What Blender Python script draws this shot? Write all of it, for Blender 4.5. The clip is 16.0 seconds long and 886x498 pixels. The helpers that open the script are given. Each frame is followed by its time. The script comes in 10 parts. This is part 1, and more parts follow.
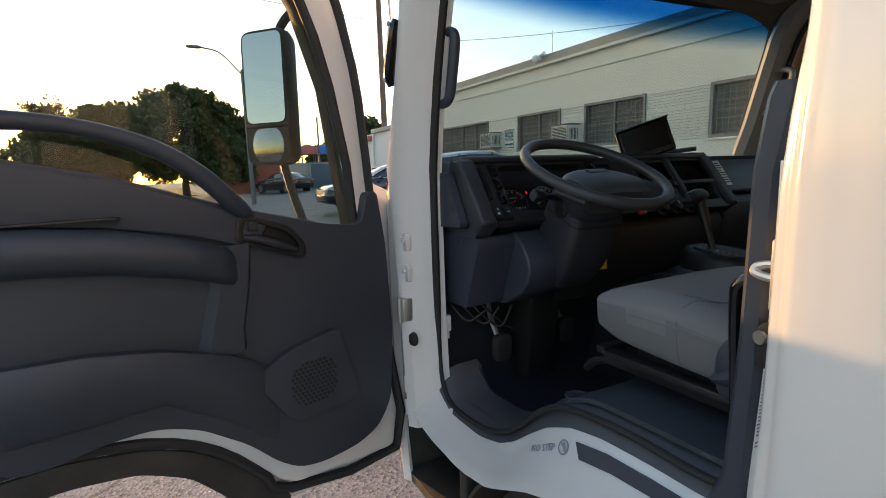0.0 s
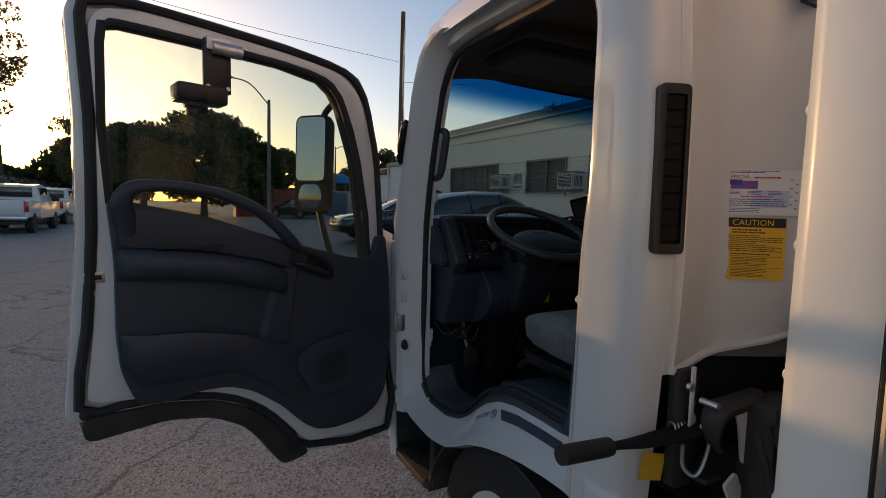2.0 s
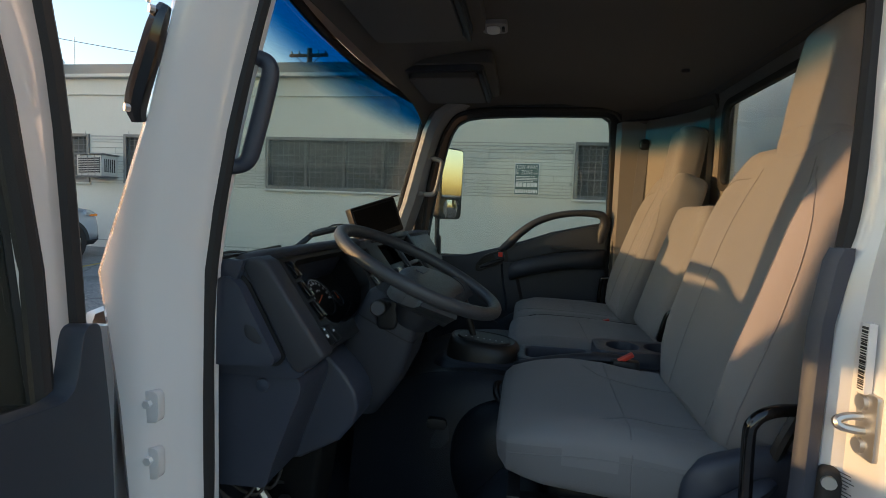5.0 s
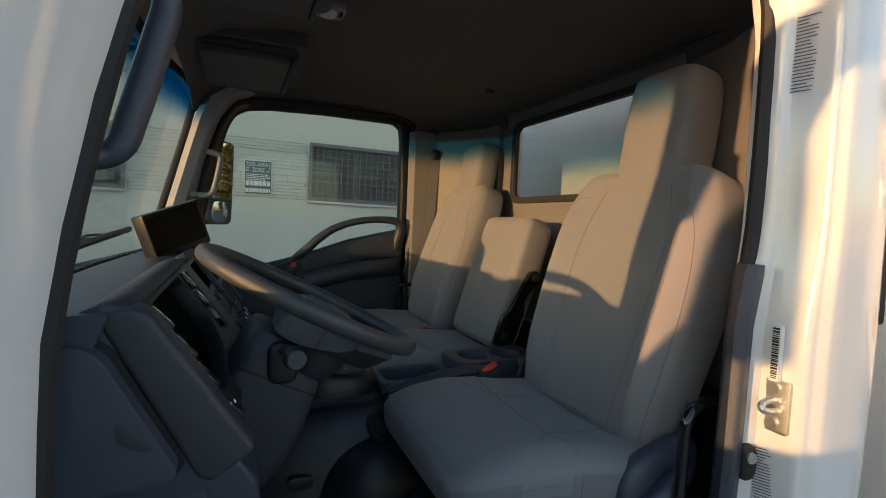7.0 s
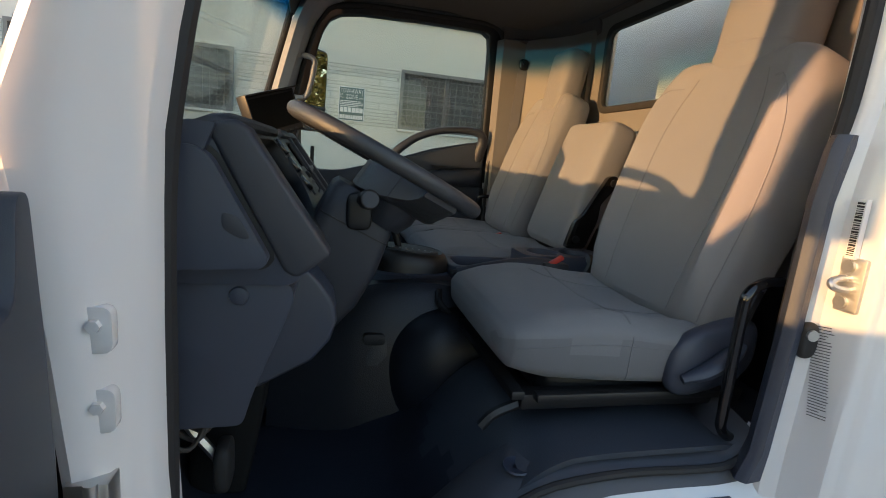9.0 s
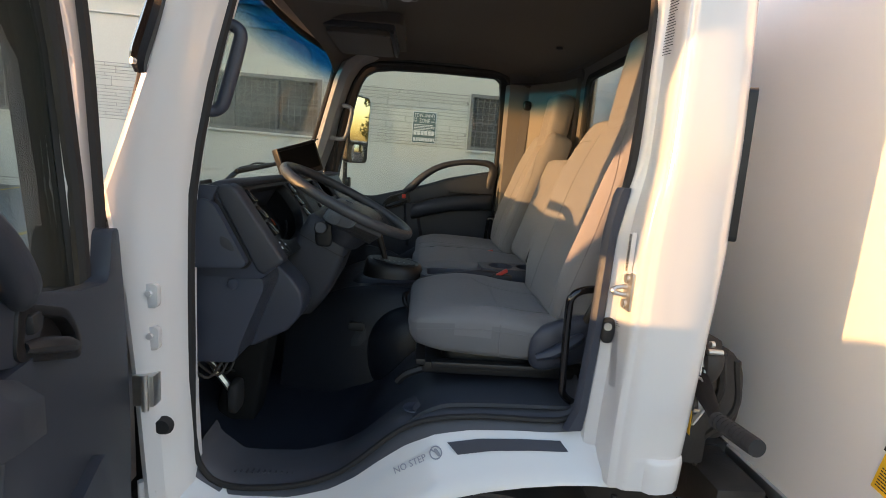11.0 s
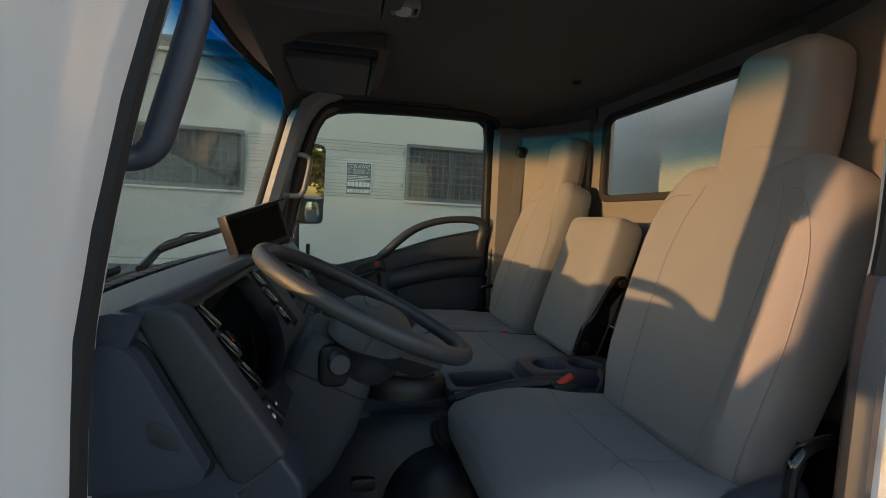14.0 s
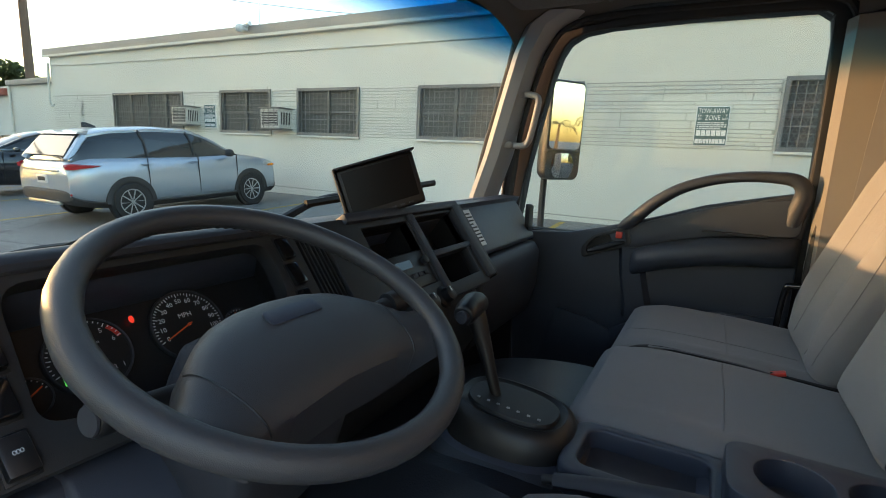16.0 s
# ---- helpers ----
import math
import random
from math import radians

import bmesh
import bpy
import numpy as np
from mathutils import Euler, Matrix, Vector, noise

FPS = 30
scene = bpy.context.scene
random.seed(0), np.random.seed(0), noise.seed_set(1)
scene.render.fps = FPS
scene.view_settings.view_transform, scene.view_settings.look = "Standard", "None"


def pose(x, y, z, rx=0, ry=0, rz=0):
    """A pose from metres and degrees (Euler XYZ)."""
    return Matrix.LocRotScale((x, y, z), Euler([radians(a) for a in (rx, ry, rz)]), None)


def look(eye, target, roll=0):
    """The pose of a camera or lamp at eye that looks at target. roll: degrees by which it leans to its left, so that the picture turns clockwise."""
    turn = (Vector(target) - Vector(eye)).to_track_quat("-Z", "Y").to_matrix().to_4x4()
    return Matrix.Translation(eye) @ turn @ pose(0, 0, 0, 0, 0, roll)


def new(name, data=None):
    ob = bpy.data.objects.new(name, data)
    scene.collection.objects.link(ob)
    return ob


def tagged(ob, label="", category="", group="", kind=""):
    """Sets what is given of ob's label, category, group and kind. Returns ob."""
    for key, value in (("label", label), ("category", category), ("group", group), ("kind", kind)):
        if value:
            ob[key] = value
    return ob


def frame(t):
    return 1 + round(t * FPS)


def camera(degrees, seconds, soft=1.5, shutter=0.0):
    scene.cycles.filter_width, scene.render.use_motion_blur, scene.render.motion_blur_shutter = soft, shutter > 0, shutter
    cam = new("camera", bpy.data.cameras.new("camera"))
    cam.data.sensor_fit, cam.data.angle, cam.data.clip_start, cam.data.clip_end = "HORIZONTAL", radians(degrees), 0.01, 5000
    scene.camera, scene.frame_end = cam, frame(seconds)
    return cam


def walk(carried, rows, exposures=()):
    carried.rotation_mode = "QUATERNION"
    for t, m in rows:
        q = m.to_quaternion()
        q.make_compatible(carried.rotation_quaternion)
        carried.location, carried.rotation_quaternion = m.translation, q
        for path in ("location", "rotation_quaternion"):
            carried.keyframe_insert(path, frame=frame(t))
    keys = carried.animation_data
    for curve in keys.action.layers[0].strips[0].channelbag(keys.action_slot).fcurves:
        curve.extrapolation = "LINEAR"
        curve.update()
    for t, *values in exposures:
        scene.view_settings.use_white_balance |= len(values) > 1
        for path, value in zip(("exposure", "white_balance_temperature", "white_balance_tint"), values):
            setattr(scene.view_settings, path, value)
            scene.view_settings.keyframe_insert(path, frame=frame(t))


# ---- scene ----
# ---- camera and walk: x to the truck's rear, y to its passenger side, z up ----
cam = camera(84, 16.0, soft=0.9)
PATH = [
    (0, (0.277, -0.622, 1.379), (-1.451, 0.339, 1.074), -2.0),
    (0.5, (0.514, -0.702, 1.420), (-1.285, 0.129, 1.154), -2.1),
    (1, (0.739, -0.715, 1.480), (-1.102, 0.033, 1.255), -1.4),
    (1.5, (0.865, -0.695, 1.476), (-0.973, 0.070, 1.286), 0.1),
    (2, (0.798, -0.818, 1.453), (-0.959, 0.121, 1.285), 1.6),
    (2.5, (0.605, -0.958, 1.456), (-1.039, 0.165, 1.266), 1.9),
    (3, (0.307, -0.926, 1.429), (-1.181, 0.394, 1.222), 2.1),
    (3.5, (0.041, -0.917, 1.428), (-1.182, 0.647, 1.192), 2.0),
    (4, (-0.198, -0.949, 1.425), (-1.083, 0.828, 1.186), 1.9),
    (4.5, (-0.344, -0.849, 1.443), (-0.980, 1.034, 1.226), 1.9),
    (5, (-0.457, -0.695, 1.502), (-0.782, 1.272, 1.354), 1.8),
    (5.2, (-0.496, -0.650, 1.532), (-0.669, 1.339, 1.420), 1.8),
    (7.3, (-0.827, -0.501, 1.510), (-0.022, 1.325, 1.383), 2.6),
    (7.5, (-0.821, -0.499, 1.499), (-0.050, 1.338, 1.325), 2.6),
    (8, (-0.833, -0.521, 1.466), (-0.170, 1.350, 1.221), 3.6),
    (8.5, (-0.825, -0.550, 1.417), (-0.286, 1.349, 1.100), 4.3),
    (8.7, (-0.820, -0.558, 1.390), (-0.312, 1.341, 1.023), 4.6),
    (10.8, (-0.499, -0.968, 1.472), (-0.369, 0.996, 1.115), 4.8),
    (11, (-0.490, -1.033, 1.492), (-0.377, 0.935, 1.156), 4.3),
    (11.5, (-0.495, -1.170, 1.514), (-0.428, 0.810, 1.241), 3.7),
    (12, (-0.523, -1.240, 1.516), (-0.482, 0.746, 1.285), 2.8),
    (12.5, (-0.554, -1.173, 1.505), (-0.491, 0.815, 1.295), 3.0),
    (13, (-0.567, -0.903, 1.514), (-0.379, 1.079, 1.318), 3.1),
    (13.5, (-0.595, -0.657, 1.519), (-0.280, 1.312, 1.371), 2.9),
    (14, (-0.734, -0.471, 1.523), (-0.332, 1.484, 1.397), 2.5),
    (14.5, (-0.794, -0.301, 1.533), (-0.436, 1.663, 1.411), 1.9),
    (15, (-0.603, -0.207, 1.507), (-0.642, 1.785, 1.331), 1.1),
    (15.5, (-0.378, -0.080, 1.511), (-0.870, 1.842, 1.259), 1.8),
    (16, (-0.306, 0.025, 1.538), (-1.241, 1.754, 1.172), 2.4),
]
walk(cam, [(t, look(eye, target, roll)) for t, eye, target, roll in PATH],
     exposures=[(0.0, 2.27, 6150, 20), (0.5, 1.9, 6050, 20), (1.0, 1.6, 5900, 20), (1.5, 1.05, 5700, 16), (2.0, 0.68, 5650, 22), (3.0, 0.66, 5650, 22), (3.5, 0.75, 5650, 22), (4.0, 1.18, 5650, 22), (4.5, 1.75, 5650, 16), (5.0, 2.07, 5650, 14), (7.5, 2.2, 5680, 16),
                (8.5, 2.5, 5800, 18), (11.0, 2.68, 6250, 22), (12.0, 2.15, 6250, 22), (13.0, 1.85, 6200, 22), (14.0, 2.15, 5800, 17), (14.5, 2.5, 5500, 14), (15.0, 2.95, 5800, 22), (16.0, 3.15, 5950, 18)])

# ---- world, sun and exposure ----
SUN_DIR = Vector((-0.966, -0.240, 0.077)).normalized()
world = bpy.data.worlds.new("sunset_sky")
scene.world = world
world.use_nodes = True
wn = world.node_tree.nodes
wl = world.node_tree.links
sky = wn.new("ShaderNodeTexSky")
sky.sky_type = 'NISHITA'
sky.sun_disc = False
sky.sun_elevation = radians(4.4)
sky.sun_rotation = math.atan2(SUN_DIR.x, SUN_DIR.y)
sky.air_density = 1.0
sky.dust_density = 1.2
sky.ozone_density = 1.0
wn["Background"].inputs["Strength"].default_value = 0.15
wl.new(sky.outputs[0], wn["Background"].inputs["Color"])
sun_data = bpy.data.lights.new("sun", 'SUN')
sun_data.energy = 2.0
sun_data.angle = radians(0.9)
sun_data.color = (1.0, 0.50, 0.18)
sun = new("sun", sun_data)
sun.matrix_world = look((0, 0, 20), tuple(Vector((0, 0, 20)) - SUN_DIR))


# ---- building helpers ----
from mathutils.bvhtree import BVHTree
GZ = 1.25          # height of the door striker, from which cab heights are counted
MATS = {}


def thing(name, label, category, base, group=""):
    e = new(name)
    e.empty_display_size = 0.1
    e.location = (base[0], base[1], base[2] + GZ)
    return tagged(e, label, category, group)


def origin_of(ob):
    o = Vector((0, 0, 0))
    while ob is not None:
        o += ob.location
        ob = ob.parent
    return o


def mesh_from(name, bm, mat, sharp=38):
    bmesh.ops.recalc_face_normals(bm, faces=bm.faces)
    for f in bm.faces:
        f.smooth = True
    lim = radians(sharp)
    for e in bm.edges:
        if len(e.link_faces) == 2 and e.calc_face_angle(0) > lim:
            e.smooth = False
    me = bpy.data.meshes.new(name)
    bm.to_mesh(me)
    bm.free()
    if mat is not None:
        me.materials.append(mat)
    return me


def part(name, bm, mat, parent, label="", sharp=38):
    off = origin_of(parent)
    bmesh.ops.translate(bm, verts=bm.verts, vec=Vector((0, 0, GZ)) - off)
    ob = new(name, mesh_from(name, bm, mat, sharp))
    ob.parent = parent
    return tagged(ob, label)


def solid(name, bm, mat, label="", category="", kind="", sharp=38, group=""):
    """A top-level thing that is one mesh."""
    bmesh.ops.translate(bm, verts=bm.verts, vec=Vector((0, 0, GZ)))
    ob = new(name, mesh_from(name, bm, mat, sharp))
    return tagged(ob, label, category, group, kind)


def edges_over(bm, deg):
    lim = radians(deg)
    return [e for e in bm.edges if len(e.link_faces) == 2 and e.calc_face_angle(0) > lim]


def soften(bm, r, seg=2, deg=30):
    if r > 0:
        bmesh.ops.recalc_face_normals(bm, faces=bm.faces)
        bmesh.ops.bevel(bm, geom=edges_over(bm, deg), offset=r, segments=seg, profile=0.5, affect='EDGES', clamp_overlap=True)
    return bm


def box(x0, x1, y0, y1, z0, z1, r=0.0, seg=2):
    bm = bmesh.new()
    m = Matrix.Translation(((x0 + x1) / 2, (y0 + y1) / 2, (z0 + z1) / 2)) @ Matrix.Diagonal((x1 - x0, y1 - y0, z1 - z0, 1))
    bmesh.ops.create_cube(bm, size=1, matrix=m)
    return soften(bm, r, seg)


def axis_point(axis, u, v, w):
    return {"x": (w, u, v), "y": (u, w, v), "z": (u, v, w)}[axis]


def plate(outer, a, b, axis="y", holes=(), r=0.0, seg=2):
    """A flat piece with the outline outer and holes, from a to b along an axis. Outlines lie in (y,z), (x,z) or (x,y)."""
    bm = bmesh.new()
    edges = []
    for loop in (outer, *holes):
        vs = [bm.verts.new(axis_point(axis, u, v, a)) for u, v in loop]
        edges += [bm.edges.new((vs[i], vs[(i + 1) % len(vs)])) for i in range(len(vs))]
    bmesh.ops.triangle_fill(bm, use_beauty=True, use_dissolve=False, edges=edges)
    got = bmesh.ops.extrude_face_region(bm, geom=bm.faces[:])
    d = Vector(axis_point(axis, 0, 0, b - a))
    bmesh.ops.translate(bm, verts=[v for v in got["geom"] if isinstance(v, bmesh.types.BMVert)], vec=d)
    bmesh.ops.recalc_face_normals(bm, faces=bm.faces)
    return soften(bm, r, seg, 40)


def rounded(poly, r, n=4):
    """The polygon with its corners rounded; r is one radius or one for each corner."""
    out = []
    k = len(poly)
    for i in range(k):
        p, a, b = Vector(poly[i]), Vector(poly[i - 1]), Vector(poly[(i + 1) % k])
        ri = r[i] if isinstance(r, (list, tuple)) else r
        da, db = (a - p), (b - p)
        t = min(ri, da.length * 0.48, db.length * 0.48)
        if t < 1e-4:
            out.append(tuple(p))
            continue
        s, e = p + da.normalized() * t, p + db.normalized() * t
        for j in range(n + 1):
            f = j / n
            out.append(tuple(s * (1 - f) ** 2 + p * 2 * f * (1 - f) + e * f * f))
    return out


def smooth_path(pts, res=6, closed=False):
    pts = [Vector(p) for p in pts]
    k = len(pts)
    if k < 3:
        return pts
    out = []
    for i in range(k if closed else k - 1):
        p1, p2 = pts[i], pts[(i + 1) % k]
        p0 = pts[i - 1] if (closed or i > 0) else p1 * 2 - p2
        p3 = pts[(i + 2) % k] if (closed or i + 2 < k) else p2 * 2 - p1
        for j in range(res):
            t = j / res
            out.append(0.5 * ((2 * p1) + (p2 - p0) * t + (2 * p0 - 5 * p1 + 4 * p2 - p3) * t * t + (3 * p1 - p0 - 3 * p2 + p3) * t ** 3))
    if not closed:
        out.append(pts[-1])
    return out


def tube(pts, r, seg=10, closed=False, res=5, flat=1.0, up=(0, 0, 1)):
    """A rod along a smooth line; r is one radius or one for each point; flat squeezes it along its second axis."""
    rs = r if isinstance(r, (list, tuple)) else [r] * len(pts)
    ctrl = [(*p, q) for p, q in zip(pts, rs)]
    path = smooth_path([Vector(c[:3]) for c in ctrl], res, closed)
    rad = smooth_path([Vector((c[3], 0, 0)) for c in ctrl], res, closed)
    bm = bmesh.new()
    rings = []
    k = len(path)
    side = None
    for i, p in enumerate(path):
        a = path[(i - 1) % k] if (closed or i > 0) else p
        b = path[(i + 1) % k] if (closed or i + 1 < k) else p
        d = (b - a).normalized()
        if side is None:
            ref = Vector(up)
            if abs(d.dot(ref)) > 0.95:
                ref = Vector((1, 0, 0))
            side = d.cross(ref).normalized()
        side = (side - d * side.dot(d)).normalized()
        up2 = d.cross(side)
        rr = max(rad[i].x, 1e-4)
        rings.append([bm.verts.new(p + side * math.cos(2 * math.pi * j / seg) * rr + up2 * math.sin(2 * math.pi * j / seg) * rr * flat) for j in range(seg)])
    for i in range(k if closed else k - 1):
        A, B = rings[i], rings[(i + 1) % k]
        for j in range(seg):
            bm.faces.new((A[j], A[(j + 1) % seg], B[(j + 1) % seg], B[j]))
    if not closed:
        bm.faces.new(rings[0])
        bm.faces.new(rings[-1][::-1])
    return bm


def loft(rings, closed=True, cap=True):
    bm = bmesh.new()
    rows = [[bm.verts.new(p) for p in ring] for ring in rings]
    n = len(rows[0])
    for A, B in zip(rows[:-1], rows[1:]):
        for j in range(n if closed else n - 1):
            bm.faces.new((A[j], A[(j + 1) % n], B[(j + 1) % n], B[j]))
    if cap and closed:
        bm.faces.new(rows[0])
        bm.faces.new(rows[-1][::-1])
    return bm


def shell(rings, thick):
    """A curved sheet through rows of points, with thickness."""
    bm = loft(rings, closed=False, cap=False)
    bmesh.ops.recalc_face_normals(bm, faces=bm.faces)
    bmesh.ops.solidify(bm, geom=bm.faces[:], thickness=thick)
    return bm


def lathe(profile, m=None, seg=20):
    """A turned piece from (radius, height) pairs round z, then moved by m."""
    bm = bmesh.new()
    rows = [[bm.verts.new((r * math.cos(2 * math.pi * j / seg), r * math.sin(2 * math.pi * j / seg), h)) for j in range(seg)] for r, h in profile]
    for A, B in zip(rows[:-1], rows[1:]):
        for j in range(seg):
            bm.faces.new((A[j], A[(j + 1) % seg], B[(j + 1) % seg], B[j]))
    bm.faces.new(rows[0][::-1])
    bm.faces.new(rows[-1])
    bmesh.ops.remove_doubles(bm, verts=bm.verts, dist=1e-5)
    if m is not None:
        bmesh.ops.transform(bm, matrix=m, verts=bm.verts)
    return bm


def rod(a, b, r, seg=12, r2=None):
    a, b = Vector(a), Vector(b)
    q = (b - a).to_track_quat('Z', 'Y').to_matrix().to_4x4()
    return lathe([(r, 0), (r2 if r2 is not None else r, (b - a).length)], Matrix.Translation(a) @ q, seg)


def pillow(c, s, p=3.0, n=18, fn=None, m=None):
    """A rounded block about c with half sizes s; p: 2 is a ball, more is boxier; fn bends a unit point before scaling."""
    bm = bmesh.new()
    bmesh.ops.create_cube(bm, size=2)
    bmesh.ops.subdivide_edges(bm, edges=bm.edges, cuts=n, use_grid_fill=True)
    for v in bm.verts:
        q = v.co.copy()
        d = (abs(q.x) ** p + abs(q.y) ** p + abs(q.z) ** p) ** (1 / p)
        q /= d
        if fn:
            q = Vector(fn(q))
        v.co = Vector((q.x * s[0] + c[0], q.y * s[1] + c[1], q.z * s[2] + c[2]))
    if m is not None:
        bmesh.ops.transform(bm, matrix=m, verts=bm.verts)
    return bm


def moved(bm, m):
    bmesh.ops.transform(bm, matrix=m, verts=bm.verts)
    return bm


def merged(*bms):
    out = bmesh.new()
    for b in bms:
        me = bpy.data.meshes.new("tmp")
        b.to_mesh(me)
        b.free()
        out.from_mesh(me)
        bpy.data.meshes.remove(me)
    return out


def text_mesh(words, size, m, depth=0.0006):
    """Lettering as a mesh, centred, lying in its own xy plane, then moved by m."""
    cu = bpy.data.curves.new("lettering", 'FONT')
    cu.body, cu.size, cu.align_x, cu.align_y = words, size, 'CENTER', 'CENTER'
    cu.extrude, cu.resolution_u = depth, 2
    ob = bpy.data.objects.new("lettering", cu)
    scene.collection.objects.link(ob)
    bpy.context.view_layer.update()
    me = bpy.data.meshes.new_from_object(ob.evaluated_get(bpy.context.evaluated_depsgraph_get()))
    bm = bmesh.new()
    bm.from_mesh(me)
    bpy.data.objects.remove(ob)
    bpy.data.curves.remove(cu)
    bpy.data.meshes.remove(me)
    return moved(bm, m)


def bars(rows, width, height, m, depth=0.0005, rnd=None, fill=0.55):
    """Lines of unreadable writing as plain bars, in a field of the given size about the origin of m."""
    rnd = rnd or random.Random(5)
    bms = []
    step = height / rows
    for i in range(rows):
        y = height / 2 - (i + 0.5) * step
        x = -width / 2
        while x < width / 2 - 0.004:
            w = min(rnd.uniform(0.04, 0.13) * width, width / 2 - x)
            if x > 0 and rnd.random() < 0.06:
                break
            bms.append(box(x, x + w, y - step * fill / 2, y + step * fill / 2, 0, depth))
            x += w + rnd.uniform(0.012, 0.022) * width
    return moved(merged(*bms), m)


def facing(p, normal, up=(0, 0, 1)):
    """A pose at p whose z looks along normal and whose y is as near to up as can be."""
    n = Vector(normal).normalized()
    x = Vector(up).cross(n).normalized()
    y = n.cross(x)
    m = Matrix.Identity(4)
    for i in range(3):
        m[i][0], m[i][1], m[i][2], m[i][3] = x[i], y[i], n[i], p[i]
    return m


# ---- materials ----
def material(name, color, rough=0.5, metal=0.0, grain=0.0, grain_size=400.0, mottle=0.0, mottle_size=3.0, bump=0.0, bump_size=300.0,
             coat=0.0, spec=0.5, tint=None, per_piece=0.0, sheen=0.0):
    """A surface with variation at two scales: fine grain, broad mottling, and a bump."""
    mat = bpy.data.materials.new(name)
    mat.use_nodes = True
    nt = mat.node_tree
    bs = nt.nodes["Principled BSDF"]
    bs.inputs["Roughness"].default_value = rough
    bs.inputs["Metallic"].default_value = metal
    bs.inputs["Coat Weight"].default_value = coat
    bs.inputs["Coat Roughness"].default_value = 0.04
    bs.inputs["Specular IOR Level"].default_value = spec
    bs.inputs["Sheen Weight"].default_value = sheen
    base = (*color, 1)
    tint = tint or tuple(c * 0.6 for c in color)
    co = nt.nodes.new("ShaderNodeTexCoord")
    if grain or mottle or per_piece:
        mix = nt.nodes.new("ShaderNodeMix")
        mix.data_type = 'RGBA'
        mix.inputs[6].default_value = base
        mix.inputs[7].default_value = (*tint, 1)
        n1 = nt.nodes.new("ShaderNodeTexNoise")
        n1.inputs["Scale"].default_value = mottle_size
        n1.inputs["Detail"].default_value = 5
        n2 = nt.nodes.new("ShaderNodeTexNoise")
        n2.inputs["Scale"].default_value = grain_size
        n2.inputs["Detail"].default_value = 2
        nt.links.new(co.outputs["Object"], n1.inputs["Vector"])
        nt.links.new(co.outputs["Object"], n2.inputs["Vector"])
        r1 = nt.nodes.new("ShaderNodeMapRange")
        r1.inputs[1].default_value, r1.inputs[2].default_value = 0.42, 0.72
        r1.inputs[3].default_value, r1.inputs[4].default_value = 0.0, mottle
        r2 = nt.nodes.new("ShaderNodeMapRange")
        r2.inputs[1].default_value, r2.inputs[2].default_value = 0.35, 0.7
        r2.inputs[3].default_value, r2.inputs[4].default_value = 0.0, grain
        nt.links.new(n1.outputs[0], r1.inputs[0])
        nt.links.new(n2.outputs[0], r2.inputs[0])
        add = nt.nodes.new("ShaderNodeMath")
        nt.links.new(r1.outputs[0], add.inputs[0])
        nt.links.new(r2.outputs[0], add.inputs[1])
        last = add
        if per_piece:
            info = nt.nodes.new("ShaderNodeObjectInfo")
            mul = nt.nodes.new("ShaderNodeMath")
            mul.operation = 'MULTIPLY_ADD'
            mul.inputs[1].default_value = per_piece
            nt.links.new(info.outputs["Random"], mul.inputs[0])
            nt.links.new(add.outputs[0], mul.inputs[2])
            last = mul
        nt.links.new(last.outputs[0], mix.inputs[0])
        nt.links.new(mix.outputs[2], bs.inputs["Base Color"])
    else:
        bs.inputs["Base Color"].default_value = base
    if bump:
        nb = nt.nodes.new("ShaderNodeTexNoise")
        nb.inputs["Scale"].default_value = bump_size
        nb.inputs["Detail"].default_value = 3
        nt.links.new(co.outputs["Object"], nb.inputs["Vector"])
        bp = nt.nodes.new("ShaderNodeBump")
        bp.inputs["Strength"].default_value = bump
        bp.inputs["Distance"].default_value = 0.002
        nt.links.new(nb.outputs[0], bp.inputs["Height"])
        nt.links.new(bp.outputs[0], bs.inputs["Normal"])
    MATS[name] = mat
    return mat


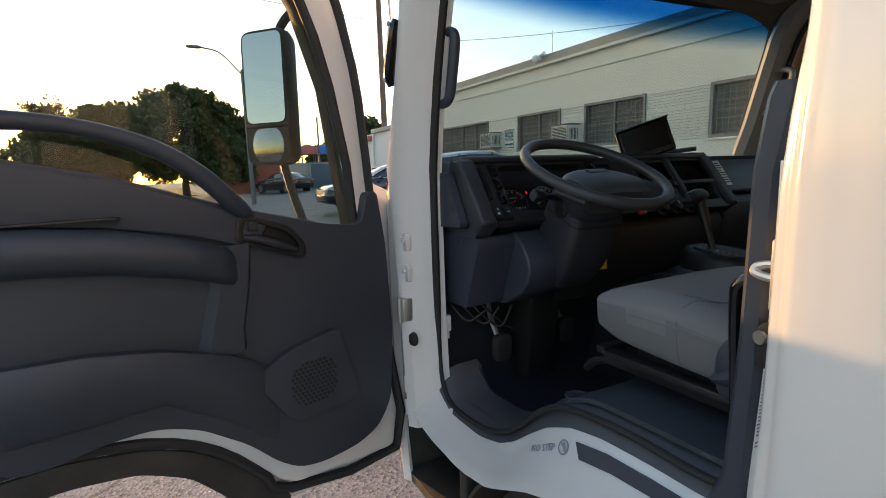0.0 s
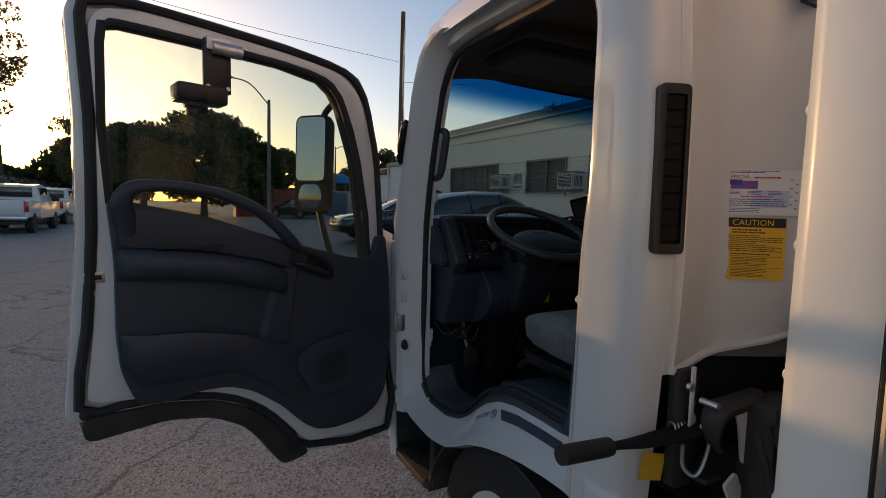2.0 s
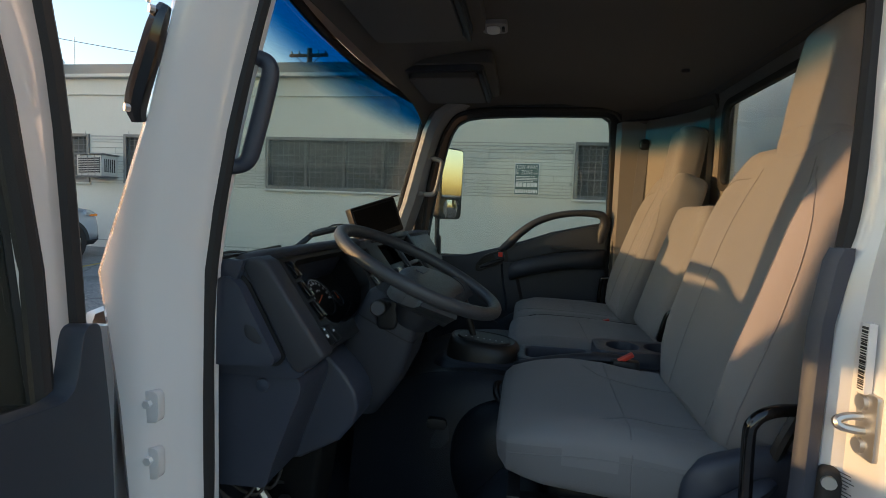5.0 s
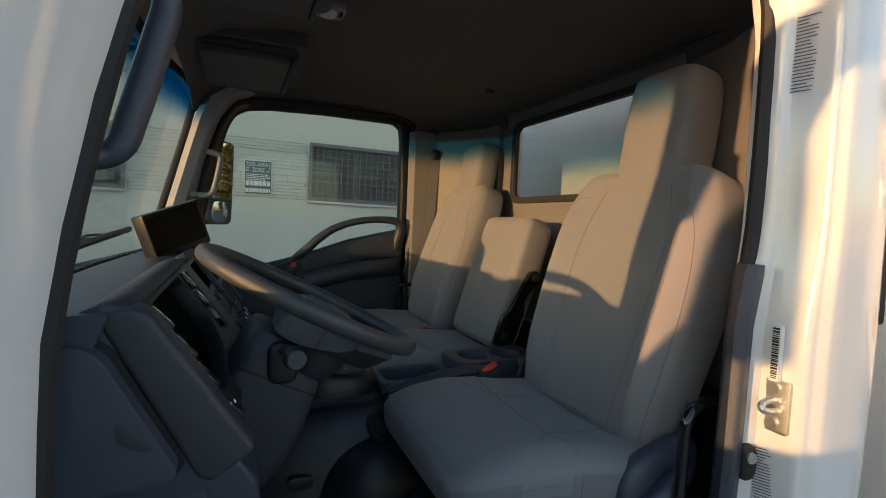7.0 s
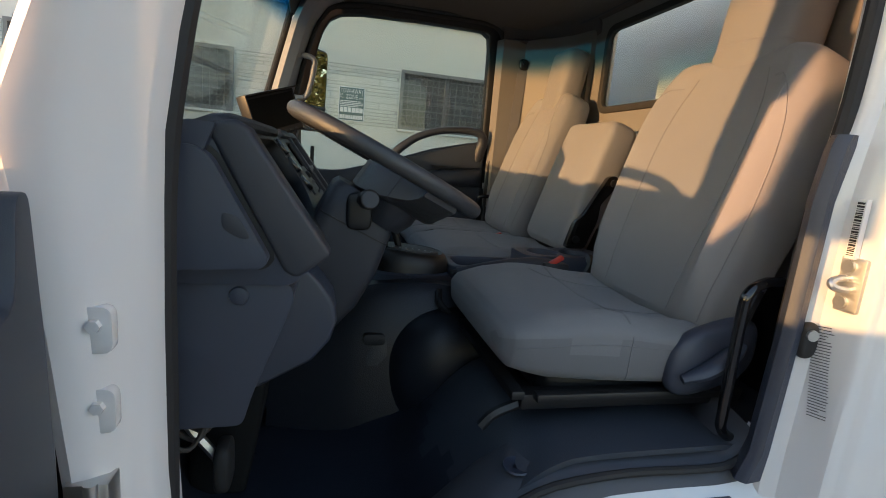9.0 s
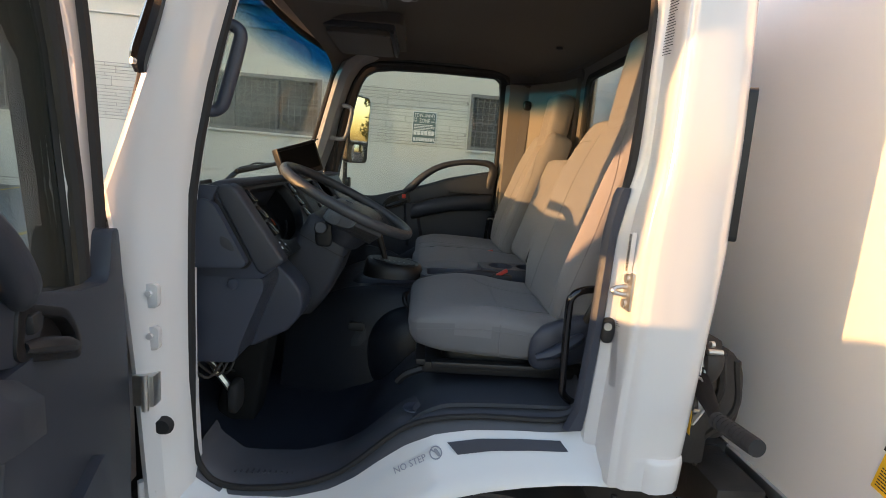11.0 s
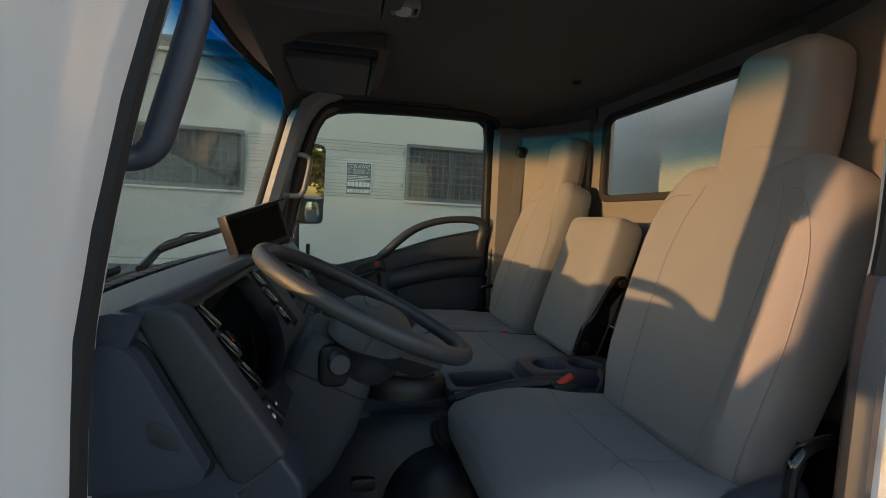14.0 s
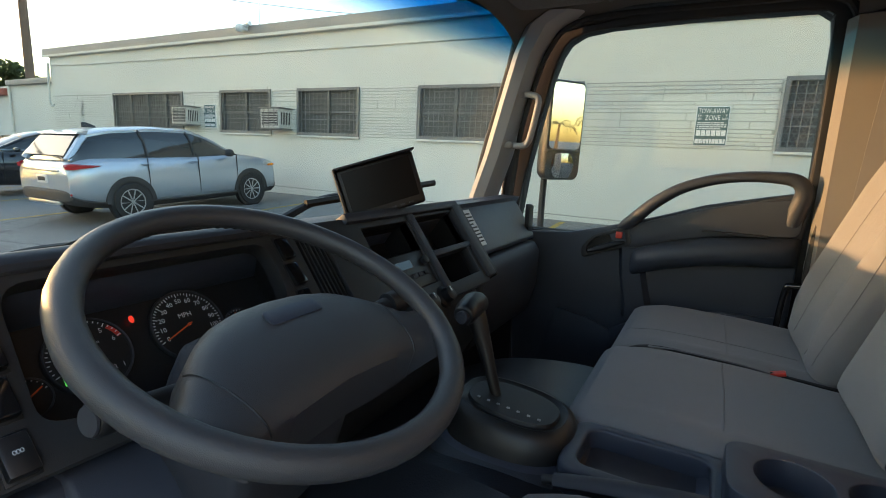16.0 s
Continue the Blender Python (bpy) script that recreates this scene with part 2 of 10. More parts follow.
def glass_material(name, tint=(0.86, 0.92, 0.90), ior=1.5, band=None):
    """Thin pane: clear with a mirror's gloss at grazing angles; band: (z low, z high, colour) of a shaded strip."""
    mat = bpy.data.materials.new(name)
    mat.use_nodes = True
    nt = mat.node_tree
    nt.nodes.remove(nt.nodes["Principled BSDF"])
    out = nt.nodes["Material Output"]
    tr = nt.nodes.new("ShaderNodeBsdfTransparent")
    tr.inputs[0].default_value = (*tint, 1)
    gl = nt.nodes.new("ShaderNodeBsdfGlossy")
    gl.inputs["Roughness"].default_value = 0.01
    fr = nt.nodes.new("ShaderNodeLayerWeight")
    fr.inputs[0].default_value = 0.5
    pw = nt.nodes.new("ShaderNodeMath")
    pw.operation = 'POWER'
    pw.inputs[1].default_value = 5.0
    nt.links.new(fr.outputs["Facing"], pw.inputs[0])
    sc_ = nt.nodes.new("ShaderNodeMath")
    sc_.operation = 'MULTIPLY_ADD'
    sc_.inputs[1].default_value = 0.9
    sc_.inputs[2].default_value = 0.026
    nt.links.new(pw.outputs[0], sc_.inputs[0])
    mx = nt.nodes.new("ShaderNodeMixShader")
    nt.links.new(sc_.outputs[0], mx.inputs[0])
    nt.links.new(tr.outputs[0], mx.inputs[1])
    nt.links.new(gl.outputs[0], mx.inputs[2])
    nt.links.new(mx.outputs[0], out.inputs[0])
    if band:
        geo = nt.nodes.new("ShaderNodeNewGeometry")
        sep = nt.nodes.new("ShaderNodeSeparateXYZ")
        nt.links.new(geo.outputs["Position"], sep.inputs[0])
        mr = nt.nodes.new("ShaderNodeMapRange")
        mr.interpolation_type = 'SMOOTHSTEP'
        mr.inputs[1].default_value, mr.inputs[2].default_value = band[0], band[1]
        nt.links.new(sep.outputs[2], mr.inputs[0])
        mc = nt.nodes.new("ShaderNodeMix")
        mc.data_type = 'RGBA'
        mc.inputs[6].default_value = (*tint, 1)
        mc.inputs[7].default_value = (*band[2], 1)
        nt.links.new(mr.outputs[0], mc.inputs[0])
        nt.links.new(mc.outputs[2], tr.inputs[0])
    MATS[name] = mat
    return mat


WHITE = material("white_paint", (0.72, 0.72, 0.72), 0.16, coat=0.6, mottle=0.10, mottle_size=2.5, tint=(0.66, 0.66, 0.65), bump=0.02, bump_size=40)
BOXWHITE = material("box_white", (0.80, 0.80, 0.79), 0.35, coat=0.2, mottle=0.2, mottle_size=1.5, tint=(0.70, 0.69, 0.67), grain=0.05, bump=0.03, bump_size=8)
TRIM = material("trim_plastic", (0.036, 0.039, 0.050), 0.5, mottle=0.3, mottle_size=4, grain=0.25, grain_size=900, tint=(0.027, 0.028, 0.033), bump=0.25, bump_size=1400)
DOORTRIM = material("door_lining_plastic", (0.034, 0.042, 0.058), 0.45, mottle=0.3, mottle_size=4, grain=0.3, grain_size=900, tint=(0.030, 0.036, 0.050), bump=0.3, bump_size=1400)
WHEEL = material("steering_wheel_foam", (0.052, 0.054, 0.060), 0.38, mottle=0.3, mottle_size=6, grain=0.25, grain_size=900, tint=(0.044, 0.045, 0.050), bump=0.3, bump_size=1100)
DASH = material("dash_plastic", (0.046, 0.054, 0.077), 0.37, mottle=0.3, mottle_size=4, grain=0.25, grain_size=900, tint=(0.036, 0.042, 0.062), bump=0.25, bump_size=1400)
DARK = material("dark_plastic", (0.018, 0.019, 0.021), 0.5, mottle=0.3, mottle_size=5, tint=(0.025, 0.025, 0.028), bump=0.2, bump_size=1200)
BLACK = material("black_plastic", (0.010, 0.010, 0.011), 0.42, mottle=0.4, tint=(0.02, 0.02, 0.02), bump=0.15, bump_size=900)
GLOSSBLACK = material("gloss_black", (0.008, 0.008, 0.009), 0.12, coat=0.3)
MATTE = material("matte_black", (0.010, 0.010, 0.0105), 0.75, spec=0.2, mottle=0.3, tint=(0.014, 0.014, 0.014), bump=0.2, bump_size=900)
RUBBER = material("rubber", (0.018, 0.018, 0.019), 0.7, mottle=0.4, tint=(0.03, 0.03, 0.03), bump=0.2, bump_size=500)
MAT = material("vinyl_floor", (0.016, 0.019, 0.027), 0.33, mottle=0.5, mottle_size=6, grain=0.2, grain_size=500, tint=(0.012, 0.014, 0.019), spec=0.35, bump=0.35, bump_size=350)
GREYTRIM = material("pillar_plastic", (0.30, 0.30, 0.31), 0.5, mottle=0.2, tint=(0.25, 0.25, 0.26), bump=0.2, bump_size=1200)
FLOOR_VINYL = material("floor_vinyl", (0.026, 0.031, 0.043), 0.34, mottle=0.5, mottle_size=6, grain=0.2, grain_size=500, tint=(0.016, 0.019, 0.026), spec=0.45, bump=0.35, bump_size=350)
LINER = material("headliner_cloth", (0.092, 0.086, 0.080), 0.95, mottle=0.3, mottle_size=5, grain=0.3, grain_size=700, tint=(0.08, 0.075, 0.07), bump=0.4, bump_size=900, sheen=0.1)
CLOTH = material("seat_cloth", (0.205, 0.205, 0.215), 0.92, mottle=0.25, mottle_size=5, grain=0.35, grain_size=900, tint=(0.160, 0.160, 0.167), bump=0.5, bump_size=1100, sheen=0.15)
CLOTH_PANEL = material("seat_cloth_insert", (0.190, 0.190, 0.200), 0.95, mottle=0.25, mottle_size=5, grain=0.30, grain_size=900, tint=(0.150, 0.150, 0.156), sheen=0.15)


def honeycomb(mat, scale, strength, depth):
    """Woven pattern of small cells in relief."""
    nt = mat.node_tree
    co = nt.nodes.new("ShaderNodeTexCoord")
    v = nt.nodes.new("ShaderNodeTexVoronoi")
    v.feature = 'DISTANCE_TO_EDGE'
    v.inputs["Scale"].default_value = scale
    v.inputs["Randomness"].default_value = 0.35
    nt.links.new(co.outputs["Object"], v.inputs["Vector"])
    r = nt.nodes.new("ShaderNodeMapRange")
    r.inputs[1].default_value, r.inputs[2].default_value = 0.0, 0.16
    nt.links.new(v.outputs["Distance"], r.inputs[0])
    b = nt.nodes.new("ShaderNodeBump")
    b.inputs["Strength"].default_value, b.inputs["Distance"].default_value = strength, depth
    nt.links.new(r.outputs[0], b.inputs["Height"])
    nt.links.new(b.outputs[0], nt.nodes["Principled BSDF"].inputs["Normal"])


honeycomb(CLOTH_PANEL, 120, 0.8, 0.0015)
CLOTH_SIDE = material("seat_vinyl", (0.165, 0.165, 0.175), 0.75, mottle=0.25, mottle_size=6, grain=0.2, grain_size=700, tint=(0.130, 0.130, 0.138), bump=0.3, bump_size=900, sheen=0.1)
STEEL = material("zinc_steel", (0.62, 0.62, 0.60), 0.42, 1.0, mottle=0.3, mottle_size=20, tint=(0.40, 0.39, 0.36), bump=0.05)
GRIME = material("chassis_black", (0.022, 0.021, 0.020), 0.6, mottle=0.7, mottle_size=7, tint=(0.06, 0.055, 0.05), grain=0.2, bump=0.4, bump_size=120)
RED = material("red_plastic", (0.62, 0.05, 0.03), 0.35)
YELLOW = material("yellow_label", (0.85, 0.50, 0.02), 0.45, mottle=0.15, tint=(0.7, 0.4, 0.02))
PAPER = material("white_label", (0.80, 0.80, 0.80), 0.5, mottle=0.1, tint=(0.72, 0.72, 0.72))
INK = material("label_ink", (0.02, 0.02, 0.02), 0.6)
POSTINK = material("worn_label_ink", (0.055, 0.055, 0.06), 0.6)
GREENLIT = material("lit_green", (0.1, 0.7, 0.1), 0.4)
REDLIT = material("lit_red", (0.8, 0.06, 0.03), 0.4)
for lit, tone in ((GREENLIT, (0.15, 0.9, 0.1, 1)), (REDLIT, (1.0, 0.05, 0.02, 1))):
    lit.node_tree.nodes["Principled BSDF"].inputs["Emission Color"].default_value = tone
    lit.node_tree.nodes["Principled BSDF"].inputs["Emission Strength"].default_value = 0.08
INKRED = material("label_red", (0.6, 0.05, 0.06), 0.6)
INKBLUE = material("label_blue", (0.05, 0.06, 0.35), 0.6)
LETTER = material("light_lettering", (0.75, 0.76, 0.78), 0.5)
GREYINK = material("grey_lettering", (0.30, 0.31, 0.36), 0.5)
AMBER = material("amber_lens", (0.85, 0.25, 0.02), 0.2, coat=0.5)
LINING = material("lining_plastic", (0.17, 0.163, 0.155), 0.6, mottle=0.3, mottle_size=4, grain=0.2, grain_size=900, tint=(0.13, 0.125, 0.118), bump=0.25, bump_size=1200)
MIRROR = material("mirror_silver", (0.64, 0.63, 0.62), 0.02, 1.0)
GLASS = glass_material("window_glass", (0.74, 0.78, 0.75))
SHIELD = glass_material("windscreen_glass", (0.80, 0.84, 0.81), band=(GZ + 0.60, GZ + 0.72, (0.040, 0.28, 0.50)))


# ---- ground, road and building ----
def ground_z(x, y):
    k = min(max((y - 0.5) / 8.4, 0.0), 1.0)
    return -1.25 + 0.49 * k


def asphalt_material():
    """Worn asphalt: pale and dark aggregate, tyre-polished patches, oil spots and fine cracks."""
    mat = material("asphalt", (0.220, 0.221, 0.221), 0.66, mottle=0.55, mottle_size=0.35, tint=(0.130, 0.131, 0.131))
    nt = mat.node_tree
    bs = nt.nodes["Principled BSDF"]
    base = bs.inputs["Base Color"].links[0].from_socket
    co = nt.nodes.new("ShaderNodeTexCoord")

    def blend(fac, colour, below):
        mx = nt.nodes.new("ShaderNodeMix")
        mx.data_type = 'RGBA'
        mx.inputs[7].default_value = (*colour, 1)
        nt.links.new(fac, mx.inputs[0])
        nt.links.new(below, mx.inputs[6])
        return mx.outputs[2]

    def ramp(src, a, b, lo, hi):
        r = nt.nodes.new("ShaderNodeMapRange")
        r.inputs[1].default_value, r.inputs[2].default_value, r.inputs[3].default_value, r.inputs[4].default_value = a, b, lo, hi
        nt.links.new(src, r.inputs[0])
        return r.outputs[0]

    def voronoi(scale, feature='F1'):
        v = nt.nodes.new("ShaderNodeTexVoronoi")
        v.feature = feature
        v.inputs["Scale"].default_value = scale
        nt.links.new(co.outputs["Object"], v.inputs["Vector"])
        return v
    stones = voronoi(70)
    sep = nt.nodes.new("ShaderNodeSeparateColor")
    nt.links.new(stones.outputs["Color"], sep.inputs[0])
    c = blend(ramp(sep.outputs[0], 0.55, 0.95, 0.0, 0.75), (0.34, 0.325, 0.30), base)
    c = blend(ramp(sep.outputs[1], 0.60, 0.95, 0.0, 0.80), (0.055, 0.055, 0.056), c)
    big = voronoi(22)
    sep2 = nt.nodes.new("ShaderNodeSeparateColor")
    nt.links.new(big.outputs["Color"], sep2.inputs[0])
    c = blend(ramp(sep2.outputs[0], 0.85, 0.98, 0.0, 0.45), (0.30, 0.285, 0.26), c)
    spots = nt.nodes.new("ShaderNodeTexNoise")
    spots.inputs["Scale"].default_value = 1.3
    spots.inputs["Detail"].default_value = 6
    nt.links.new(co.outputs["Object"], spots.inputs["Vector"])
    c = blend(ramp(spots.outputs[0], 0.60, 0.70, 0.0, 0.55), (0.06, 0.06, 0.062), c)
    crack = voronoi(0.42, 'DISTANCE_TO_EDGE')
    warp = nt.nodes.new("ShaderNodeTexNoise")
    warp.inputs["Scale"].default_value = 2.5
    warp.inputs["Detail"].default_value = 6
    nt.links.new(co.outputs["Object"], warp.inputs["Vector"])
    add = nt.nodes.new("ShaderNodeMix")
    add.data_type = 'VECTOR'
    add.inputs[0].default_value = 0.25
    nt.links.new(co.outputs["Object"], add.inputs[4])
    nt.links.new(warp.outputs["Color"], add.inputs[5])
    nt.links.new(add.outputs[1], crack.inputs["Vector"])
    c = blend(ramp(crack.outputs["Distance"], 0.0, 0.006, 0.8, 0.0), (0.035, 0.035, 0.036), c)
    nt.links.new(c, bs.inputs["Base Color"])
    bp = nt.nodes.new("ShaderNodeBump")
    bp.inputs["Strength"].default_value = 0.9
    bp.inputs["Distance"].default_value = 0.006
    nt.links.new(stones.outputs["Distance"], bp.inputs["Height"])
    nt.links.new(bp.outputs[0], bs.inputs["Normal"])
    return mat


ASPHALT = asphalt_material()
CONCRETE = material("kerb_concrete", (0.42, 0.41, 0.39), 0.9, mottle=0.6, mottle_size=1.5, grain=0.3, grain_size=60, tint=(0.30, 0.29, 0.27), bump=0.4, bump_size=60)
LINE = material("line_paint", (0.62, 0.42, 0.05), 0.8, mottle=0.9, mottle_size=4, grain=0.4, grain_size=60, tint=(0.25, 0.20, 0.08))
GRASS = material("grass", (0.07, 0.085, 0.03), 0.95, mottle=0.8, mottle_size=0.8, grain=0.6, grain_size=30, tint=(0.13, 0.10, 0.05), bump=0.8, bump_size=40)
STUCCO = material("painted_stucco", (0.70, 0.695, 0.635), 0.9, mottle=0.45, mottle_size=0.5, grain=0.25, grain_size=40, tint=(0.60, 0.595, 0.55), bump=0.35, bump_size=60)
BRICK = material("painted_stone", (0.66, 0.655, 0.60), 0.9, grain=0.3, grain_size=60, tint=(0.56, 0.555, 0.51), bump=0.5, bump_size=70, per_piece=0.14)
JOINT = material("painted_joint", (0.40, 0.395, 0.365), 0.95, mottle=0.4, tint=(0.33, 0.325, 0.30), bump=0.3, bump_size=60)
FASCIA = material("roof_fascia", (0.36, 0.34, 0.31), 0.8, mottle=0.5, mottle_size=0.8, tint=(0.27, 0.25, 0.23))
BARMETAL = material("window_grille", (0.22, 0.22, 0.215), 0.6, 0.3, mottle=0.5, mottle_size=3, tint=(0.14, 0.13, 0.12))
BARDARK = material("window_shutter", (0.13, 0.13, 0.125), 0.7, mottle=0.5, mottle_size=2, tint=(0.08, 0.08, 0.08))
REDROOF = material("red_trim", (0.35, 0.10, 0.07), 0.8, mottle=0.4, tint=(0.25, 0.07, 0.05))


def ground_sheet():
    xs = [-900, -300, -120, -70, -50, -40, -32, -26, -20, -15, -11, -8, -5, -2, 1, 4, 8, 14, 24, 40, 80, 300, 900]
    ys = [-900, -300, -100, -50, -30, -20, -14, -9.3, -7, -4, -2, 0.5, 2, 3.5, 5, 6.5, 8.0, 8.9, 12, 20, 40, 100, 300, 900]
    bm = bmesh.new()
    g = [[bm.verts.new((x, y, ground_z(x, y))) for y in ys] for x in xs]
    for i in range(len(xs) - 1):
        for j in range(len(ys) - 1):
            bm.faces.new((g[i][j], g[i + 1][j], g[i + 1][j + 1], g[i][j + 1]))
    return bm


solid("ground", ground_sheet(), ASPHALT, "worn grey asphalt yard sloping up to the building", "ground", "structure")


def strip_on_ground(x0, x1, y0, y1, lift, n=12):
    bm = bmesh.new()
    rows = []
    for i in range(n + 1):
        y = y0 + (y1 - y0) * i / n
        rows.append([bm.verts.new((x, y, ground_z(x, y) + lift)) for x in (x0, x1)])
    for a, b in zip(rows[:-1], rows[1:]):
        bm.faces.new((a[0], a[1], b[1], b[0]))
    return bm


for k, x in enumerate((-18.9, -16.2, -13.5, -10.78, -8.05, -5.33, -2.62, 0.1, 2.8, 5.5)):
    solid(f"road_marking", strip_on_ground(x - 0.05, x + 0.05, 3.6, 8.75, 0.004), LINE, "worn yellow parking line on asphalt", "parking line", "structure", group="parking lines")
kz = -1.25
solid("pavement", box(-120, -6, -9.4, -8.25, kz - 0.05, kz + 0.13, 0.02), CONCRETE, "grey concrete kerb and pavement beside the road", "pavement", "structure")
solid("grass_verge", box(-120, -6, -40, -9.41, kz - 0.05, kz + 0.10), GRASS, "dry short grass behind the fence", "grass", "structure")
solid("grass_field", box(-120, -52, -8.0, 30, kz - 0.05, kz + 0.12), GRASS, "short grass in front of distant trees", "grass", "structure")

# long building
bl = thing("building", "long low cream-painted stucco building with barred windows", "building", (-4, 9.0, -0.9))
WY = 8.96
WINS = [(-20.0 + 3.05, -13.58), (-11.96, -10.15), (-9.21, -7.42), (-5.84, -2.54), (0.42, 2.16), (4.6, 6.4), (8.8, 10.6)]
WZ0, WZ1 = 0.69, 1.70
holes = [[(a, WZ0), (b, WZ0), (b, WZ1), (a, WZ1)] for a, b in WINS]
part("wall", plate([(-20.7, -1.4), (14, -1.4), (14, 2.96), (-20.7, 2.96)], WY, WY + 0.25, "y", holes), STUCCO, bl)
part("end_wall", box(-20.7, -20.45, WY + 0.25, 24, -1.4, 2.96), STUCCO, bl)
part("flat_roof", box(-20.9, 14.2, WY - 0.02, 24, 2.97, 3.06), FASCIA, bl)
fa = part("fascia", box(-20.95, 14.2, WY - 0.10, WY + 0.1, 3.00, 3.22, 0.012), FASCIA, bl, "grey-brown roof edge")
part("drip_edge", box(-20.95, 14.2, WY - 0.125, WY - 0.05, 2.94, 3.01, 0.01), STUCCO, fa)
part("conduit", tube([(-20.6, WY - 0.02, 2.70), (-18, WY - 0.02, 2.64), (-7.2, WY - 0.02, 2.575), (3, WY - 0.02, 2.56), (13, WY - 0.02, 2.55)], 0.018, 6), STUCCO, bl, "painted conduit")
part("drain_pipe", tube([(-20.66, WY - 0.06, 2.75), (-20.66, WY - 0.08, 2.6), (-20.75, WY - 0.08, 1.45), (-20.6, WY - 0.02, 1.40)], 0.04, 8), STUCCO, bl)
part("plinth_joint", box(-20.7, 14, WY - 0.006, WY, -0.62, -0.60), JOINT, bl)


def window_unit(a, b, mesh_type):
    w = part("window", plate([(a - 0.03, WZ0 - 0.03), (b + 0.03, WZ0 - 0.03), (b + 0.03, WZ1 + 0.03), (a - 0.03, WZ1 + 0.03)], WY - 0.045, WY - 0.01, "y", [[(a + 0.03, WZ0 + 0.03), (b - 0.03, WZ0 + 0.03), (b - 0.03, WZ1 - 0.03), (a + 0.03, WZ1 - 0.03)]]), BARMETAL, bl, "dark barred window")
    part("shutter", box(a, b, WY + 0.08, WY + 0.10, WZ0, WZ1), BARDARK, w)
    n = max(2, round((b - a) / 0.85))
    part("mullion", merged(*[box(a + (b - a) * i / n - 0.03, a + (b - a) * i / n + 0.03, WY + 0.02, WY + 0.08, WZ0, WZ1) for i in range(n + 1)], box(a, b, WY + 0.03, WY + 0.075, (WZ0 + WZ1) / 2 - 0.02, (WZ0 + WZ1) / 2 + 0.02), *[box(a, b, WY + 0.05, WY + 0.078, WZ0 + k * 0.115, WZ0 + k * 0.115 + 0.012) for k in range(1, 9)]), BARMETAL, w)
    bars_ = []
    step = 0.115
    k = int((b - a) / step)
    for i in range(k + 1):
        x = a + (b - a) * i / k
        bars_.append(rod((x, WY - 0.028, WZ0), (x, WY - 0.028, WZ1), 0.008, 4))
    for z in (WZ0 + 0.03, WZ0 + 0.33, WZ0 + 0.66, WZ1 - 0.03):
        bars_.append(rod((a, WY - 0.022, z), (b, WY - 0.022, z), 0.009, 4))
    part("bars", merged(*bars_), BARMETAL, w)
    if mesh_type:
        # expanded metal: many thin crossing strands
        strands = []
        d = 0.075
        n1 = int((b - a + 1.0) / d)
        verts, faces = [], []
        for s in (-1, 1):
            for i in range(n1):
                x0 = a + i * d - (1.0 if s > 0 else 0.0)
                za, zb = WZ0, WZ1
                xa, xb = x0, x0 + s * 0.62 * (1 if s > 0 else 1)
                if s < 0:
                    xa, xb = x0, x0 - 0.62
                lo, hi = 0.0, 1.0
                dx = xb - xa
                t0, t1 = sorted(((a - xa) / dx, (b - xa) / dx))
                lo, hi = max(lo, t0), min(hi, t1)
                if hi - lo < 0.03:
                    continue
                p, q = (xa + dx * lo, za + (zb - za) * lo), (xa + dx * hi, za + (zb - za) * hi)
                base = len(verts)
                verts += [(p[0] - 0.004, WY - 0.03, p[1]), (p[0] + 0.004, WY - 0.03, p[1]), (q[0] + 0.004, WY - 0.03, q[1]), (q[0] - 0.004, WY - 0.03, q[1])]
                faces.append((base, base + 1, base + 2, base + 3))
        me = bpy.data.meshes.new("mesh_screen")
        me.from_pydata(verts, [], faces)
        bmx = bmesh.new()
        bmx.from_mesh(me)
        bpy.data.meshes.remove(me)
        part("mesh_screen", bmx, BARMETAL, w, "expanded metal screen")
    for x in np.arange(a + 0.1, b, 0.55):
        part("spike", rod((x, WY - 0.03, WZ1 + 0.02), (x + 0.01, WY - 0.05, WZ1 + 0.10), 0.007, 4, 0.002), BARMETAL, w)
    part("window_sill", box(a - 0.05, b + 0.05, WY - 0.06, WY - 0.001, WZ0 - 0.075, WZ0 - 0.032, 0.008), STUCCO, w)


for i, (a, b) in enumerate(WINS):
    window_unit(a, b, i in (3, 4))


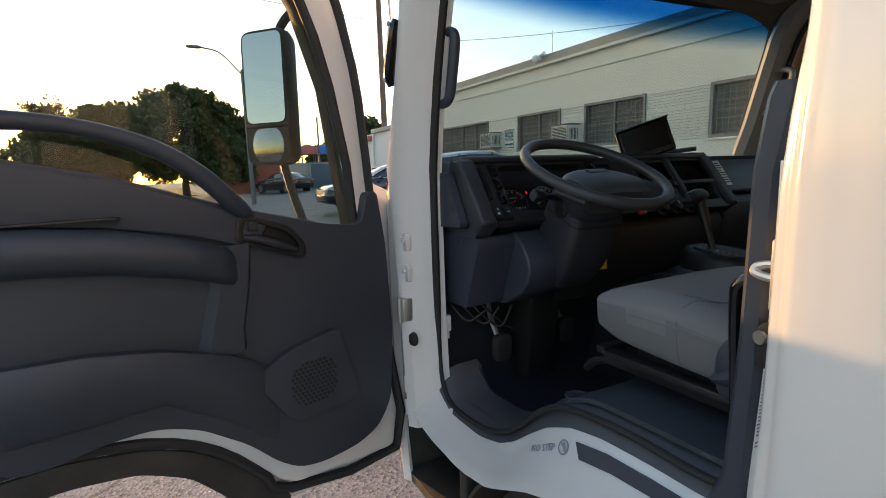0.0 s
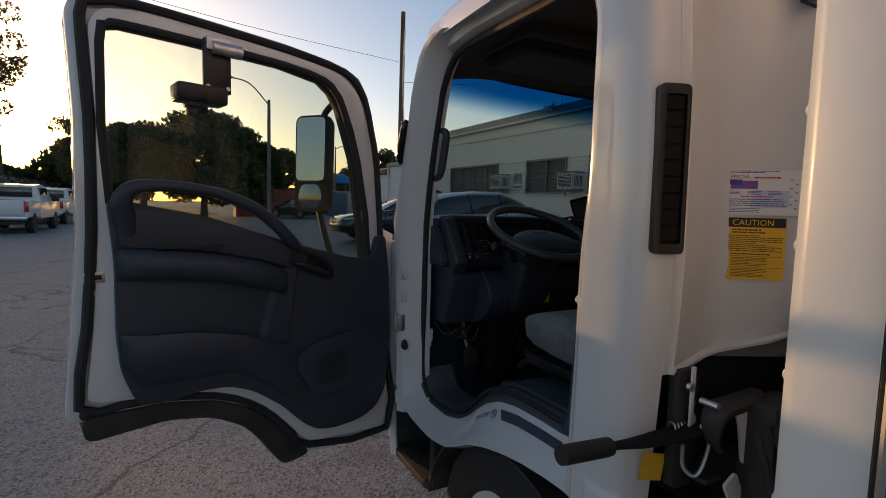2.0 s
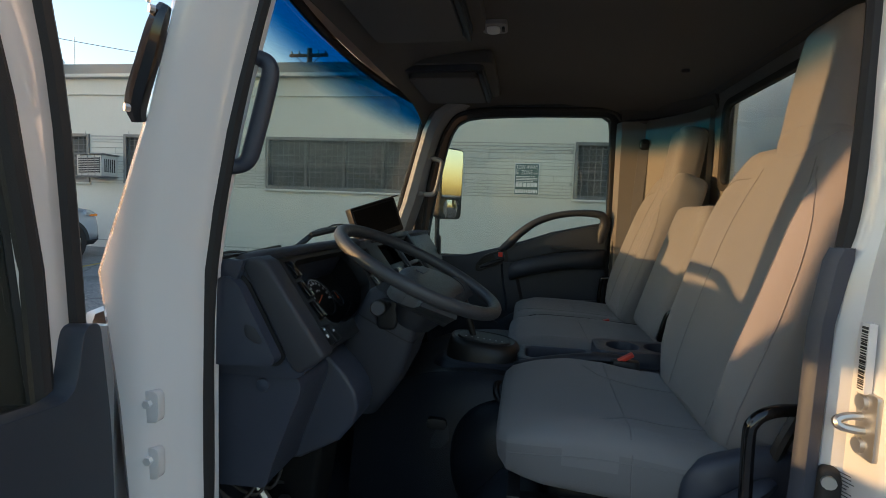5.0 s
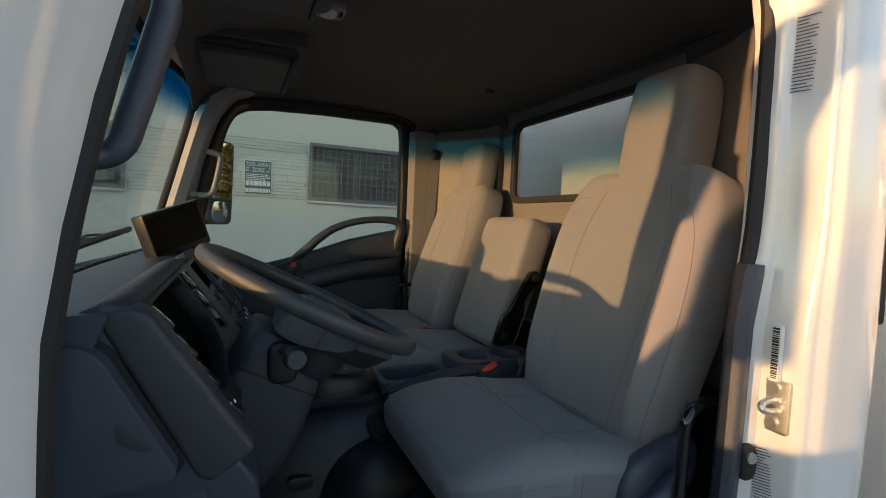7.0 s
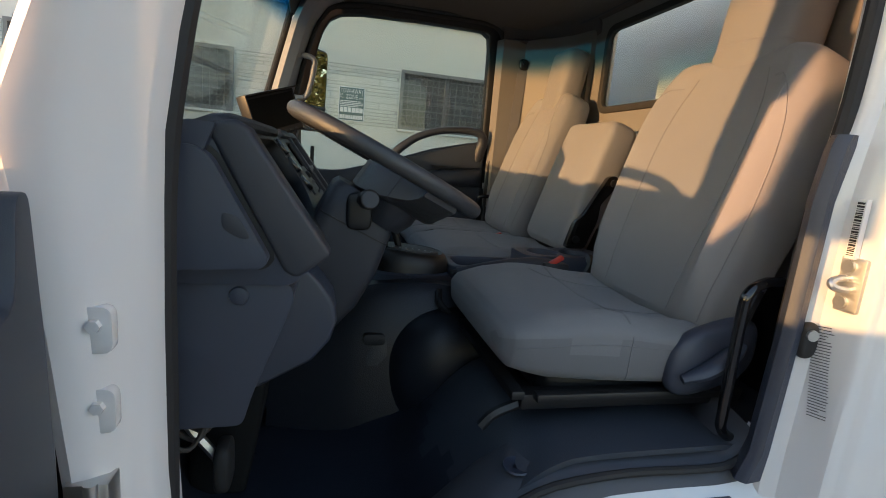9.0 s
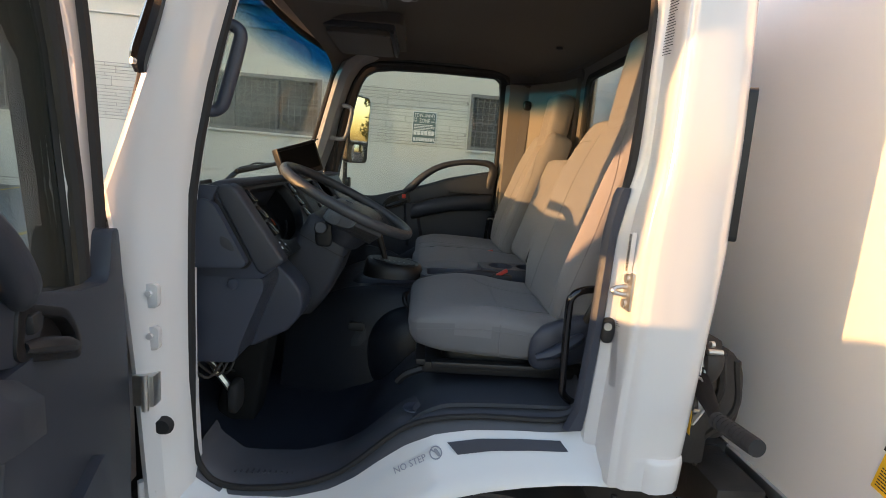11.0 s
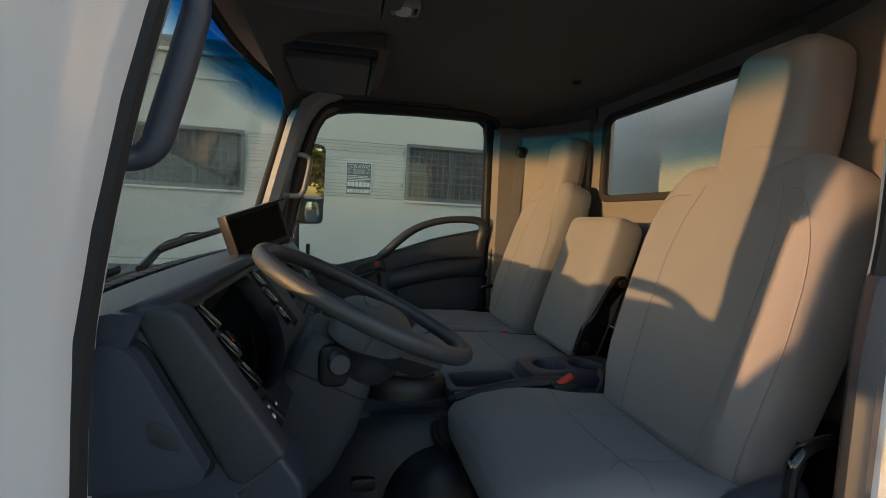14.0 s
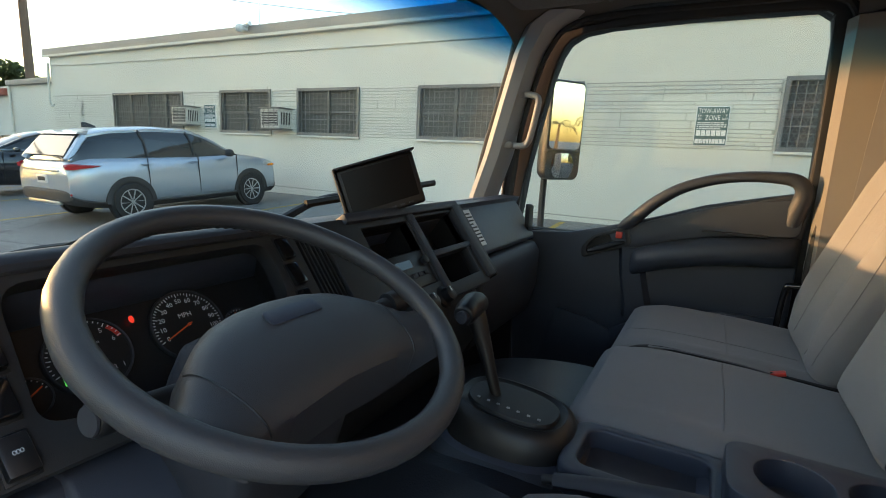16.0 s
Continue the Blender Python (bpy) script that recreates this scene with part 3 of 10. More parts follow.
def sign(x0, z0, w, h):
    e = thing("tow_sign", "dark green and white tow-away notice on the wall", "sign", (x0 + w / 2, WY - 0.01, z0))
    part("board", box(x0, x0 + w, WY - 0.040, WY - 0.004, z0, z0 + h, 0.002), LETTER, e)
    SIGN = MATS.get("sign_green") or material("sign_green", (0.035, 0.09, 0.10), 0.5, mottle=0.2, tint=(0.05, 0.11, 0.12))
    part("field", box(x0 + 0.012, x0 + w - 0.012, WY - 0.044, WY - 0.040, z0 + 0.012, z0 + h - 0.012), SIGN, e)

    def put(words, size, z, dx=0.0, sx=1.0):
        return text_mesh(words, size, facing((x0 + w / 2 + dx, WY - 0.046, z0 + z), (0, -1, 0)) @ Matrix.Diagonal((sx, 1, 1, 1)), 0.0008)
    for bm_ in (put("TOW-AWAY", 0.108, 0.525, 0, 0.66), put("ZONE", 0.115, 0.425, 0, 0.68), put("24", 0.06, 0.46, -0.185), put("HRS", 0.05, 0.41, -0.185, 0.8), put("7", 0.06, 0.46, 0.185), put("DAYS", 0.05, 0.41, 0.180, 0.8)):
        part("lettering", bm_, LETTER, e, "white lettering")
    for k in range(6):
        part("bar", moved(box(-0.030, 0.030, -0.042, 0.042, 0, 0.001), facing((x0 + w / 2 - 0.175 + 0.07 * k, WY - 0.046, z0 + 0.195), (0, -1, 0))), LETTER, e, "white plain bar")
    part("small_print", bars(4, w - 0.06, 0.12, facing((x0 + w / 2, WY - 0.046, z0 + 0.305), (0, -1, 0)), 0.001, random.Random(2), 0.5), LETTER, e, "lines of small white print")
    part("number_line", bars(1, w - 0.05, 0.085, facing((x0 + w / 2, WY - 0.046, z0 + 0.070), (0, -1, 0)), 0.001, random.Random(6), 0.8), LETTER, e, "white line of print")
    return e


sign(-0.70, 0.635, 0.465, 0.60)
sign(-12.62, 0.815, 0.465, 0.60)


def air_conditioner(x, z, w=0.62, h=0.44):
    e = thing("air_conditioner", "white window air conditioner on a bracket on the wall", "air conditioner", (x + w / 2, WY - 0.2, z), "window air conditioners")
    AC = MATS.get("ac_white") or material("ac_white", (0.62, 0.61, 0.58), 0.6, mottle=0.5, mottle_size=4, tint=(0.45, 0.43, 0.40))
    part("casing", box(x, x + w, WY - 0.42, WY + 0.05, z, z + h, 0.012), AC, e)
    g = part("grille", box(x + 0.05, x + w - 0.05, WY - 0.432, WY - 0.418, z + 0.05, z + h - 0.05), DARK, e)
    for i in range(9):
        part("fin", box(x + 0.05, x + w - 0.05, WY - 0.438, WY - 0.430, z + 0.06 + i * 0.038, z + 0.072 + i * 0.038), AC, g)
    part("side_louvres", merged(*[box(x + w - 0.002, x + w + 0.004, WY - 0.36 + i * 0.05, WY - 0.335 + i * 0.05, z + 0.08, z + h - 0.08) for i in range(6)]), DARK, e)
    part("bracket", box(x - 0.02, x + w + 0.02, WY - 0.44, WY, z - 0.03, z - 0.004, 0.004), BARMETAL, e)
    part("top_plate", box(x - 0.05, x + w + 0.05, WY - 0.46, WY, z + h + 0.004, z + h + 0.03, 0.004), BARMETAL, e)
    part("cage", merged(*[rod((x - 0.03 + i * (w + 0.06) / 4, WY - 0.455, z - 0.02), (x - 0.03 + i * (w + 0.06) / 4, WY - 0.455, z + h + 0.02), 0.007, 4) for i in range(5)]), BARMETAL, e)
    return e


air_conditioner(-13.45, 0.89)
air_conditioner(-10.02, 0.81)
cc = thing("security_camera", "white security camera on the roof edge", "camera", (-10.85, WY - 0.15, 3.1))
part("body", merged(pillow((-10.85, WY - 0.25, 3.17), (0.10, 0.10, 0.09), 2.4, 6), box(-10.95, -10.75, WY - 0.2, WY, 3.12, 3.24, 0.02), rod((-10.80, WY - 0.15, 3.22), (-10.55, WY - 0.2, 3.26), 0.05)), LETTER, cc)
an = thing("roof_aerial", "thin metal aerial on the roof edge", "aerial", (-10.45, WY, 3.2))
part("mast", rod((-10.45, WY, 3.2), (-10.45, WY, 3.85), 0.012, 6), STEEL, an)

# lower wing past the corner, yard wall and gate
ax = thing("annex", "low cream stucco wing with a red roof edge", "building", (-25, 9.6, -0.8))
part("wall", box(-31, -20.7, 9.5, 20, -1.4, 2.35), STUCCO, ax)
part("fascia", box(-25.2, -20.7, 9.35, 20, 2.35, 2.55, 0.02), FASCIA, ax)
part("red_roof_edge", box(-31.2, -25.2, 9.3, 20, 2.0, 2.25, 0.02), REDROOF, ax, "red roof edge")
part("drain_pipe", rod((-25.1, 9.42, -0.8), (-25.1, 9.42, 2.4), 0.05), STUCCO, ax)
wl2 = thing("yard_wall", "grey concrete yard wall with a dark gate", "wall", (-41, 11, -0.8))
part("wall", box(-41.2, -40.9, 7.6, 13.8, -1.3, 1.35), CONCRETE, wl2)
part("gate", box(-40.88, -40.8, 10.0, 11.9, -1.0, 1.25, 0.02), material("gate_blue", (0.10, 0.14, 0.19), 0.7, mottle=0.4, tint=(0.07, 0.1, 0.13)), wl2, "dark blue metal gate")
part("post", merged(*[box(-40.85, -40.7, y, y + 0.12, -1.1, 1.4) for y in (9.9, 11.9)]), CONCRETE, wl2)
pg = thing("playground", "playground tower with red and blue roofs", "playground", (-52, 13, -0.8))
part("platform", box(-53, -51, 11.6, 16.2, 0.6, 0.9), TRIM, pg)
for i, (y, c) in enumerate(((12.75, (0.65, 0.16, 0.15)), (14.55, (0.03, 0.22, 0.62)))):
    part("roof", loft([[(-52 + 1.15 * s * math.cos(a), y + 1.15 * s * math.sin(a), z) for a in np.linspace(0, 2 * math.pi, 13)[:-1]] for s, z in ((1.0, 2.5), (0.95, 2.9), (0.7, 3.3), (0.15, 3.55))]), material("play_roof_%s" % "ab"[i], c, 0.5, mottle=0.2), pg)
    for dx in (-0.8, 0.8):
        for dy in (-0.8, 0.8):
            part("post", rod((-52 + dx, y + dy, -1.0), (-52 + dx, y + dy, 2.6), 0.06, 8), material("play_post", (0.25, 0.3, 0.4), 0.5) if "play_post" not in MATS else MATS["play_post"], pg)
part("slide", box(-51.4, -50.9, 14.2, 16.4, 0.2, 1.0, 0.1), MATS["play_roof_b"], pg)



# long thin stones between the windows, in uneven courses
def stone_mesh(w, h, d, name="stone"):
    bm = box(-w / 2, w / 2, -d, 0, -h / 2, h / 2, 0.006, 1)
    return mesh_from(name, bm, BRICK)


def stonework():
    rnd = random.Random(12)
    edges = [-20.68] + [v for ab in WINS for v in (ab[0] - 0.06, ab[1] + 0.06)] + [13.9]
    lengths = [0.46, 0.62, 0.80, 1.00, 1.25]
    heights = [0.058, 0.058, 0.058, 0.062, 0.062, 0.12]
    shared, rest = {}, []
    count = 0
    for a, b in zip(edges[0::2], edges[1::2]):
        backing = part("stone_backing", box(a, b, WY - 0.004, WY + 0.01, 0.66, 1.70), JOINT, bl)
        x = a
        cols = max(1, round((b - a) / 2.4))
        for c in range(cols):
            x0, x1 = a + (b - a) * c / cols, a + (b - a) * (c + 1) / cols
            z = 0.665
            while z < 1.64:
                h = rnd.choice(heights)
                if z + h > 1.70:
                    h = 1.70 - z
                x = x0 + rnd.uniform(-0.15, 0.15) * (c > 0)
                while x < x1 - 0.1:
                    w = min(rnd.choice(lengths), x1 + rnd.uniform(0.0, 0.12) - x, b - x)
                    if w < 0.12:
                        break
                    d = 0.008 + rnd.choice((0.0, 0.003, 0.006))
                    mid = (x + w / 2, WY - 0.004, z + h / 2)
                    if -11.0 < mid[0] < 4.5 and count < 290 and h > 0.05:
                        key = (round(w, 2), round(h, 3), d)
                        if key not in shared:
                            shared[key] = stone_mesh(w - 0.008, h - 0.008, d)
                        ob = new("stone", shared[key])
                        ob.parent = bl
                        ob.location = Vector((mid[0], mid[1], mid[2] + GZ)) - bl.location
                        count += 1
                    else:
                        rest.append(box(mid[0] - w / 2 + 0.004, mid[0] + w / 2 - 0.004, mid[1] - d, mid[1], mid[2] - h / 2 + 0.004, mid[2] + h / 2 - 0.004))
                    x += w
                z += h
    ob = part("stonework", merged(*rest), BRICK, bl, "painted thin stones")
    tagged(ob, "painted thin stones", kind="stuff")


stonework()


# ---- truck cab ----
# the yard falls away towards the rear of the truck, and the building with it
bl.rotation_euler = (0, 0.0097, 0)
bl.location.z -= 0.04


def lerp_table(tab, z):
    if z <= tab[0][0]:
        return tab[0][1]
    for (a, va), (b, vb) in zip(tab[:-1], tab[1:]):
        if z <= b:
            return va + (vb - va) * (z - a) / (b - a)
    return tab[-1][1]


def mirrored(bm):
    """The piece on the other side of the cab."""
    bmesh.ops.transform(bm, matrix=Matrix.Translation((0, 1.82, 0)) @ Matrix.Diagonal((1, -1, 1, 1)), verts=bm.verts)
    bmesh.ops.reverse_faces(bm, faces=bm.faces)
    return bm


cab = thing("truck_cab", "white glossy light-duty truck cab with its driver door open", "truck cab", (-0.4, 0.91, -0.9))
REAR_X = [(-0.48, 0.150), (-0.35, 0.156), (0.07, 0.178), (0.35, 0.174), (0.62, 0.155), (0.76, 0.119), (0.86, 0.07)]
OPEN_X = [(-0.48, -0.06), (-0.33, -0.062), (-0.12, -0.050), (0.10, -0.045), (0.18, -0.034), (0.26, -0.018), (0.33, -0.014), (0.59, -0.016), (0.67, -0.036), (0.76, -0.088), (0.80, -0.16)]


FLAT_X = [(-0.45, 0.040), (0.0, 0.036), (0.60, 0.034), (0.72, 0.018), (0.80, -0.03)]


def rear_corner(outside=True):
    """The post behind the door: a jamb that faces forwards, two ribs, then the bulged side round to the back."""
    rings = []
    for z in [-0.446, -0.440, -0.378, -0.366, -0.355, -0.30, -0.22, -0.12, 0.0, 0.10, 0.14, 0.18, 0.22, 0.26, 0.33, 0.45, 0.59, 0.64, 0.68, 0.72, 0.76, 0.80]:
        xi, xr, xf = lerp_table(OPEN_X, z), lerp_table(REAR_X, z), lerp_table(FLAT_X, z)
        k = (xf - xi) / 0.083
        low = 0.009 if z < -0.37 else 0.0
        jamb = [(0.022, 0.085), (-0.004, 0.054), (-0.003, 0.034), (0.000, 0.027), (0.010, 0.022), (0.022, 0.018), (0.030, -0.010), (0.031, -0.030), (0.033, -0.040), (0.038, -0.0445), (0.044, -0.0455), (0.049, -0.048), (0.054, -0.055), (0.064, -0.0585), (0.092, -0.0585)]
        ring = [(xi + k * u, y, z) for u, y in jamb]
        w = xr - 0.05 - ring[-1][0]
        ring += [(ring[-1][0] + w * 0.25, -0.060 - low, z), (ring[-1][0] + w * 0.6, -0.061 - low, z), (xr - 0.050, -0.058 - low, z), (xr - 0.030, -0.052 - low, z), (xr - 0.014, -0.040 - low, z), (xr - 0.004, -0.020, z), (xr + 0.005, 0.010, z)]
        rings.append(ring[0 if outside else 7:])
    cols = [smooth_path([r[j] for r in rings], 2) for j in range(len(rings[0]))]
    closed = []
    for i in range(len(cols[0])):
        ring = [c[i] for c in cols]
        inner = []
        for j, p in enumerate(ring):
            d = ring[min(j + 1, len(ring) - 1)] - ring[max(j - 1, 0)]
            inner.append(p + Vector((-d.y, d.x, 0)).normalized() * 0.006)
        closed.append([tuple(p) for p in ring + inner[::-1]])
    return loft(closed)


def rear_panel_corner(top=0.80):
    rings = []
    for z in [-0.112, -0.104, -0.095, -0.06, 0.0, 0.1, 0.2, 0.35, 0.5, 0.62, 0.66, 0.70, 0.76, 0.80]:
        if z > top:
            continue
        xs = lerp_table(REAR_X, z) + 0.010
        lip = 0.007 if z < -0.1 else 0.0
        out = [(xs - 0.004, 0.010), (xs - 0.002, 0.024), (xs + 0.003 + lip, 0.032)]
        for y, g in ((0.06, -0.03), (0.10, -0.05), (0.13, -0.03), (0.16, 0.10), (0.20, 0.40), (0.24, 0.70), (0.28, 0.88), (0.34, 0.97), (0.42, 1.0)):
            hollow = -0.035 * max(0, 1 - (z + 0.1) / 0.17) * min(1, max(0, (y - 0.12) / 0.15))
            out.append((xs + 0.003 + (0.300 - xs) * g + lip + hollow, y))
        lift = [0.0 if y < 0.05 else 0.30 * (y - 0.05) * max(0, 1 - (z + 0.112) / 0.25) for x, y in out]
        rings.append([(x, y, z + l) for (x, y), l in zip(out, lift)] + [(x - 0.012, y, z + l) for (x, y), l in zip(out[::-1], lift[::-1])])
    return loft(rings)


part("rear_quarter_panel", rear_corner(), WHITE, cab)
part("rear_quarter_panel", mirrored(rear_corner(False)), WHITE, cab)
part("rear_corner_panel", rear_panel_corner(), WHITE, cab)
part("rear_corner_panel", mirrored(rear_panel_corner(0.66)), WHITE, cab)
# back wall with the rear window
WIN_R = rounded([(0.48, 0.345), (1.34, 0.345), (1.34, 0.72), (0.48, 0.72)], 0.05, 5)
part("back_wall", plate([(0.40, -0.10), (1.42, -0.10), (1.42, 0.84), (0.40, 0.84)], 0.300, 0.313, "x", [WIN_R]), WHITE, cab)
rw = part("rear_window", plate(rounded([(0.505, 0.36), (1.315, 0.36), (1.315, 0.695), (0.505, 0.695)], 0.06, 5), 0.246, 0.269, "x", [rounded([(0.53, 0.385), (1.29, 0.385), (1.29, 0.67), (0.53, 0.67)], 0.045, 5)], r=0.004), RUBBER, cab, "black rubber window seal")
part("pane", plate(rounded([(0.525, 0.38), (1.295, 0.38), (1.295, 0.675), (0.525, 0.675)], 0.045, 5), 0.256, 0.260, "x"), GLASS, rw, "clear glass")

# pillar beside the windscreen, and the hinge post under it
A_POST = [(-0.64, -0.965, -1.045), (-0.5, -0.972, -1.055), (-0.28, -0.982, -1.068), (-0.07, -0.982, -1.086), (0.06, -0.980, -1.105), (0.143, -0.977, -1.118), (0.25, -0.961, -1.078),
          (0.371, -0.937, -1.035), (0.45, -0.917, -1.012), (0.525, -0.896, -0.990), (0.62, -0.868, -0.966), (0.69, -0.840, -0.938), (0.75, -0.785, -0.905), (0.785, -0.70, -0.86), (0.80, -0.60, -0.80)]


def a_post():
    rings = []
    for z, xi, xo in A_POST:
        m = (xi + xo) / 2
        rings.append([(xi + 0.002, 0.080, z), (xi, 0.038, z), (xi - 0.014, 0.020, z), (xi - 0.026, 0.004, z), (m + 0.006, -0.024, z), (m - 0.014, -0.036, z), (xo + 0.020, -0.040, z),
                      (xo + 0.004, -0.028, z), (xo - 0.006, 0.010, z), (xo - 0.012, 0.050, z), (xo + 0.015, 0.075, z)])
    return loft(rings)


part("windscreen_pillar", a_post(), WHITE, cab)
# roof rail above the doors and the roof
def roof_rail():
    xs = [(-0.86, 0.0), (-0.6, 0.02), (-0.3, 0.02), (-0.1, 0.01), (0.08, -0.01)]
    rings = []
    for x, d in xs:
        rings.append([(x, 0.09, 0.755 + d), (x, 0.04, 0.745 + d), (x, 0.015, 0.755 + d), (x, 0.0, 0.79 + d), (x, -0.02, 0.80 + d), (x, -0.01, 0.85 + d), (x, 0.09, 0.88 + d)])
    return loft(rings)


part("roof_rail", roof_rail(), WHITE, cab)
part("inner_roof_rail", tube([(-0.92, 1.785, 0.735), (-0.80, 1.80, 0.795), (-0.4, 1.80, 0.80), (-0.06, 1.80, 0.795), (0.05, 1.785, 0.74)], 0.022, 8), DARK, cab, "dark inner roof rail")


def roof():
    rings = []
    for x, top, edge in [(-0.99, 0.80, 0.79), (-0.97, 0.86, 0.79), (-0.9, 0.925, 0.79), (-0.75, 0.955, 0.79), (-0.3, 0.97, 0.79), (0.05, 0.955, 0.78), (0.17, 0.92, 0.77), (0.24, 0.86, 0.76), (0.27, 0.80, 0.75)]:
        ring = []
        for j in range(25):
            a = math.pi * j / 24
            c, s = math.cos(a), math.sin(a)
            ring.append((x - 0.10 * math.sin(a) ** 2 * (x < -0.8), 0.91 - (0.88 + 0.07 * min(1, max(0, (x + 0.98) / 0.3))) * math.copysign(abs(c) ** 0.45, c), edge + (top - edge) * abs(s) ** 0.55))
        rings.append(ring)
    return shell(rings, 0.012)


part("roof", roof(), WHITE, cab)
for y in (0.42, 1.40):
    part("clearance_lamp", pillow((-0.97, y, 0.915), (0.045, 0.03, 0.022), 2.6, 6), AMBER, cab, "amber clearance lamp")

# white sill that rises over the wheel
SILL = [((-0.985, -0.44), (-1.06, -0.50)), ((-0.972, -0.50), (-1.03, -0.585)), ((-0.90, -0.556), (-0.92, -0.625)), ((-0.748, -0.552), (-0.74, -0.637)), ((-0.665, -0.525), (-0.62, -0.615)),
        ((-0.609, -0.490), (-0.55, -0.580)), ((-0.558, -0.443), (-0.475, -0.540)), ((-0.507, -0.398), (-0.385, -0.507)), ((-0.44, -0.364), (-0.294, -0.484)), ((-0.36, -0.350), (-0.20, -0.468)),
        ((-0.25, -0.348), (-0.12, -0.460)), ((-0.154, -0.350), (-0.05, -0.457)), ((-0.10, -0.342), (0.0, -0.460)), ((-0.064, -0.310), (0.030, -0.458)), ((-0.056, -0.275), (0.060, -0.446))]


def sill_point(i, f, lift=0.0):
    k = min(int(i), len(SILL) - 2)
    t = i - k
    a = Vector(SILL[k][0]).lerp(Vector(SILL[k + 1][0]), t)
    b = Vector(SILL[k][1]).lerp(Vector(SILL[k + 1][1]), t)
    p = a.lerp(b, f)
    y = lerp_table([(0, 0.078), (0.10, 0.052), (0.16, 0.047), (0.45, 0.018), (0.60, 0.006), (0.90, -0.026), (1.0, -0.030)], f)
    return Vector((p.x, y - lift, p.y + lift * 0.5))


def sill():
    rings = []
    for i in np.linspace(0, len(SILL) - 1, 40):
        ring = [sill_point(i, f) for f in (0, 0.1, 0.16, 0.3, 0.45, 0.6, 0.75, 0.9, 1.0)]
        ring.append(ring[-1] + Vector((0, 0.03, -0.012)))
        rings.append([tuple(p) for p in ring])
    return shell(rings, 0.008)


part("sill", sill(), WHITE, cab)
strip = loft([[tuple(sill_point(i, f, l)) for f, l in ((0.32, 0.0), (0.32, 0.003), (0.49, 0.003), (0.49, 0.0))] for i in np.linspace(8.10, 11.08, 24)])
part("grip_strip", strip, material("grip_tape", (0.06, 0.065, 0.085), 0.85, mottle=0.3, tint=(0.09, 0.09, 0.1), bump=0.5, bump_size=1500), cab, "dark grey non-slip strip")


def sill_pose(i, f, lift=0.004):
    p = sill_point(i, f, lift)
    dx = (sill_point(i + 0.3, f) - sill_point(i - 0.3, f)).normalized()
    dy = (sill_point(i, f - 0.1) - sill_point(i, f + 0.1))
    dy = (dy - dx * dy.dot(dx)).normalized()
    n = dx.cross(dy)
    m = Matrix.Identity(4)
    for a in range(3):
        m[a][0], m[a][1], m[a][2], m[a][3] = dx[a], dy[a], n[a], p[a]
    return m


part("lettering", text_mesh("NO STEP", 0.021, sill_pose(6.78, 0.43, 0.003)), GREYINK, cab, "grey printed words")
mno = sill_pose(7.62, 0.40, 0.003)
part("symbol", merged(tube([mno @ Vector((0.014 * math.cos(a), 0.014 * math.sin(a), 0)) for a in np.linspace(0, 2 * math.pi, 17)[:-1]], 0.0015, 5, True, 1),
                      tube([mno @ Vector((-0.009, 0.009, 0)), mno @ Vector((0.009, -0.009, 0))], 0.0015, 5), moved(pillow((0, 0, 0), (0.004, 0.010, 0.001), 2.5, 3), mno @ pose(0.003, 0, 0, 0, 0, 20))), GREYINK, cab, "grey round printed symbol")

# weather seal round the opening
OPENING = [(-0.876, 0.602), (-0.929, 0.408), (-0.968, 0.21), (-0.983, 0.05), (-0.984, -0.20), (-0.978, -0.42), (-0.955, -0.515), (-0.89, -0.553), (-0.748, -0.545), (-0.655, -0.513), (-0.60, -0.475),
           (-0.55, -0.43), (-0.50, -0.388), (-0.43, -0.356), (-0.30, -0.342), (-0.154, -0.345), (-0.095, -0.335), (-0.064, -0.29), (-0.052, -0.121), (-0.046, 0.10), (-0.020, 0.28), (-0.016, 0.589), (-0.036, 0.68), (-0.095, 0.745),
           (-0.3, 0.752), (-0.68, 0.752), (-0.79, 0.725), (-0.84, 0.67)]


def opening_seal(r=0.013, y=0.052, grow=0.0):
    return tube([(x + (grow if x > -0.2 else -grow * 1.5 if z > 0.3 and x < -0.7 else 0), y, z + (grow if z > 0.65 else 0)) for x, z in OPENING], [r if z > -0.25 else r * 0.55 for x, z in OPENING], 8, True, 3)


part("door_seal", opening_seal(), RUBBER, cab, "black rubber door seal")
part("door_seal", mirrored(opening_seal(0.010, 0.045, 0.012)), RUBBER, cab, "black rubber door seal")

# nose panel below the windscreen
def nose(side=-1.0, levels=((-0.86, 0.03), (-0.7, 0.005), (-0.4, 0.0), (-0.1, 0.0), (0.03, 0.004), (0.058, 0.016))):
    half = [(-1.098, -0.020), (-1.125, -0.034), (-1.165, -0.022), (-1.225, 0.045), (-1.270, 0.17), (-1.30, 0.40), (-1.315, 0.65), (-1.32, 0.91)]
    full = [(x, y) for x, y in half + [(x, 1.82 - y) for x, y in half[-2::-1]] if side < y < 1.82 - side]
    return shell([[(x + dx, y, z) for x, y in full] for z, dx in levels], 0.012)


part("nose_panel", nose(), WHITE, cab)
part("cowl_panel", nose(0.10, ((0.050, 0.018), (0.080, 0.030), (0.100, 0.055), (0.104, 0.085))), MATTE, cab, "black cowl below the windscreen")


def shield_x(y, z):
    return -1.135 + 0.262 * (z - 0.09) - 0.115 * (1 - ((y - 0.91) / 0.90) ** 2)


def windscreen():
    return shell([[(shield_x(y, z), y, z) for y in np.linspace(0.045, 1.775, 25)] for z in np.linspace(0.085, 0.765, 15)], 0.005)


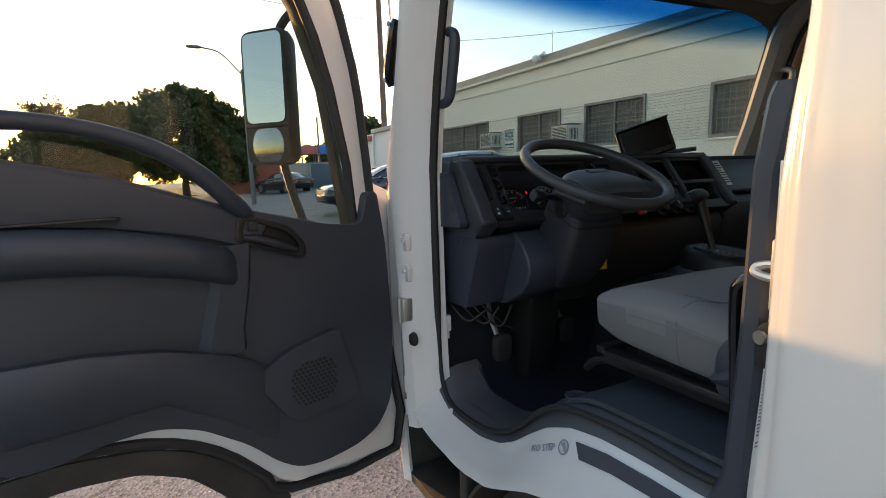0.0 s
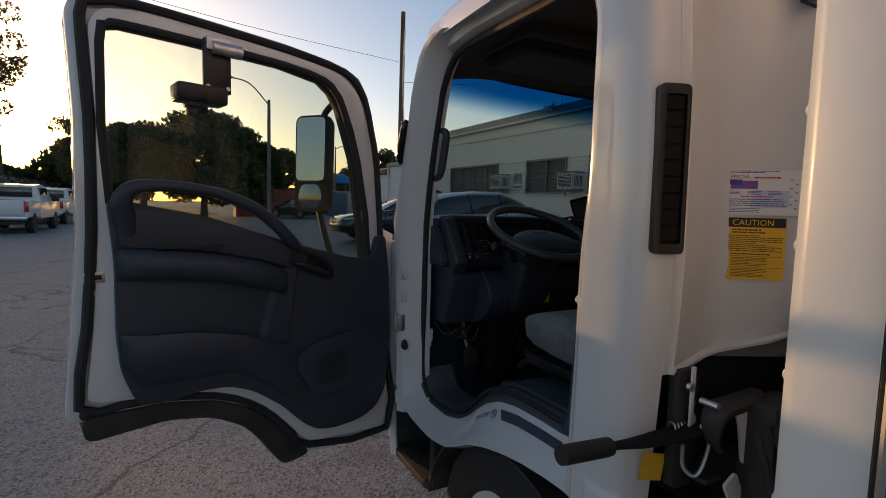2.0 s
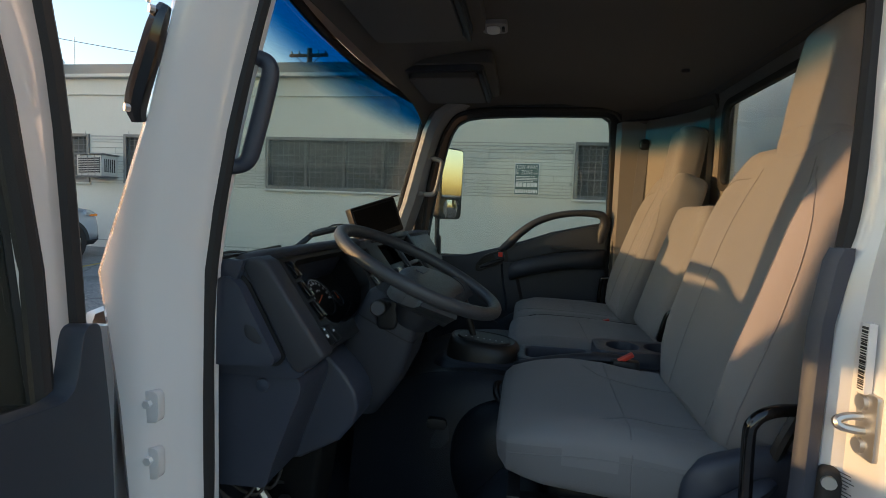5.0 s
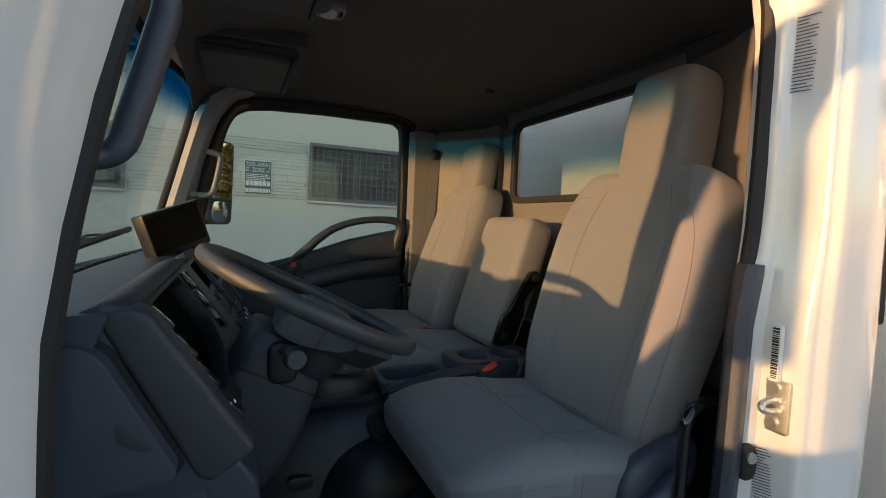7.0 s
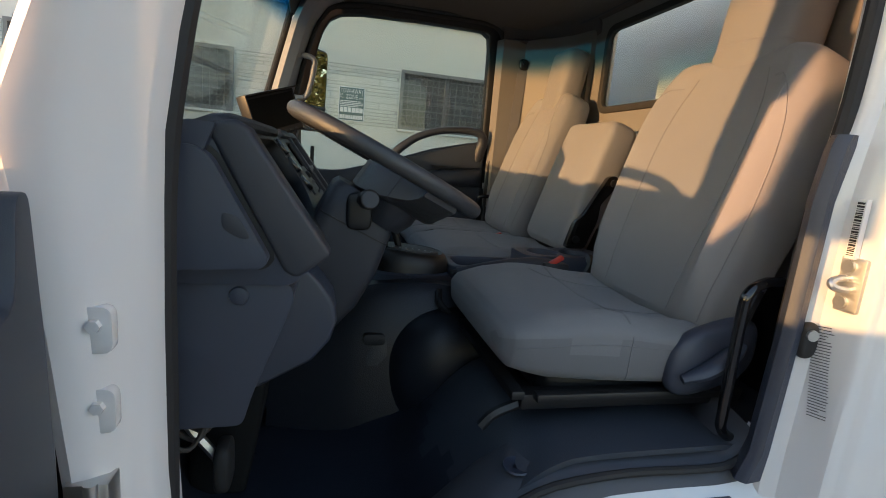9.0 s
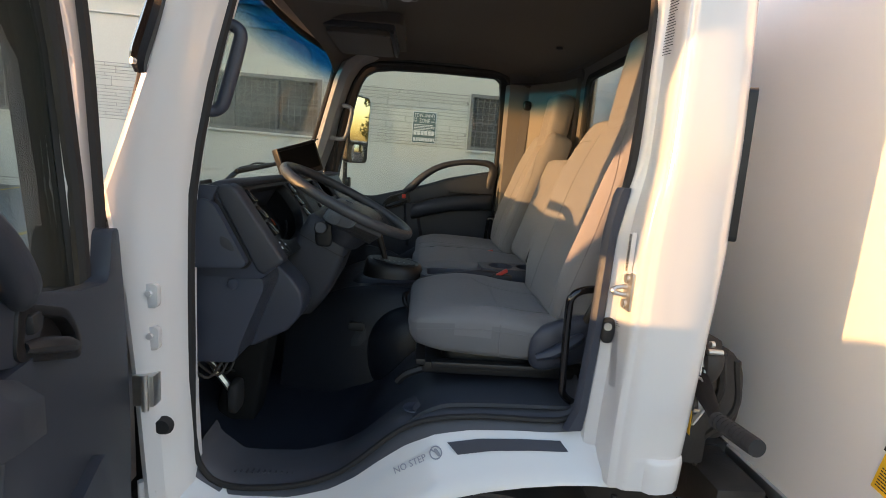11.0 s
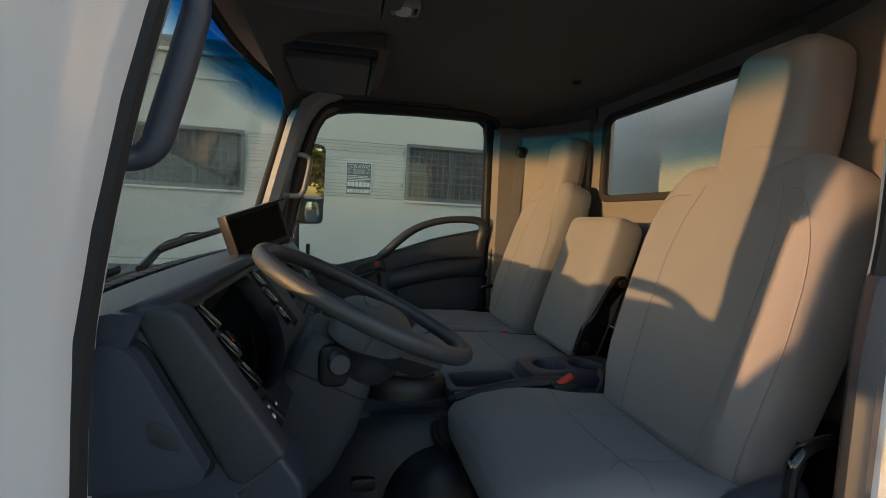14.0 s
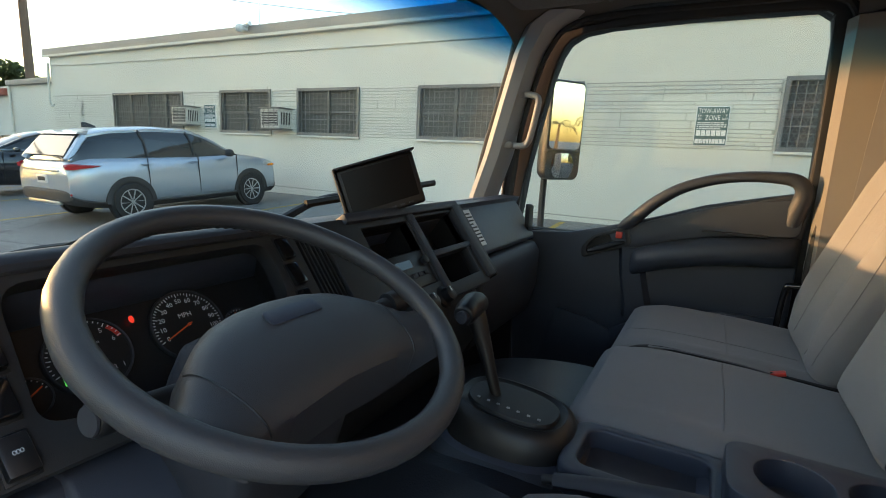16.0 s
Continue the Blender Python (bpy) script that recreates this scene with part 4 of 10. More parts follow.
ws = part("windscreen_seal", tube([(shield_x(y, z), y, z) for y, z in [(0.06, 0.30), (0.04, 0.10), (0.20, 0.085), (0.55, 0.085), (0.91, 0.085), (1.27, 0.085), (1.62, 0.085), (1.78, 0.10), (1.77, 0.30),
          (1.765, 0.70), (1.68, 0.765), (1.3, 0.77), (0.91, 0.77), (0.5, 0.77), (0.14, 0.765), (0.055, 0.70)]], 0.014, 8, True, 4), RUBBER, cab, "black windscreen seal")
part("windscreen", windscreen(), SHIELD, ws, "clear windscreen with a blue shade band along its top")
# dark piece with two screws on the pillar
cov = part("pillar_cover", tube([(-1.026, -0.042, 0.372), (-1.022, -0.050, 0.40), (-1.002, -0.050, 0.46), (-0.987, -0.048, 0.51), (-0.980, -0.042, 0.535)], [0.010, 0.016, 0.016, 0.014, 0.009], 8), GLOSSBLACK, cab, "black plastic mirror mount cover")
for p in ((-1.024, -0.060, 0.388), (-0.984, -0.058, 0.524)):
    part("screw", rod(p, (p[0] - 0.004, p[1] - 0.006, p[2]), 0.006, 8), STEEL, cov)
# radio aerial lying along the pillar
part("aerial", tube([(-1.005, -0.045, 0.54), (-0.985, -0.06, 0.68), (-0.95, -0.07, 0.86)], 0.003, 6), STEEL, cab)

# tall slotted vent on the rear corner
VENT = facing((0.162, -0.006, 0.284), (0.93, -0.36, 0.02))
VENT_OUT = rounded([(-0.031, -0.157), (0.031, -0.157), (0.031, 0.157), (-0.031, 0.157)], 0.012, 4)
VENT_IN = rounded([(-0.017, -0.138), (0.023, -0.138), (0.023, 0.138), (-0.017, 0.138)], 0.006, 3)
vent = part("corner_vent", moved(plate(VENT_OUT, -0.02, 0.026, "z", [VENT_IN], r=0.005), VENT), BLACK, cab, "tall black plastic corner vent")
part("vent_back", moved(plate(rounded([(-0.026, -0.150), (0.027, -0.150), (0.027, 0.150), (-0.026, 0.150)], 0.01), -0.019, 0.0165, "z"), VENT), MATTE, vent)
for k in range(9):
    z = -0.134 + k * 0.0305
    part("slat", moved(box(-0.0165, 0.0225, z, z + 0.028, 0.014, 0.0195, 0.002, 1), VENT), MATTE, vent)
# striker, lock bumper and labels on the rear post
sk = part("door_striker", plate(rounded([(-0.028, -0.042), (0.016, -0.042), (0.016, 0.042), (-0.028, 0.042)], 0.005), -0.0225, -0.0145, "x", r=0.001), STEEL, cab, "zinc-plated door striker")
part("striker_loop", tube([(-0.014, -0.002, 0.009), (-0.036, -0.002, 0.008), (-0.049, -0.003, 0.004), (-0.052, -0.005, 0.0), (-0.049, -0.007, -0.004), (-0.036, -0.008, -0.007), (-0.014, -0.008, -0.008)], 0.0055, 8), STEEL, sk)
for z in (-0.028, 0.028):
    part("bolt", rod((-0.021, -0.004, z), (-0.028, -0.004, z), 0.010, 10), STEEL, sk)
bp = part("door_bumper", pillow((-0.042, 0.020, -0.100), (0.015, 0.012, 0.030), 3, 6), RUBBER, cab, "black rubber door bumper")
part("bolt", rod((-0.046, 0.012, -0.088), (-0.048, 0.005, -0.088), 0.009, 10), STEEL, bp)
BP_N = Vector((-1, -0.12, 0))
part("label", bars(32, 0.032, 0.15, facing((-0.0300, -0.004, -0.145), BP_N) @ pose(0, 0, 0, 0, 0, 8), 0.0004, random.Random(3), 0.30), POSTINK, cab, "small dark printing on the door post")
part("label", bars(22, 0.034, 0.12, facing((-0.0040, 0.0000, 0.555), BP_N) @ pose(0, 0, 0, 0, 0, -2), 0.0004, random.Random(9), 0.30), POSTINK, cab, "small dark printing on the door post")
rb = random.Random(4)
bc = []
zz = 0.045
while zz < 0.125:
    h = rb.choice((0.0012, 0.002, 0.003))
    bc.append(box(-0.0295, -0.0265, -0.0090, 0.0010, zz, zz + h))
    zz += h + rb.choice((0.001, 0.0018))
part("bar_code_label", box(-0.0282, -0.0190, -0.0110, 0.0030, 0.04, 0.13), PAPER, cab, "white paper strip")
tagged(part("bar_code", merged(*bc), INK, cab), "black bar code", kind="stuff")
# hinges and check strap on the front post
for z in (-0.068, -0.160, -0.515, -0.590):
    h = part("door_hinge", merged(plate(rounded([(-1.052, z - 0.026), (-1.012, z - 0.026), (-1.012, z + 0.026), (-1.052, z + 0.026)], 0.012), -0.027, -0.012, "y", r=0.004), rod((-1.056, -0.027, z - 0.026), (-1.056, -0.027, z + 0.026), 0.008)), WHITE, cab)
    part("bolt", rod((-1.028, -0.026, z + 0.006), (-1.028, -0.034, z + 0.006), 0.007, 6), WHITE, h)
ck = part("check_strap", box(-1.06, -1.015, -0.045, -0.012, -0.305, -0.235, 0.004), STEEL, cab, "steel door check strap")
part("pin", rod((-1.03, -0.05, -0.31), (-1.03, -0.05, -0.23), 0.007), STEEL, ck)
for z in (-0.36,):
    part("rubber_stop", lathe([(0.020, 0), (0.022, 0.006), (0.016, 0.016)], facing((-1.01, -0.012, z), (0, -1, 0)), 14), RUBBER, cab)
# grey lower trim on the rear post and seat belt
part("post_trim", loft([[(x0, 0.030, z), (x0 + 0.003, 0.020, z), (x0 + 0.010, 0.014, z), (x1, 0.018, z), (x1 + 0.012, 0.038, z), (x0 + 0.10, 0.098, z), (x0 + 0.055, 0.088, z), (x0 + 0.012, 0.050, z)] for z, x0, x1 in ((-0.35, -0.115, -0.073), (-0.30, -0.095, -0.067), (-0.1, -0.083, -0.057), (0.12, -0.078, -0.051), (0.205, -0.066, -0.035), (0.222, -0.059, -0.035))]), DASH, cab, "grey plastic post trim")
part("post_lining", loft([[(0.0, 0.085, z), (0.06, 0.072, z), (0.13, 0.08, z), (0.185, 0.17, z), (0.245, 0.30, z), (0.262, 0.42, z), (0.235, 0.42, z), (0.205, 0.3, z), (0.15, 0.2, z), (0.05, 0.11, z)] for z in (-0.09, 0.2, 0.6, 0.70)]), LINING, cab, "light grey inner lining of the rear corner")
part("post_lining", mirrored(loft([[(-0.045, 0.02, z), (-0.03, 0.075, z), (0.06, 0.085, z), (0.13, 0.095, z), (0.185, 0.17, z), (0.245, 0.30, z), (0.262, 0.42, z), (0.235, 0.42, z), (0.205, 0.3, z), (0.15, 0.2, z), (0.05, 0.05, z)] for z in (-0.09, 0.2, 0.6, 0.70)])), LINING, cab, "light grey inner lining of the rear corner")


def corner_lining():
    """Rounded piece that closes the upper rear corner against the headliner."""
    rings = []
    for k in range(7):
        f = k / 6
        z = 0.66 + 0.16 * f
        lean = 0.10 * f * f
        o = 0.020 * max(0.0, 1 - f / 0.3)
        rings.append([(-0.03 - lean * 0.2, 0.062 + 0.02 * f - o, z), (0.06 - lean * 0.5, 0.088 + 0.02 * f - o, z), (0.125 - lean + o * 0.4, 0.105 + 0.03 * f - o * 0.7, z), (0.175 - lean + o, 0.18 + 0.04 * f - o * 0.4, z), (0.235 - lean * 0.8 + o, 0.31, z), (0.252 - lean * 0.6 + o * 0.5, 0.45, z), 
                      (0.264 - lean * 0.6, 0.45, z), (0.249 - lean * 0.8, 0.30, z), (0.188 - lean, 0.17 + 0.04 * f, z), (0.14 - lean, 0.09 + 0.03 * f, z), (-0.02, 0.05, z)])
    return loft(rings)


part("corner_lining", corner_lining(), LINER, cab, "dark cloth corner lining")
part("corner_lining", mirrored(corner_lining()), LINER, cab, "dark cloth corner lining")
part("rear_lower_wall", plate([(0.09, -0.36), (1.73, -0.36), (1.73, -0.07), (0.09, -0.07)], 0.150, 0.165, "x"), DARK, cab, "dark lower back wall")
part("back_lining", plate([(0.30, -0.10), (1.52, -0.10), (1.52, 0.74), (0.30, 0.74)], 0.255, 0.265, "x", [rounded([(0.51, 0.365), (1.31, 0.365), (1.31, 0.69), (0.51, 0.69)], 0.05, 5)]), LINING, cab, "light grey rear lining")

part("corner_backing", box(0.268, 0.278, 1.36, 1.62, 0.60, 0.80), DARK, cab)
part("corner_backing", box(0.268, 0.278, 0.20, 0.46, 0.60, 0.80), DARK, cab)
part("cowl_side", plate([(-1.13, -0.58), (-0.93, -0.58), (-0.93, 0.10), (-1.13, 0.10)], 1.756, 1.772, "y"), DARK, cab, "dark inner side of the bulkhead")
# headliner and the shelf over the windscreen
def headliner():
    rings = []
    for x, z in [(-0.985, 0.745), (-0.93, 0.79), (-0.85, 0.825), (-0.6, 0.860), (-0.3, 0.862), (-0.12, 0.838), (0.05, 0.795), (0.15, 0.775), (0.215, 0.762), (0.250, 0.735)]:
        rings.append([(x - 0.07 * max(0, x) / 0.2 * abs((y - 0.91) / 0.86) ** 6, y, z - 0.07 * abs((y - 0.91) / 0.86) ** 7) for y in np.linspace(0.045, 1.775, 29)])
    return shell(rings, -0.01)


part("headliner", headliner(), LINER, cab, "dark grey cloth headliner")
part("roof_cross_trim", tube([(0.205, 0.12, 0.735), (0.235, 0.5, 0.748), (0.238, 0.91, 0.75), (0.235, 1.32, 0.748), (0.205, 1.70, 0.735)], 0.010, 6, res=6, flat=0.4), TRIM, cab)

# right windscreen pillar, inner cover
def pillar_cover_inner():
    rings = []
    for z, x, w in [(0.12, -1.08, 0.035), (0.15, -1.07, 0.03), (0.3, -1.020, 0.03), (0.5, -0.968, 0.03), (0.65, -0.928, 0.035), (0.74, -0.890, 0.06), (0.78, -0.83, 0.09)]:
        rings.append([(x - 0.05, 1.725, z), (x - 0.025, 1.705, z), (x + w * 0.4, 1.715, z), (x + w, 1.755, z), (x + w + 0.005, 1.80, z), (x - 0.05, 1.80, z)])
    return loft(rings)


part("pillar_cover_inner", pillar_cover_inner(), GREYTRIM, cab, "light grey plastic inner pillar cover")


def grab(y0, y1, x_off, mirror):
    """The handle on a windscreen pillar."""
    pts = [(-0.935 + x_off, y0, 0.492), (-0.905 + x_off, y1, 0.497), (-0.885 + x_off, y1 + 0.006, 0.482), (-0.893 + x_off, y1 + 0.008, 0.44), (-0.915 + x_off, y1 + 0.008, 0.36), (-0.925 + x_off, y1 + 0.006, 0.33), (-0.945 + x_off, y1, 0.318), (-0.975 + x_off, y0, 0.318)]
    return tube(pts, [0.013, 0.013, 0.014, 0.015, 0.015, 0.014, 0.013, 0.013], 10, res=5)


def grab_handle(bm, label):
    e = thing("grab_handle", label, "grab handle", (-0.93, 0.05 if label.startswith("blue") else 1.77, 0.33))
    part("grip", bm, DASH if label.startswith("blue") else GREYTRIM, e)
    return e


gl = grab_handle(grab(0.045, 0.075, 0.0, False), "blue-grey textured plastic grab handle on the driver pillar")
for z, x in ((0.492, -0.938), (0.318, -0.975)):
    part("foot", pillow((x, 0.052, z), (0.022, 0.018, 0.016), 3, 5), DASH, gl)
gr_pts = [(-0.965, 1.76, 0.518), (-0.910, 1.745, 0.516), (-0.882, 1.742, 0.500), (-0.884, 1.740, 0.46), (-0.895, 1.740, 0.40), (-0.907, 1.742, 0.358), (-0.930, 1.746, 0.340), (-0.99, 1.755, 0.342)]
gr = grab_handle(tube(gr_pts, 0.012, 10, res=5), "light grey plastic grab handle on the passenger pillar")
for z, x in ((0.517, -0.955), (0.342, -0.985)):
    part("foot", pillow((x, 1.748, z), (0.022, 0.020, 0.014), 3, 5), GREYTRIM, gr)

# sun visors, lamp
def visor(y0, y1, label):
    e = thing("sun_visor", label, "sun visor", (-0.8, (y0 + y1) / 2, 0.78))
    part("shelf", plate(rounded([(-1.0, y0 - 0.03), (-0.60, y0 - 0.03), (-0.60, y1 + 0.03), (-1.0, y1 + 0.03)], 0.04), 0.805, 0.85, "z", r=0.012), LINER, e)
    part("frame", plate(rounded([(-0.97, y0 - 0.01), (-0.635, y0 - 0.01), (-0.635, y1 + 0.01), (-0.97, y1 + 0.01)], 0.03), 0.785, 0.808, "z", r=0.008), TRIM, e)
    f = part("flap", plate(rounded([(-0.93, y0 + 0.02), (-0.66, y0 + 0.02), (-0.66, y1 - 0.02), (-0.93, y1 - 0.02)], 0.03), 0.765, 0.788, "z", r=0.008), LINER, e)
    for x in (-0.91, -0.68):
        part("screw", rod((x, y0 + 0.035, 0.766), (x, y0 + 0.035, 0.763), 0.006, 8), DARK, f)
    part("edge_strip", box(-0.655, -0.64, y0, y1, 0.770, 0.795, 0.004), DARK, e)
    return e


visor(0.27, 0.83, "dark grey fabric sun visor folded up on the driver side")
visor(1.18, 1.66, "dark grey fabric sun visor folded up on the passenger side")
dl = thing("dome_lamp", "small white plastic dome lamp on the headliner", "lamp", (-0.577, 0.94, 0.85))
part("housing", plate(rounded([(-0.62, 0.895), (-0.54, 0.895), (-0.54, 0.985), (-0.62, 0.985)], 0.02), 0.846, 0.868, "z", r=0.006), GREYTRIM, dl)
part("lens", pillow((-0.585, 0.945, 0.845), (0.022, 0.03, 0.008), 3, 5), PAPER, dl)
part("switch", box(-0.557, -0.548, 0.92, 0.95, 0.838, 0.848, 0.002), DARK, dl)
bt = thing("coat_hook", "small dark plastic button on the headliner", "hook", (0.085, 1.22, 0.78))
part("button", lathe([(0.016, 0), (0.014, -0.01), (0.004, -0.013)], pose(0.085, 1.222, 0.787), 12), TRIM, bt)


# ---- doors: u runs from the hinge to the latch, h from the skin into the cab ----
HINGE = Vector((-1.100, 0.016, -0.016))
OPEN_ANGLE = radians(76.0)
DOOR_U = Vector((math.cos(OPEN_ANGLE), -math.sin(OPEN_ANGLE), 0))
DOOR_N = Vector((math.sin(OPEN_ANGLE), math.cos(OPEN_ANGLE), 0))
LEFT_DOOR = Matrix(((DOOR_U.x * 1.049, DOOR_N.x, 0, HINGE.x), (DOOR_U.y * 1.049, DOOR_N.y, 0, HINGE.y), (0, 0, 1, HINGE.z), (0, 0, 0, 1)))
SWING = Matrix.Translation(HINGE) @ Euler((0, 0, radians(63.0) - OPEN_ANGLE)).to_matrix().to_4x4() @ Matrix.Translation(-HINGE)
RIGHT_DOOR = Matrix(((1, 0, 0, -1.045), (0, -1, 0, 1.838), (0, 0, 1, 0.012), (0, 0, 0, 1)))
DOOR_OUT = [(1.072, 0.72), (1.045, 0.765), (0.95, 0.782), (0.735, 0.775), (0.5, 0.762), (0.33, 0.742), (0.232, 0.715), (0.180, 0.65), (0.146, 0.50), (0.120, 0.36), (0.092, -0.01), (0.075, -0.298), (0.05, -0.50), (0.05, -0.755), (0.41, -0.722),
            (0.47, -0.66), (0.54, -0.575), (0.62, -0.505), (0.72, -0.455), (0.86, -0.425), (1.00, -0.42), (1.10, -0.405), (1.078, -0.141), (1.062, 0.126), (1.060, 0.44)]
DOOR_WIN = [(1.003, 0.64), (0.985, 0.69), (0.95, 0.70), (0.78, 0.698), (0.50, 0.688), (0.36, 0.665), (0.315, 0.63), (0.285, 0.58), (0.222, 0.384), (0.172, 0.0), (0.30, 0.020), (0.436, 0.055), (0.588, 0.102), (0.724, 0.150), (0.879, 0.185), (0.99, 0.205)]
TRIM_OUT = [(1.0, 0.222), (0.985, 0.037), (0.985, -0.174), (0.975, -0.282), (0.940, -0.355), (0.87, -0.362), (0.793, -0.349), (0.70, -0.353), (0.62, -0.388), (0.52, -0.47), (0.45, -0.55), (0.398, -0.59), (0.33, -0.605), (0.22, -0.60), (0.15, -0.57), (0.105, -0.50),
            (0.088, -0.30), (0.098, -0.05), (0.118, 0.10), (0.150, 0.10), (0.172, 0.008), (0.30, 0.028), (0.436, 0.065), (0.588, 0.112), (0.724, 0.160), (0.879, 0.196)]


RIGHT_OUT = [(u - (0.105 if z < 0.55 else 0.08) if u < 0.27 and z > -0.1 else u, z + 0.035 if z > 0.6 else z) for u, z in DOOR_OUT]
RIGHT_WIN = [(0.985, 0.66), (0.977, 0.715), (0.945, 0.738), (0.62, 0.742), (0.36, 0.735), (0.27, 0.722), (0.222, 0.695), (0.194, 0.65), (0.166, 0.565), (0.100, 0.256), (0.070, 0.02)] + DOOR_WIN[10:]


RIGHT_TRIM = [(0.030, 0.06) if p == (0.118, 0.10) else (0.066, 0.06) if p == (0.150, 0.10) else (0.070, 0.008) if p == (0.172, 0.008) else p for p in TRIM_OUT]


TRIM_OUT = [(u, z - 0.026 if z < -0.3 else z) for u, z in TRIM_OUT]


def reveal_distance(u, z, line):
    """How far a point of the door lies from the edge of its window."""
    q, best = Vector((u, z)), 9.0
    for a, b in zip(line, line[1:] + line[:1]):
        a, b = Vector(a), Vector(b)
        k = min(1, max(0, (q - a).dot(b - a) / (b - a).length_squared))
        best = min(best, (q - a.lerp(b, k)).length)
    return best


def build_door(M, root, full):
    out_line = DOOR_OUT if full else RIGHT_OUT
    win_line = DOOR_WIN if full else RIGHT_WIN
    def P(name, bm, mat, parent, label="", sharp=38):
        bmesh.ops.transform(bm, matrix=M, verts=bm.verts)
        return part(name, bm, mat, parent, label, sharp)

    skin = plate(rounded(out_line, 0.025, 3), -0.085, -0.022, "y", [win_line], r=0.010)
    for f in skin.faces:
        c = f.calc_center_median()
        if abs(f.normal.y) < 0.8 and reveal_distance(c.x, c.z, win_line) < 0.014:
            f.material_index = 1
    shell_ob = P("door_shell", skin, WHITE, root)
    shell_ob.data.materials.append(RUBBER)
    inner = [(p[0] + (-0.045 if p[0] > 0.9 else 0.03 if p[0] < 0.3 else 0), p[1] + (-0.035 if p[1] > 0.6 else 0.05 if p[1] < -0.38 else 0)) for p in out_line]
    if full:
        # Skin carried past the hinge, an added plate that stops sun through the gap.
        P("skin_edge", plate([(0.015, -0.72), (0.12, -0.72), (0.12, 0.0), (0.16, 0.30), (0.06, 0.12), (0.015, 0.10)], -0.088, -0.068, "y", r=0.004), WHITE, root)
    else:
        inner = [(u + (0.008 if u < 0.3 else -0.01 if u > 0.9 else 0), z) for u, z in out_line]
    P("inner_flange", plate(rounded(inner, 0.03, 3), -0.024, -0.004, "y", [win_line], r=0.006), WHITE if full else DARK, root)
    seal = [(p[0] + (-0.030 if p[0] > 0.9 else 0.022 if p[0] < 0.3 else 0.004), p[1] + (-0.022 if p[1] > 0.6 else 0.040 if p[1] < -0.38 else 0)) for p in out_line]
    P("weather_seal", tube([(u, -0.006, z) for u, z in seal], 0.016 if full else 0.010, 8, True, 2, 0.8), RUBBER, root, "black rubber weather seal")
    w = P("window_channel", tube([(u, -0.012, z) for u, z in win_line], 0.013 if full else 0.008, 8, True, 2), RUBBER, root, "black window channel")
    P("pane", plate(win_line, -0.036, -0.032, "y"), GLASS, w, "clear side window glass")
    # lining
    P("lining", plate(rounded(TRIM_OUT, 0.03, 3) if full else RIGHT_TRIM, -0.006, 0.028, "y", r=0.012, seg=3), DOORTRIM, root, "dark grey plastic door lining")
    P("upper_pad", plate(rounded([(0.982, 0.198), (0.978, 0.085), (0.74, 0.062), (0.60, 0.030), (0.47, -0.015), (0.43, 0.045), (0.588, 0.104), (0.724, 0.150), (0.879, 0.186)], 0.02, 3), 0.02, 0.044, "y", r=0.010, seg=3), DOORTRIM, root)
    ar = P("armrest", loft([[(u, 0.02, zt - 0.0), (u, 0.055 * k + 0.02, zt - 0.002), (u, 0.085 * k + 0.02, zt - 0.022), (u, 0.085 * k + 0.02, zt - 0.065), (u, 0.05 * k + 0.02, zt - 0.088), (u, 0.02, zt - 0.092)]
            for u, zt, k in ((0.985, 0.080, 0.15), (0.965, 0.080, 0.55), (0.93, 0.079, 0.8), (0.85, 0.074, 0.95), (0.74, 0.060, 1.0), (0.62, 0.030, 0.95), (0.55, 0.005, 0.8), (0.52, -0.008, 0.45), (0.505, -0.015, 0.1))]), DOORTRIM, root, sharp=60)
    P("switch_panel", plate(rounded([(0.90, 0.030), (0.72, 0.030), (0.72, 0.072), (0.90, 0.072)], 0.012), 0.078, 0.083, "z", r=0.002), DARK, ar)
    P("map_pocket", loft([[(u, 0.024, z0), (u, 0.024 + 0.05 * k, z0 + 0.005), (u, 0.03 + 0.055 * k, z0 - 0.012), (u, 0.026 + 0.045 * k, z1 + 0.03), (u, 0.024, z1)]
            for u, z0, z1, k in ((0.978, -0.170, -0.26, 0.2), (0.93, -0.172, -0.33, 0.8), (0.80, -0.180, -0.335, 1.0), (0.68, -0.205, -0.335, 1.0), (0.56, -0.25, -0.42, 0.8), (0.48, -0.30, -0.50, 0.35), (0.44, -0.34, -0.53, 0.0))]), DOORTRIM, root, sharp=60)
    P("front_rib", loft([[(u0, 0.024, z), (u0 + 0.015, 0.05, z), (u1 - 0.02, 0.05, z), (u1, 0.024, z)] for z, u0, u1 in ((0.0, 0.47, 0.56), (-0.1, 0.48, 0.575), (-0.2, 0.50, 0.60), (-0.25, 0.50, 0.615))]), DOORTRIM, root)
    # loop handle along the window
    P("pull_loop", tube([(0.955, 0.022, 0.120), (0.962, 0.034, 0.165), (0.970, 0.052, 0.215), (0.945, 0.064, 0.250), (0.88, 0.066, 0.258), (0.80, 0.066, 0.254), (0.72, 0.066, 0.238), (0.64, 0.066, 0.206), (0.57, 0.064, 0.155), (0.520, 0.056, 0.104), (0.492, 0.042, 0.078), (0.470, 0.022, 0.060)],
        [0.026, 0.027, 0.025, 0.020, 0.017, 0.016, 0.0165, 0.018, 0.020, 0.021, 0.020, 0.014], 10, res=5), DOORTRIM, root)
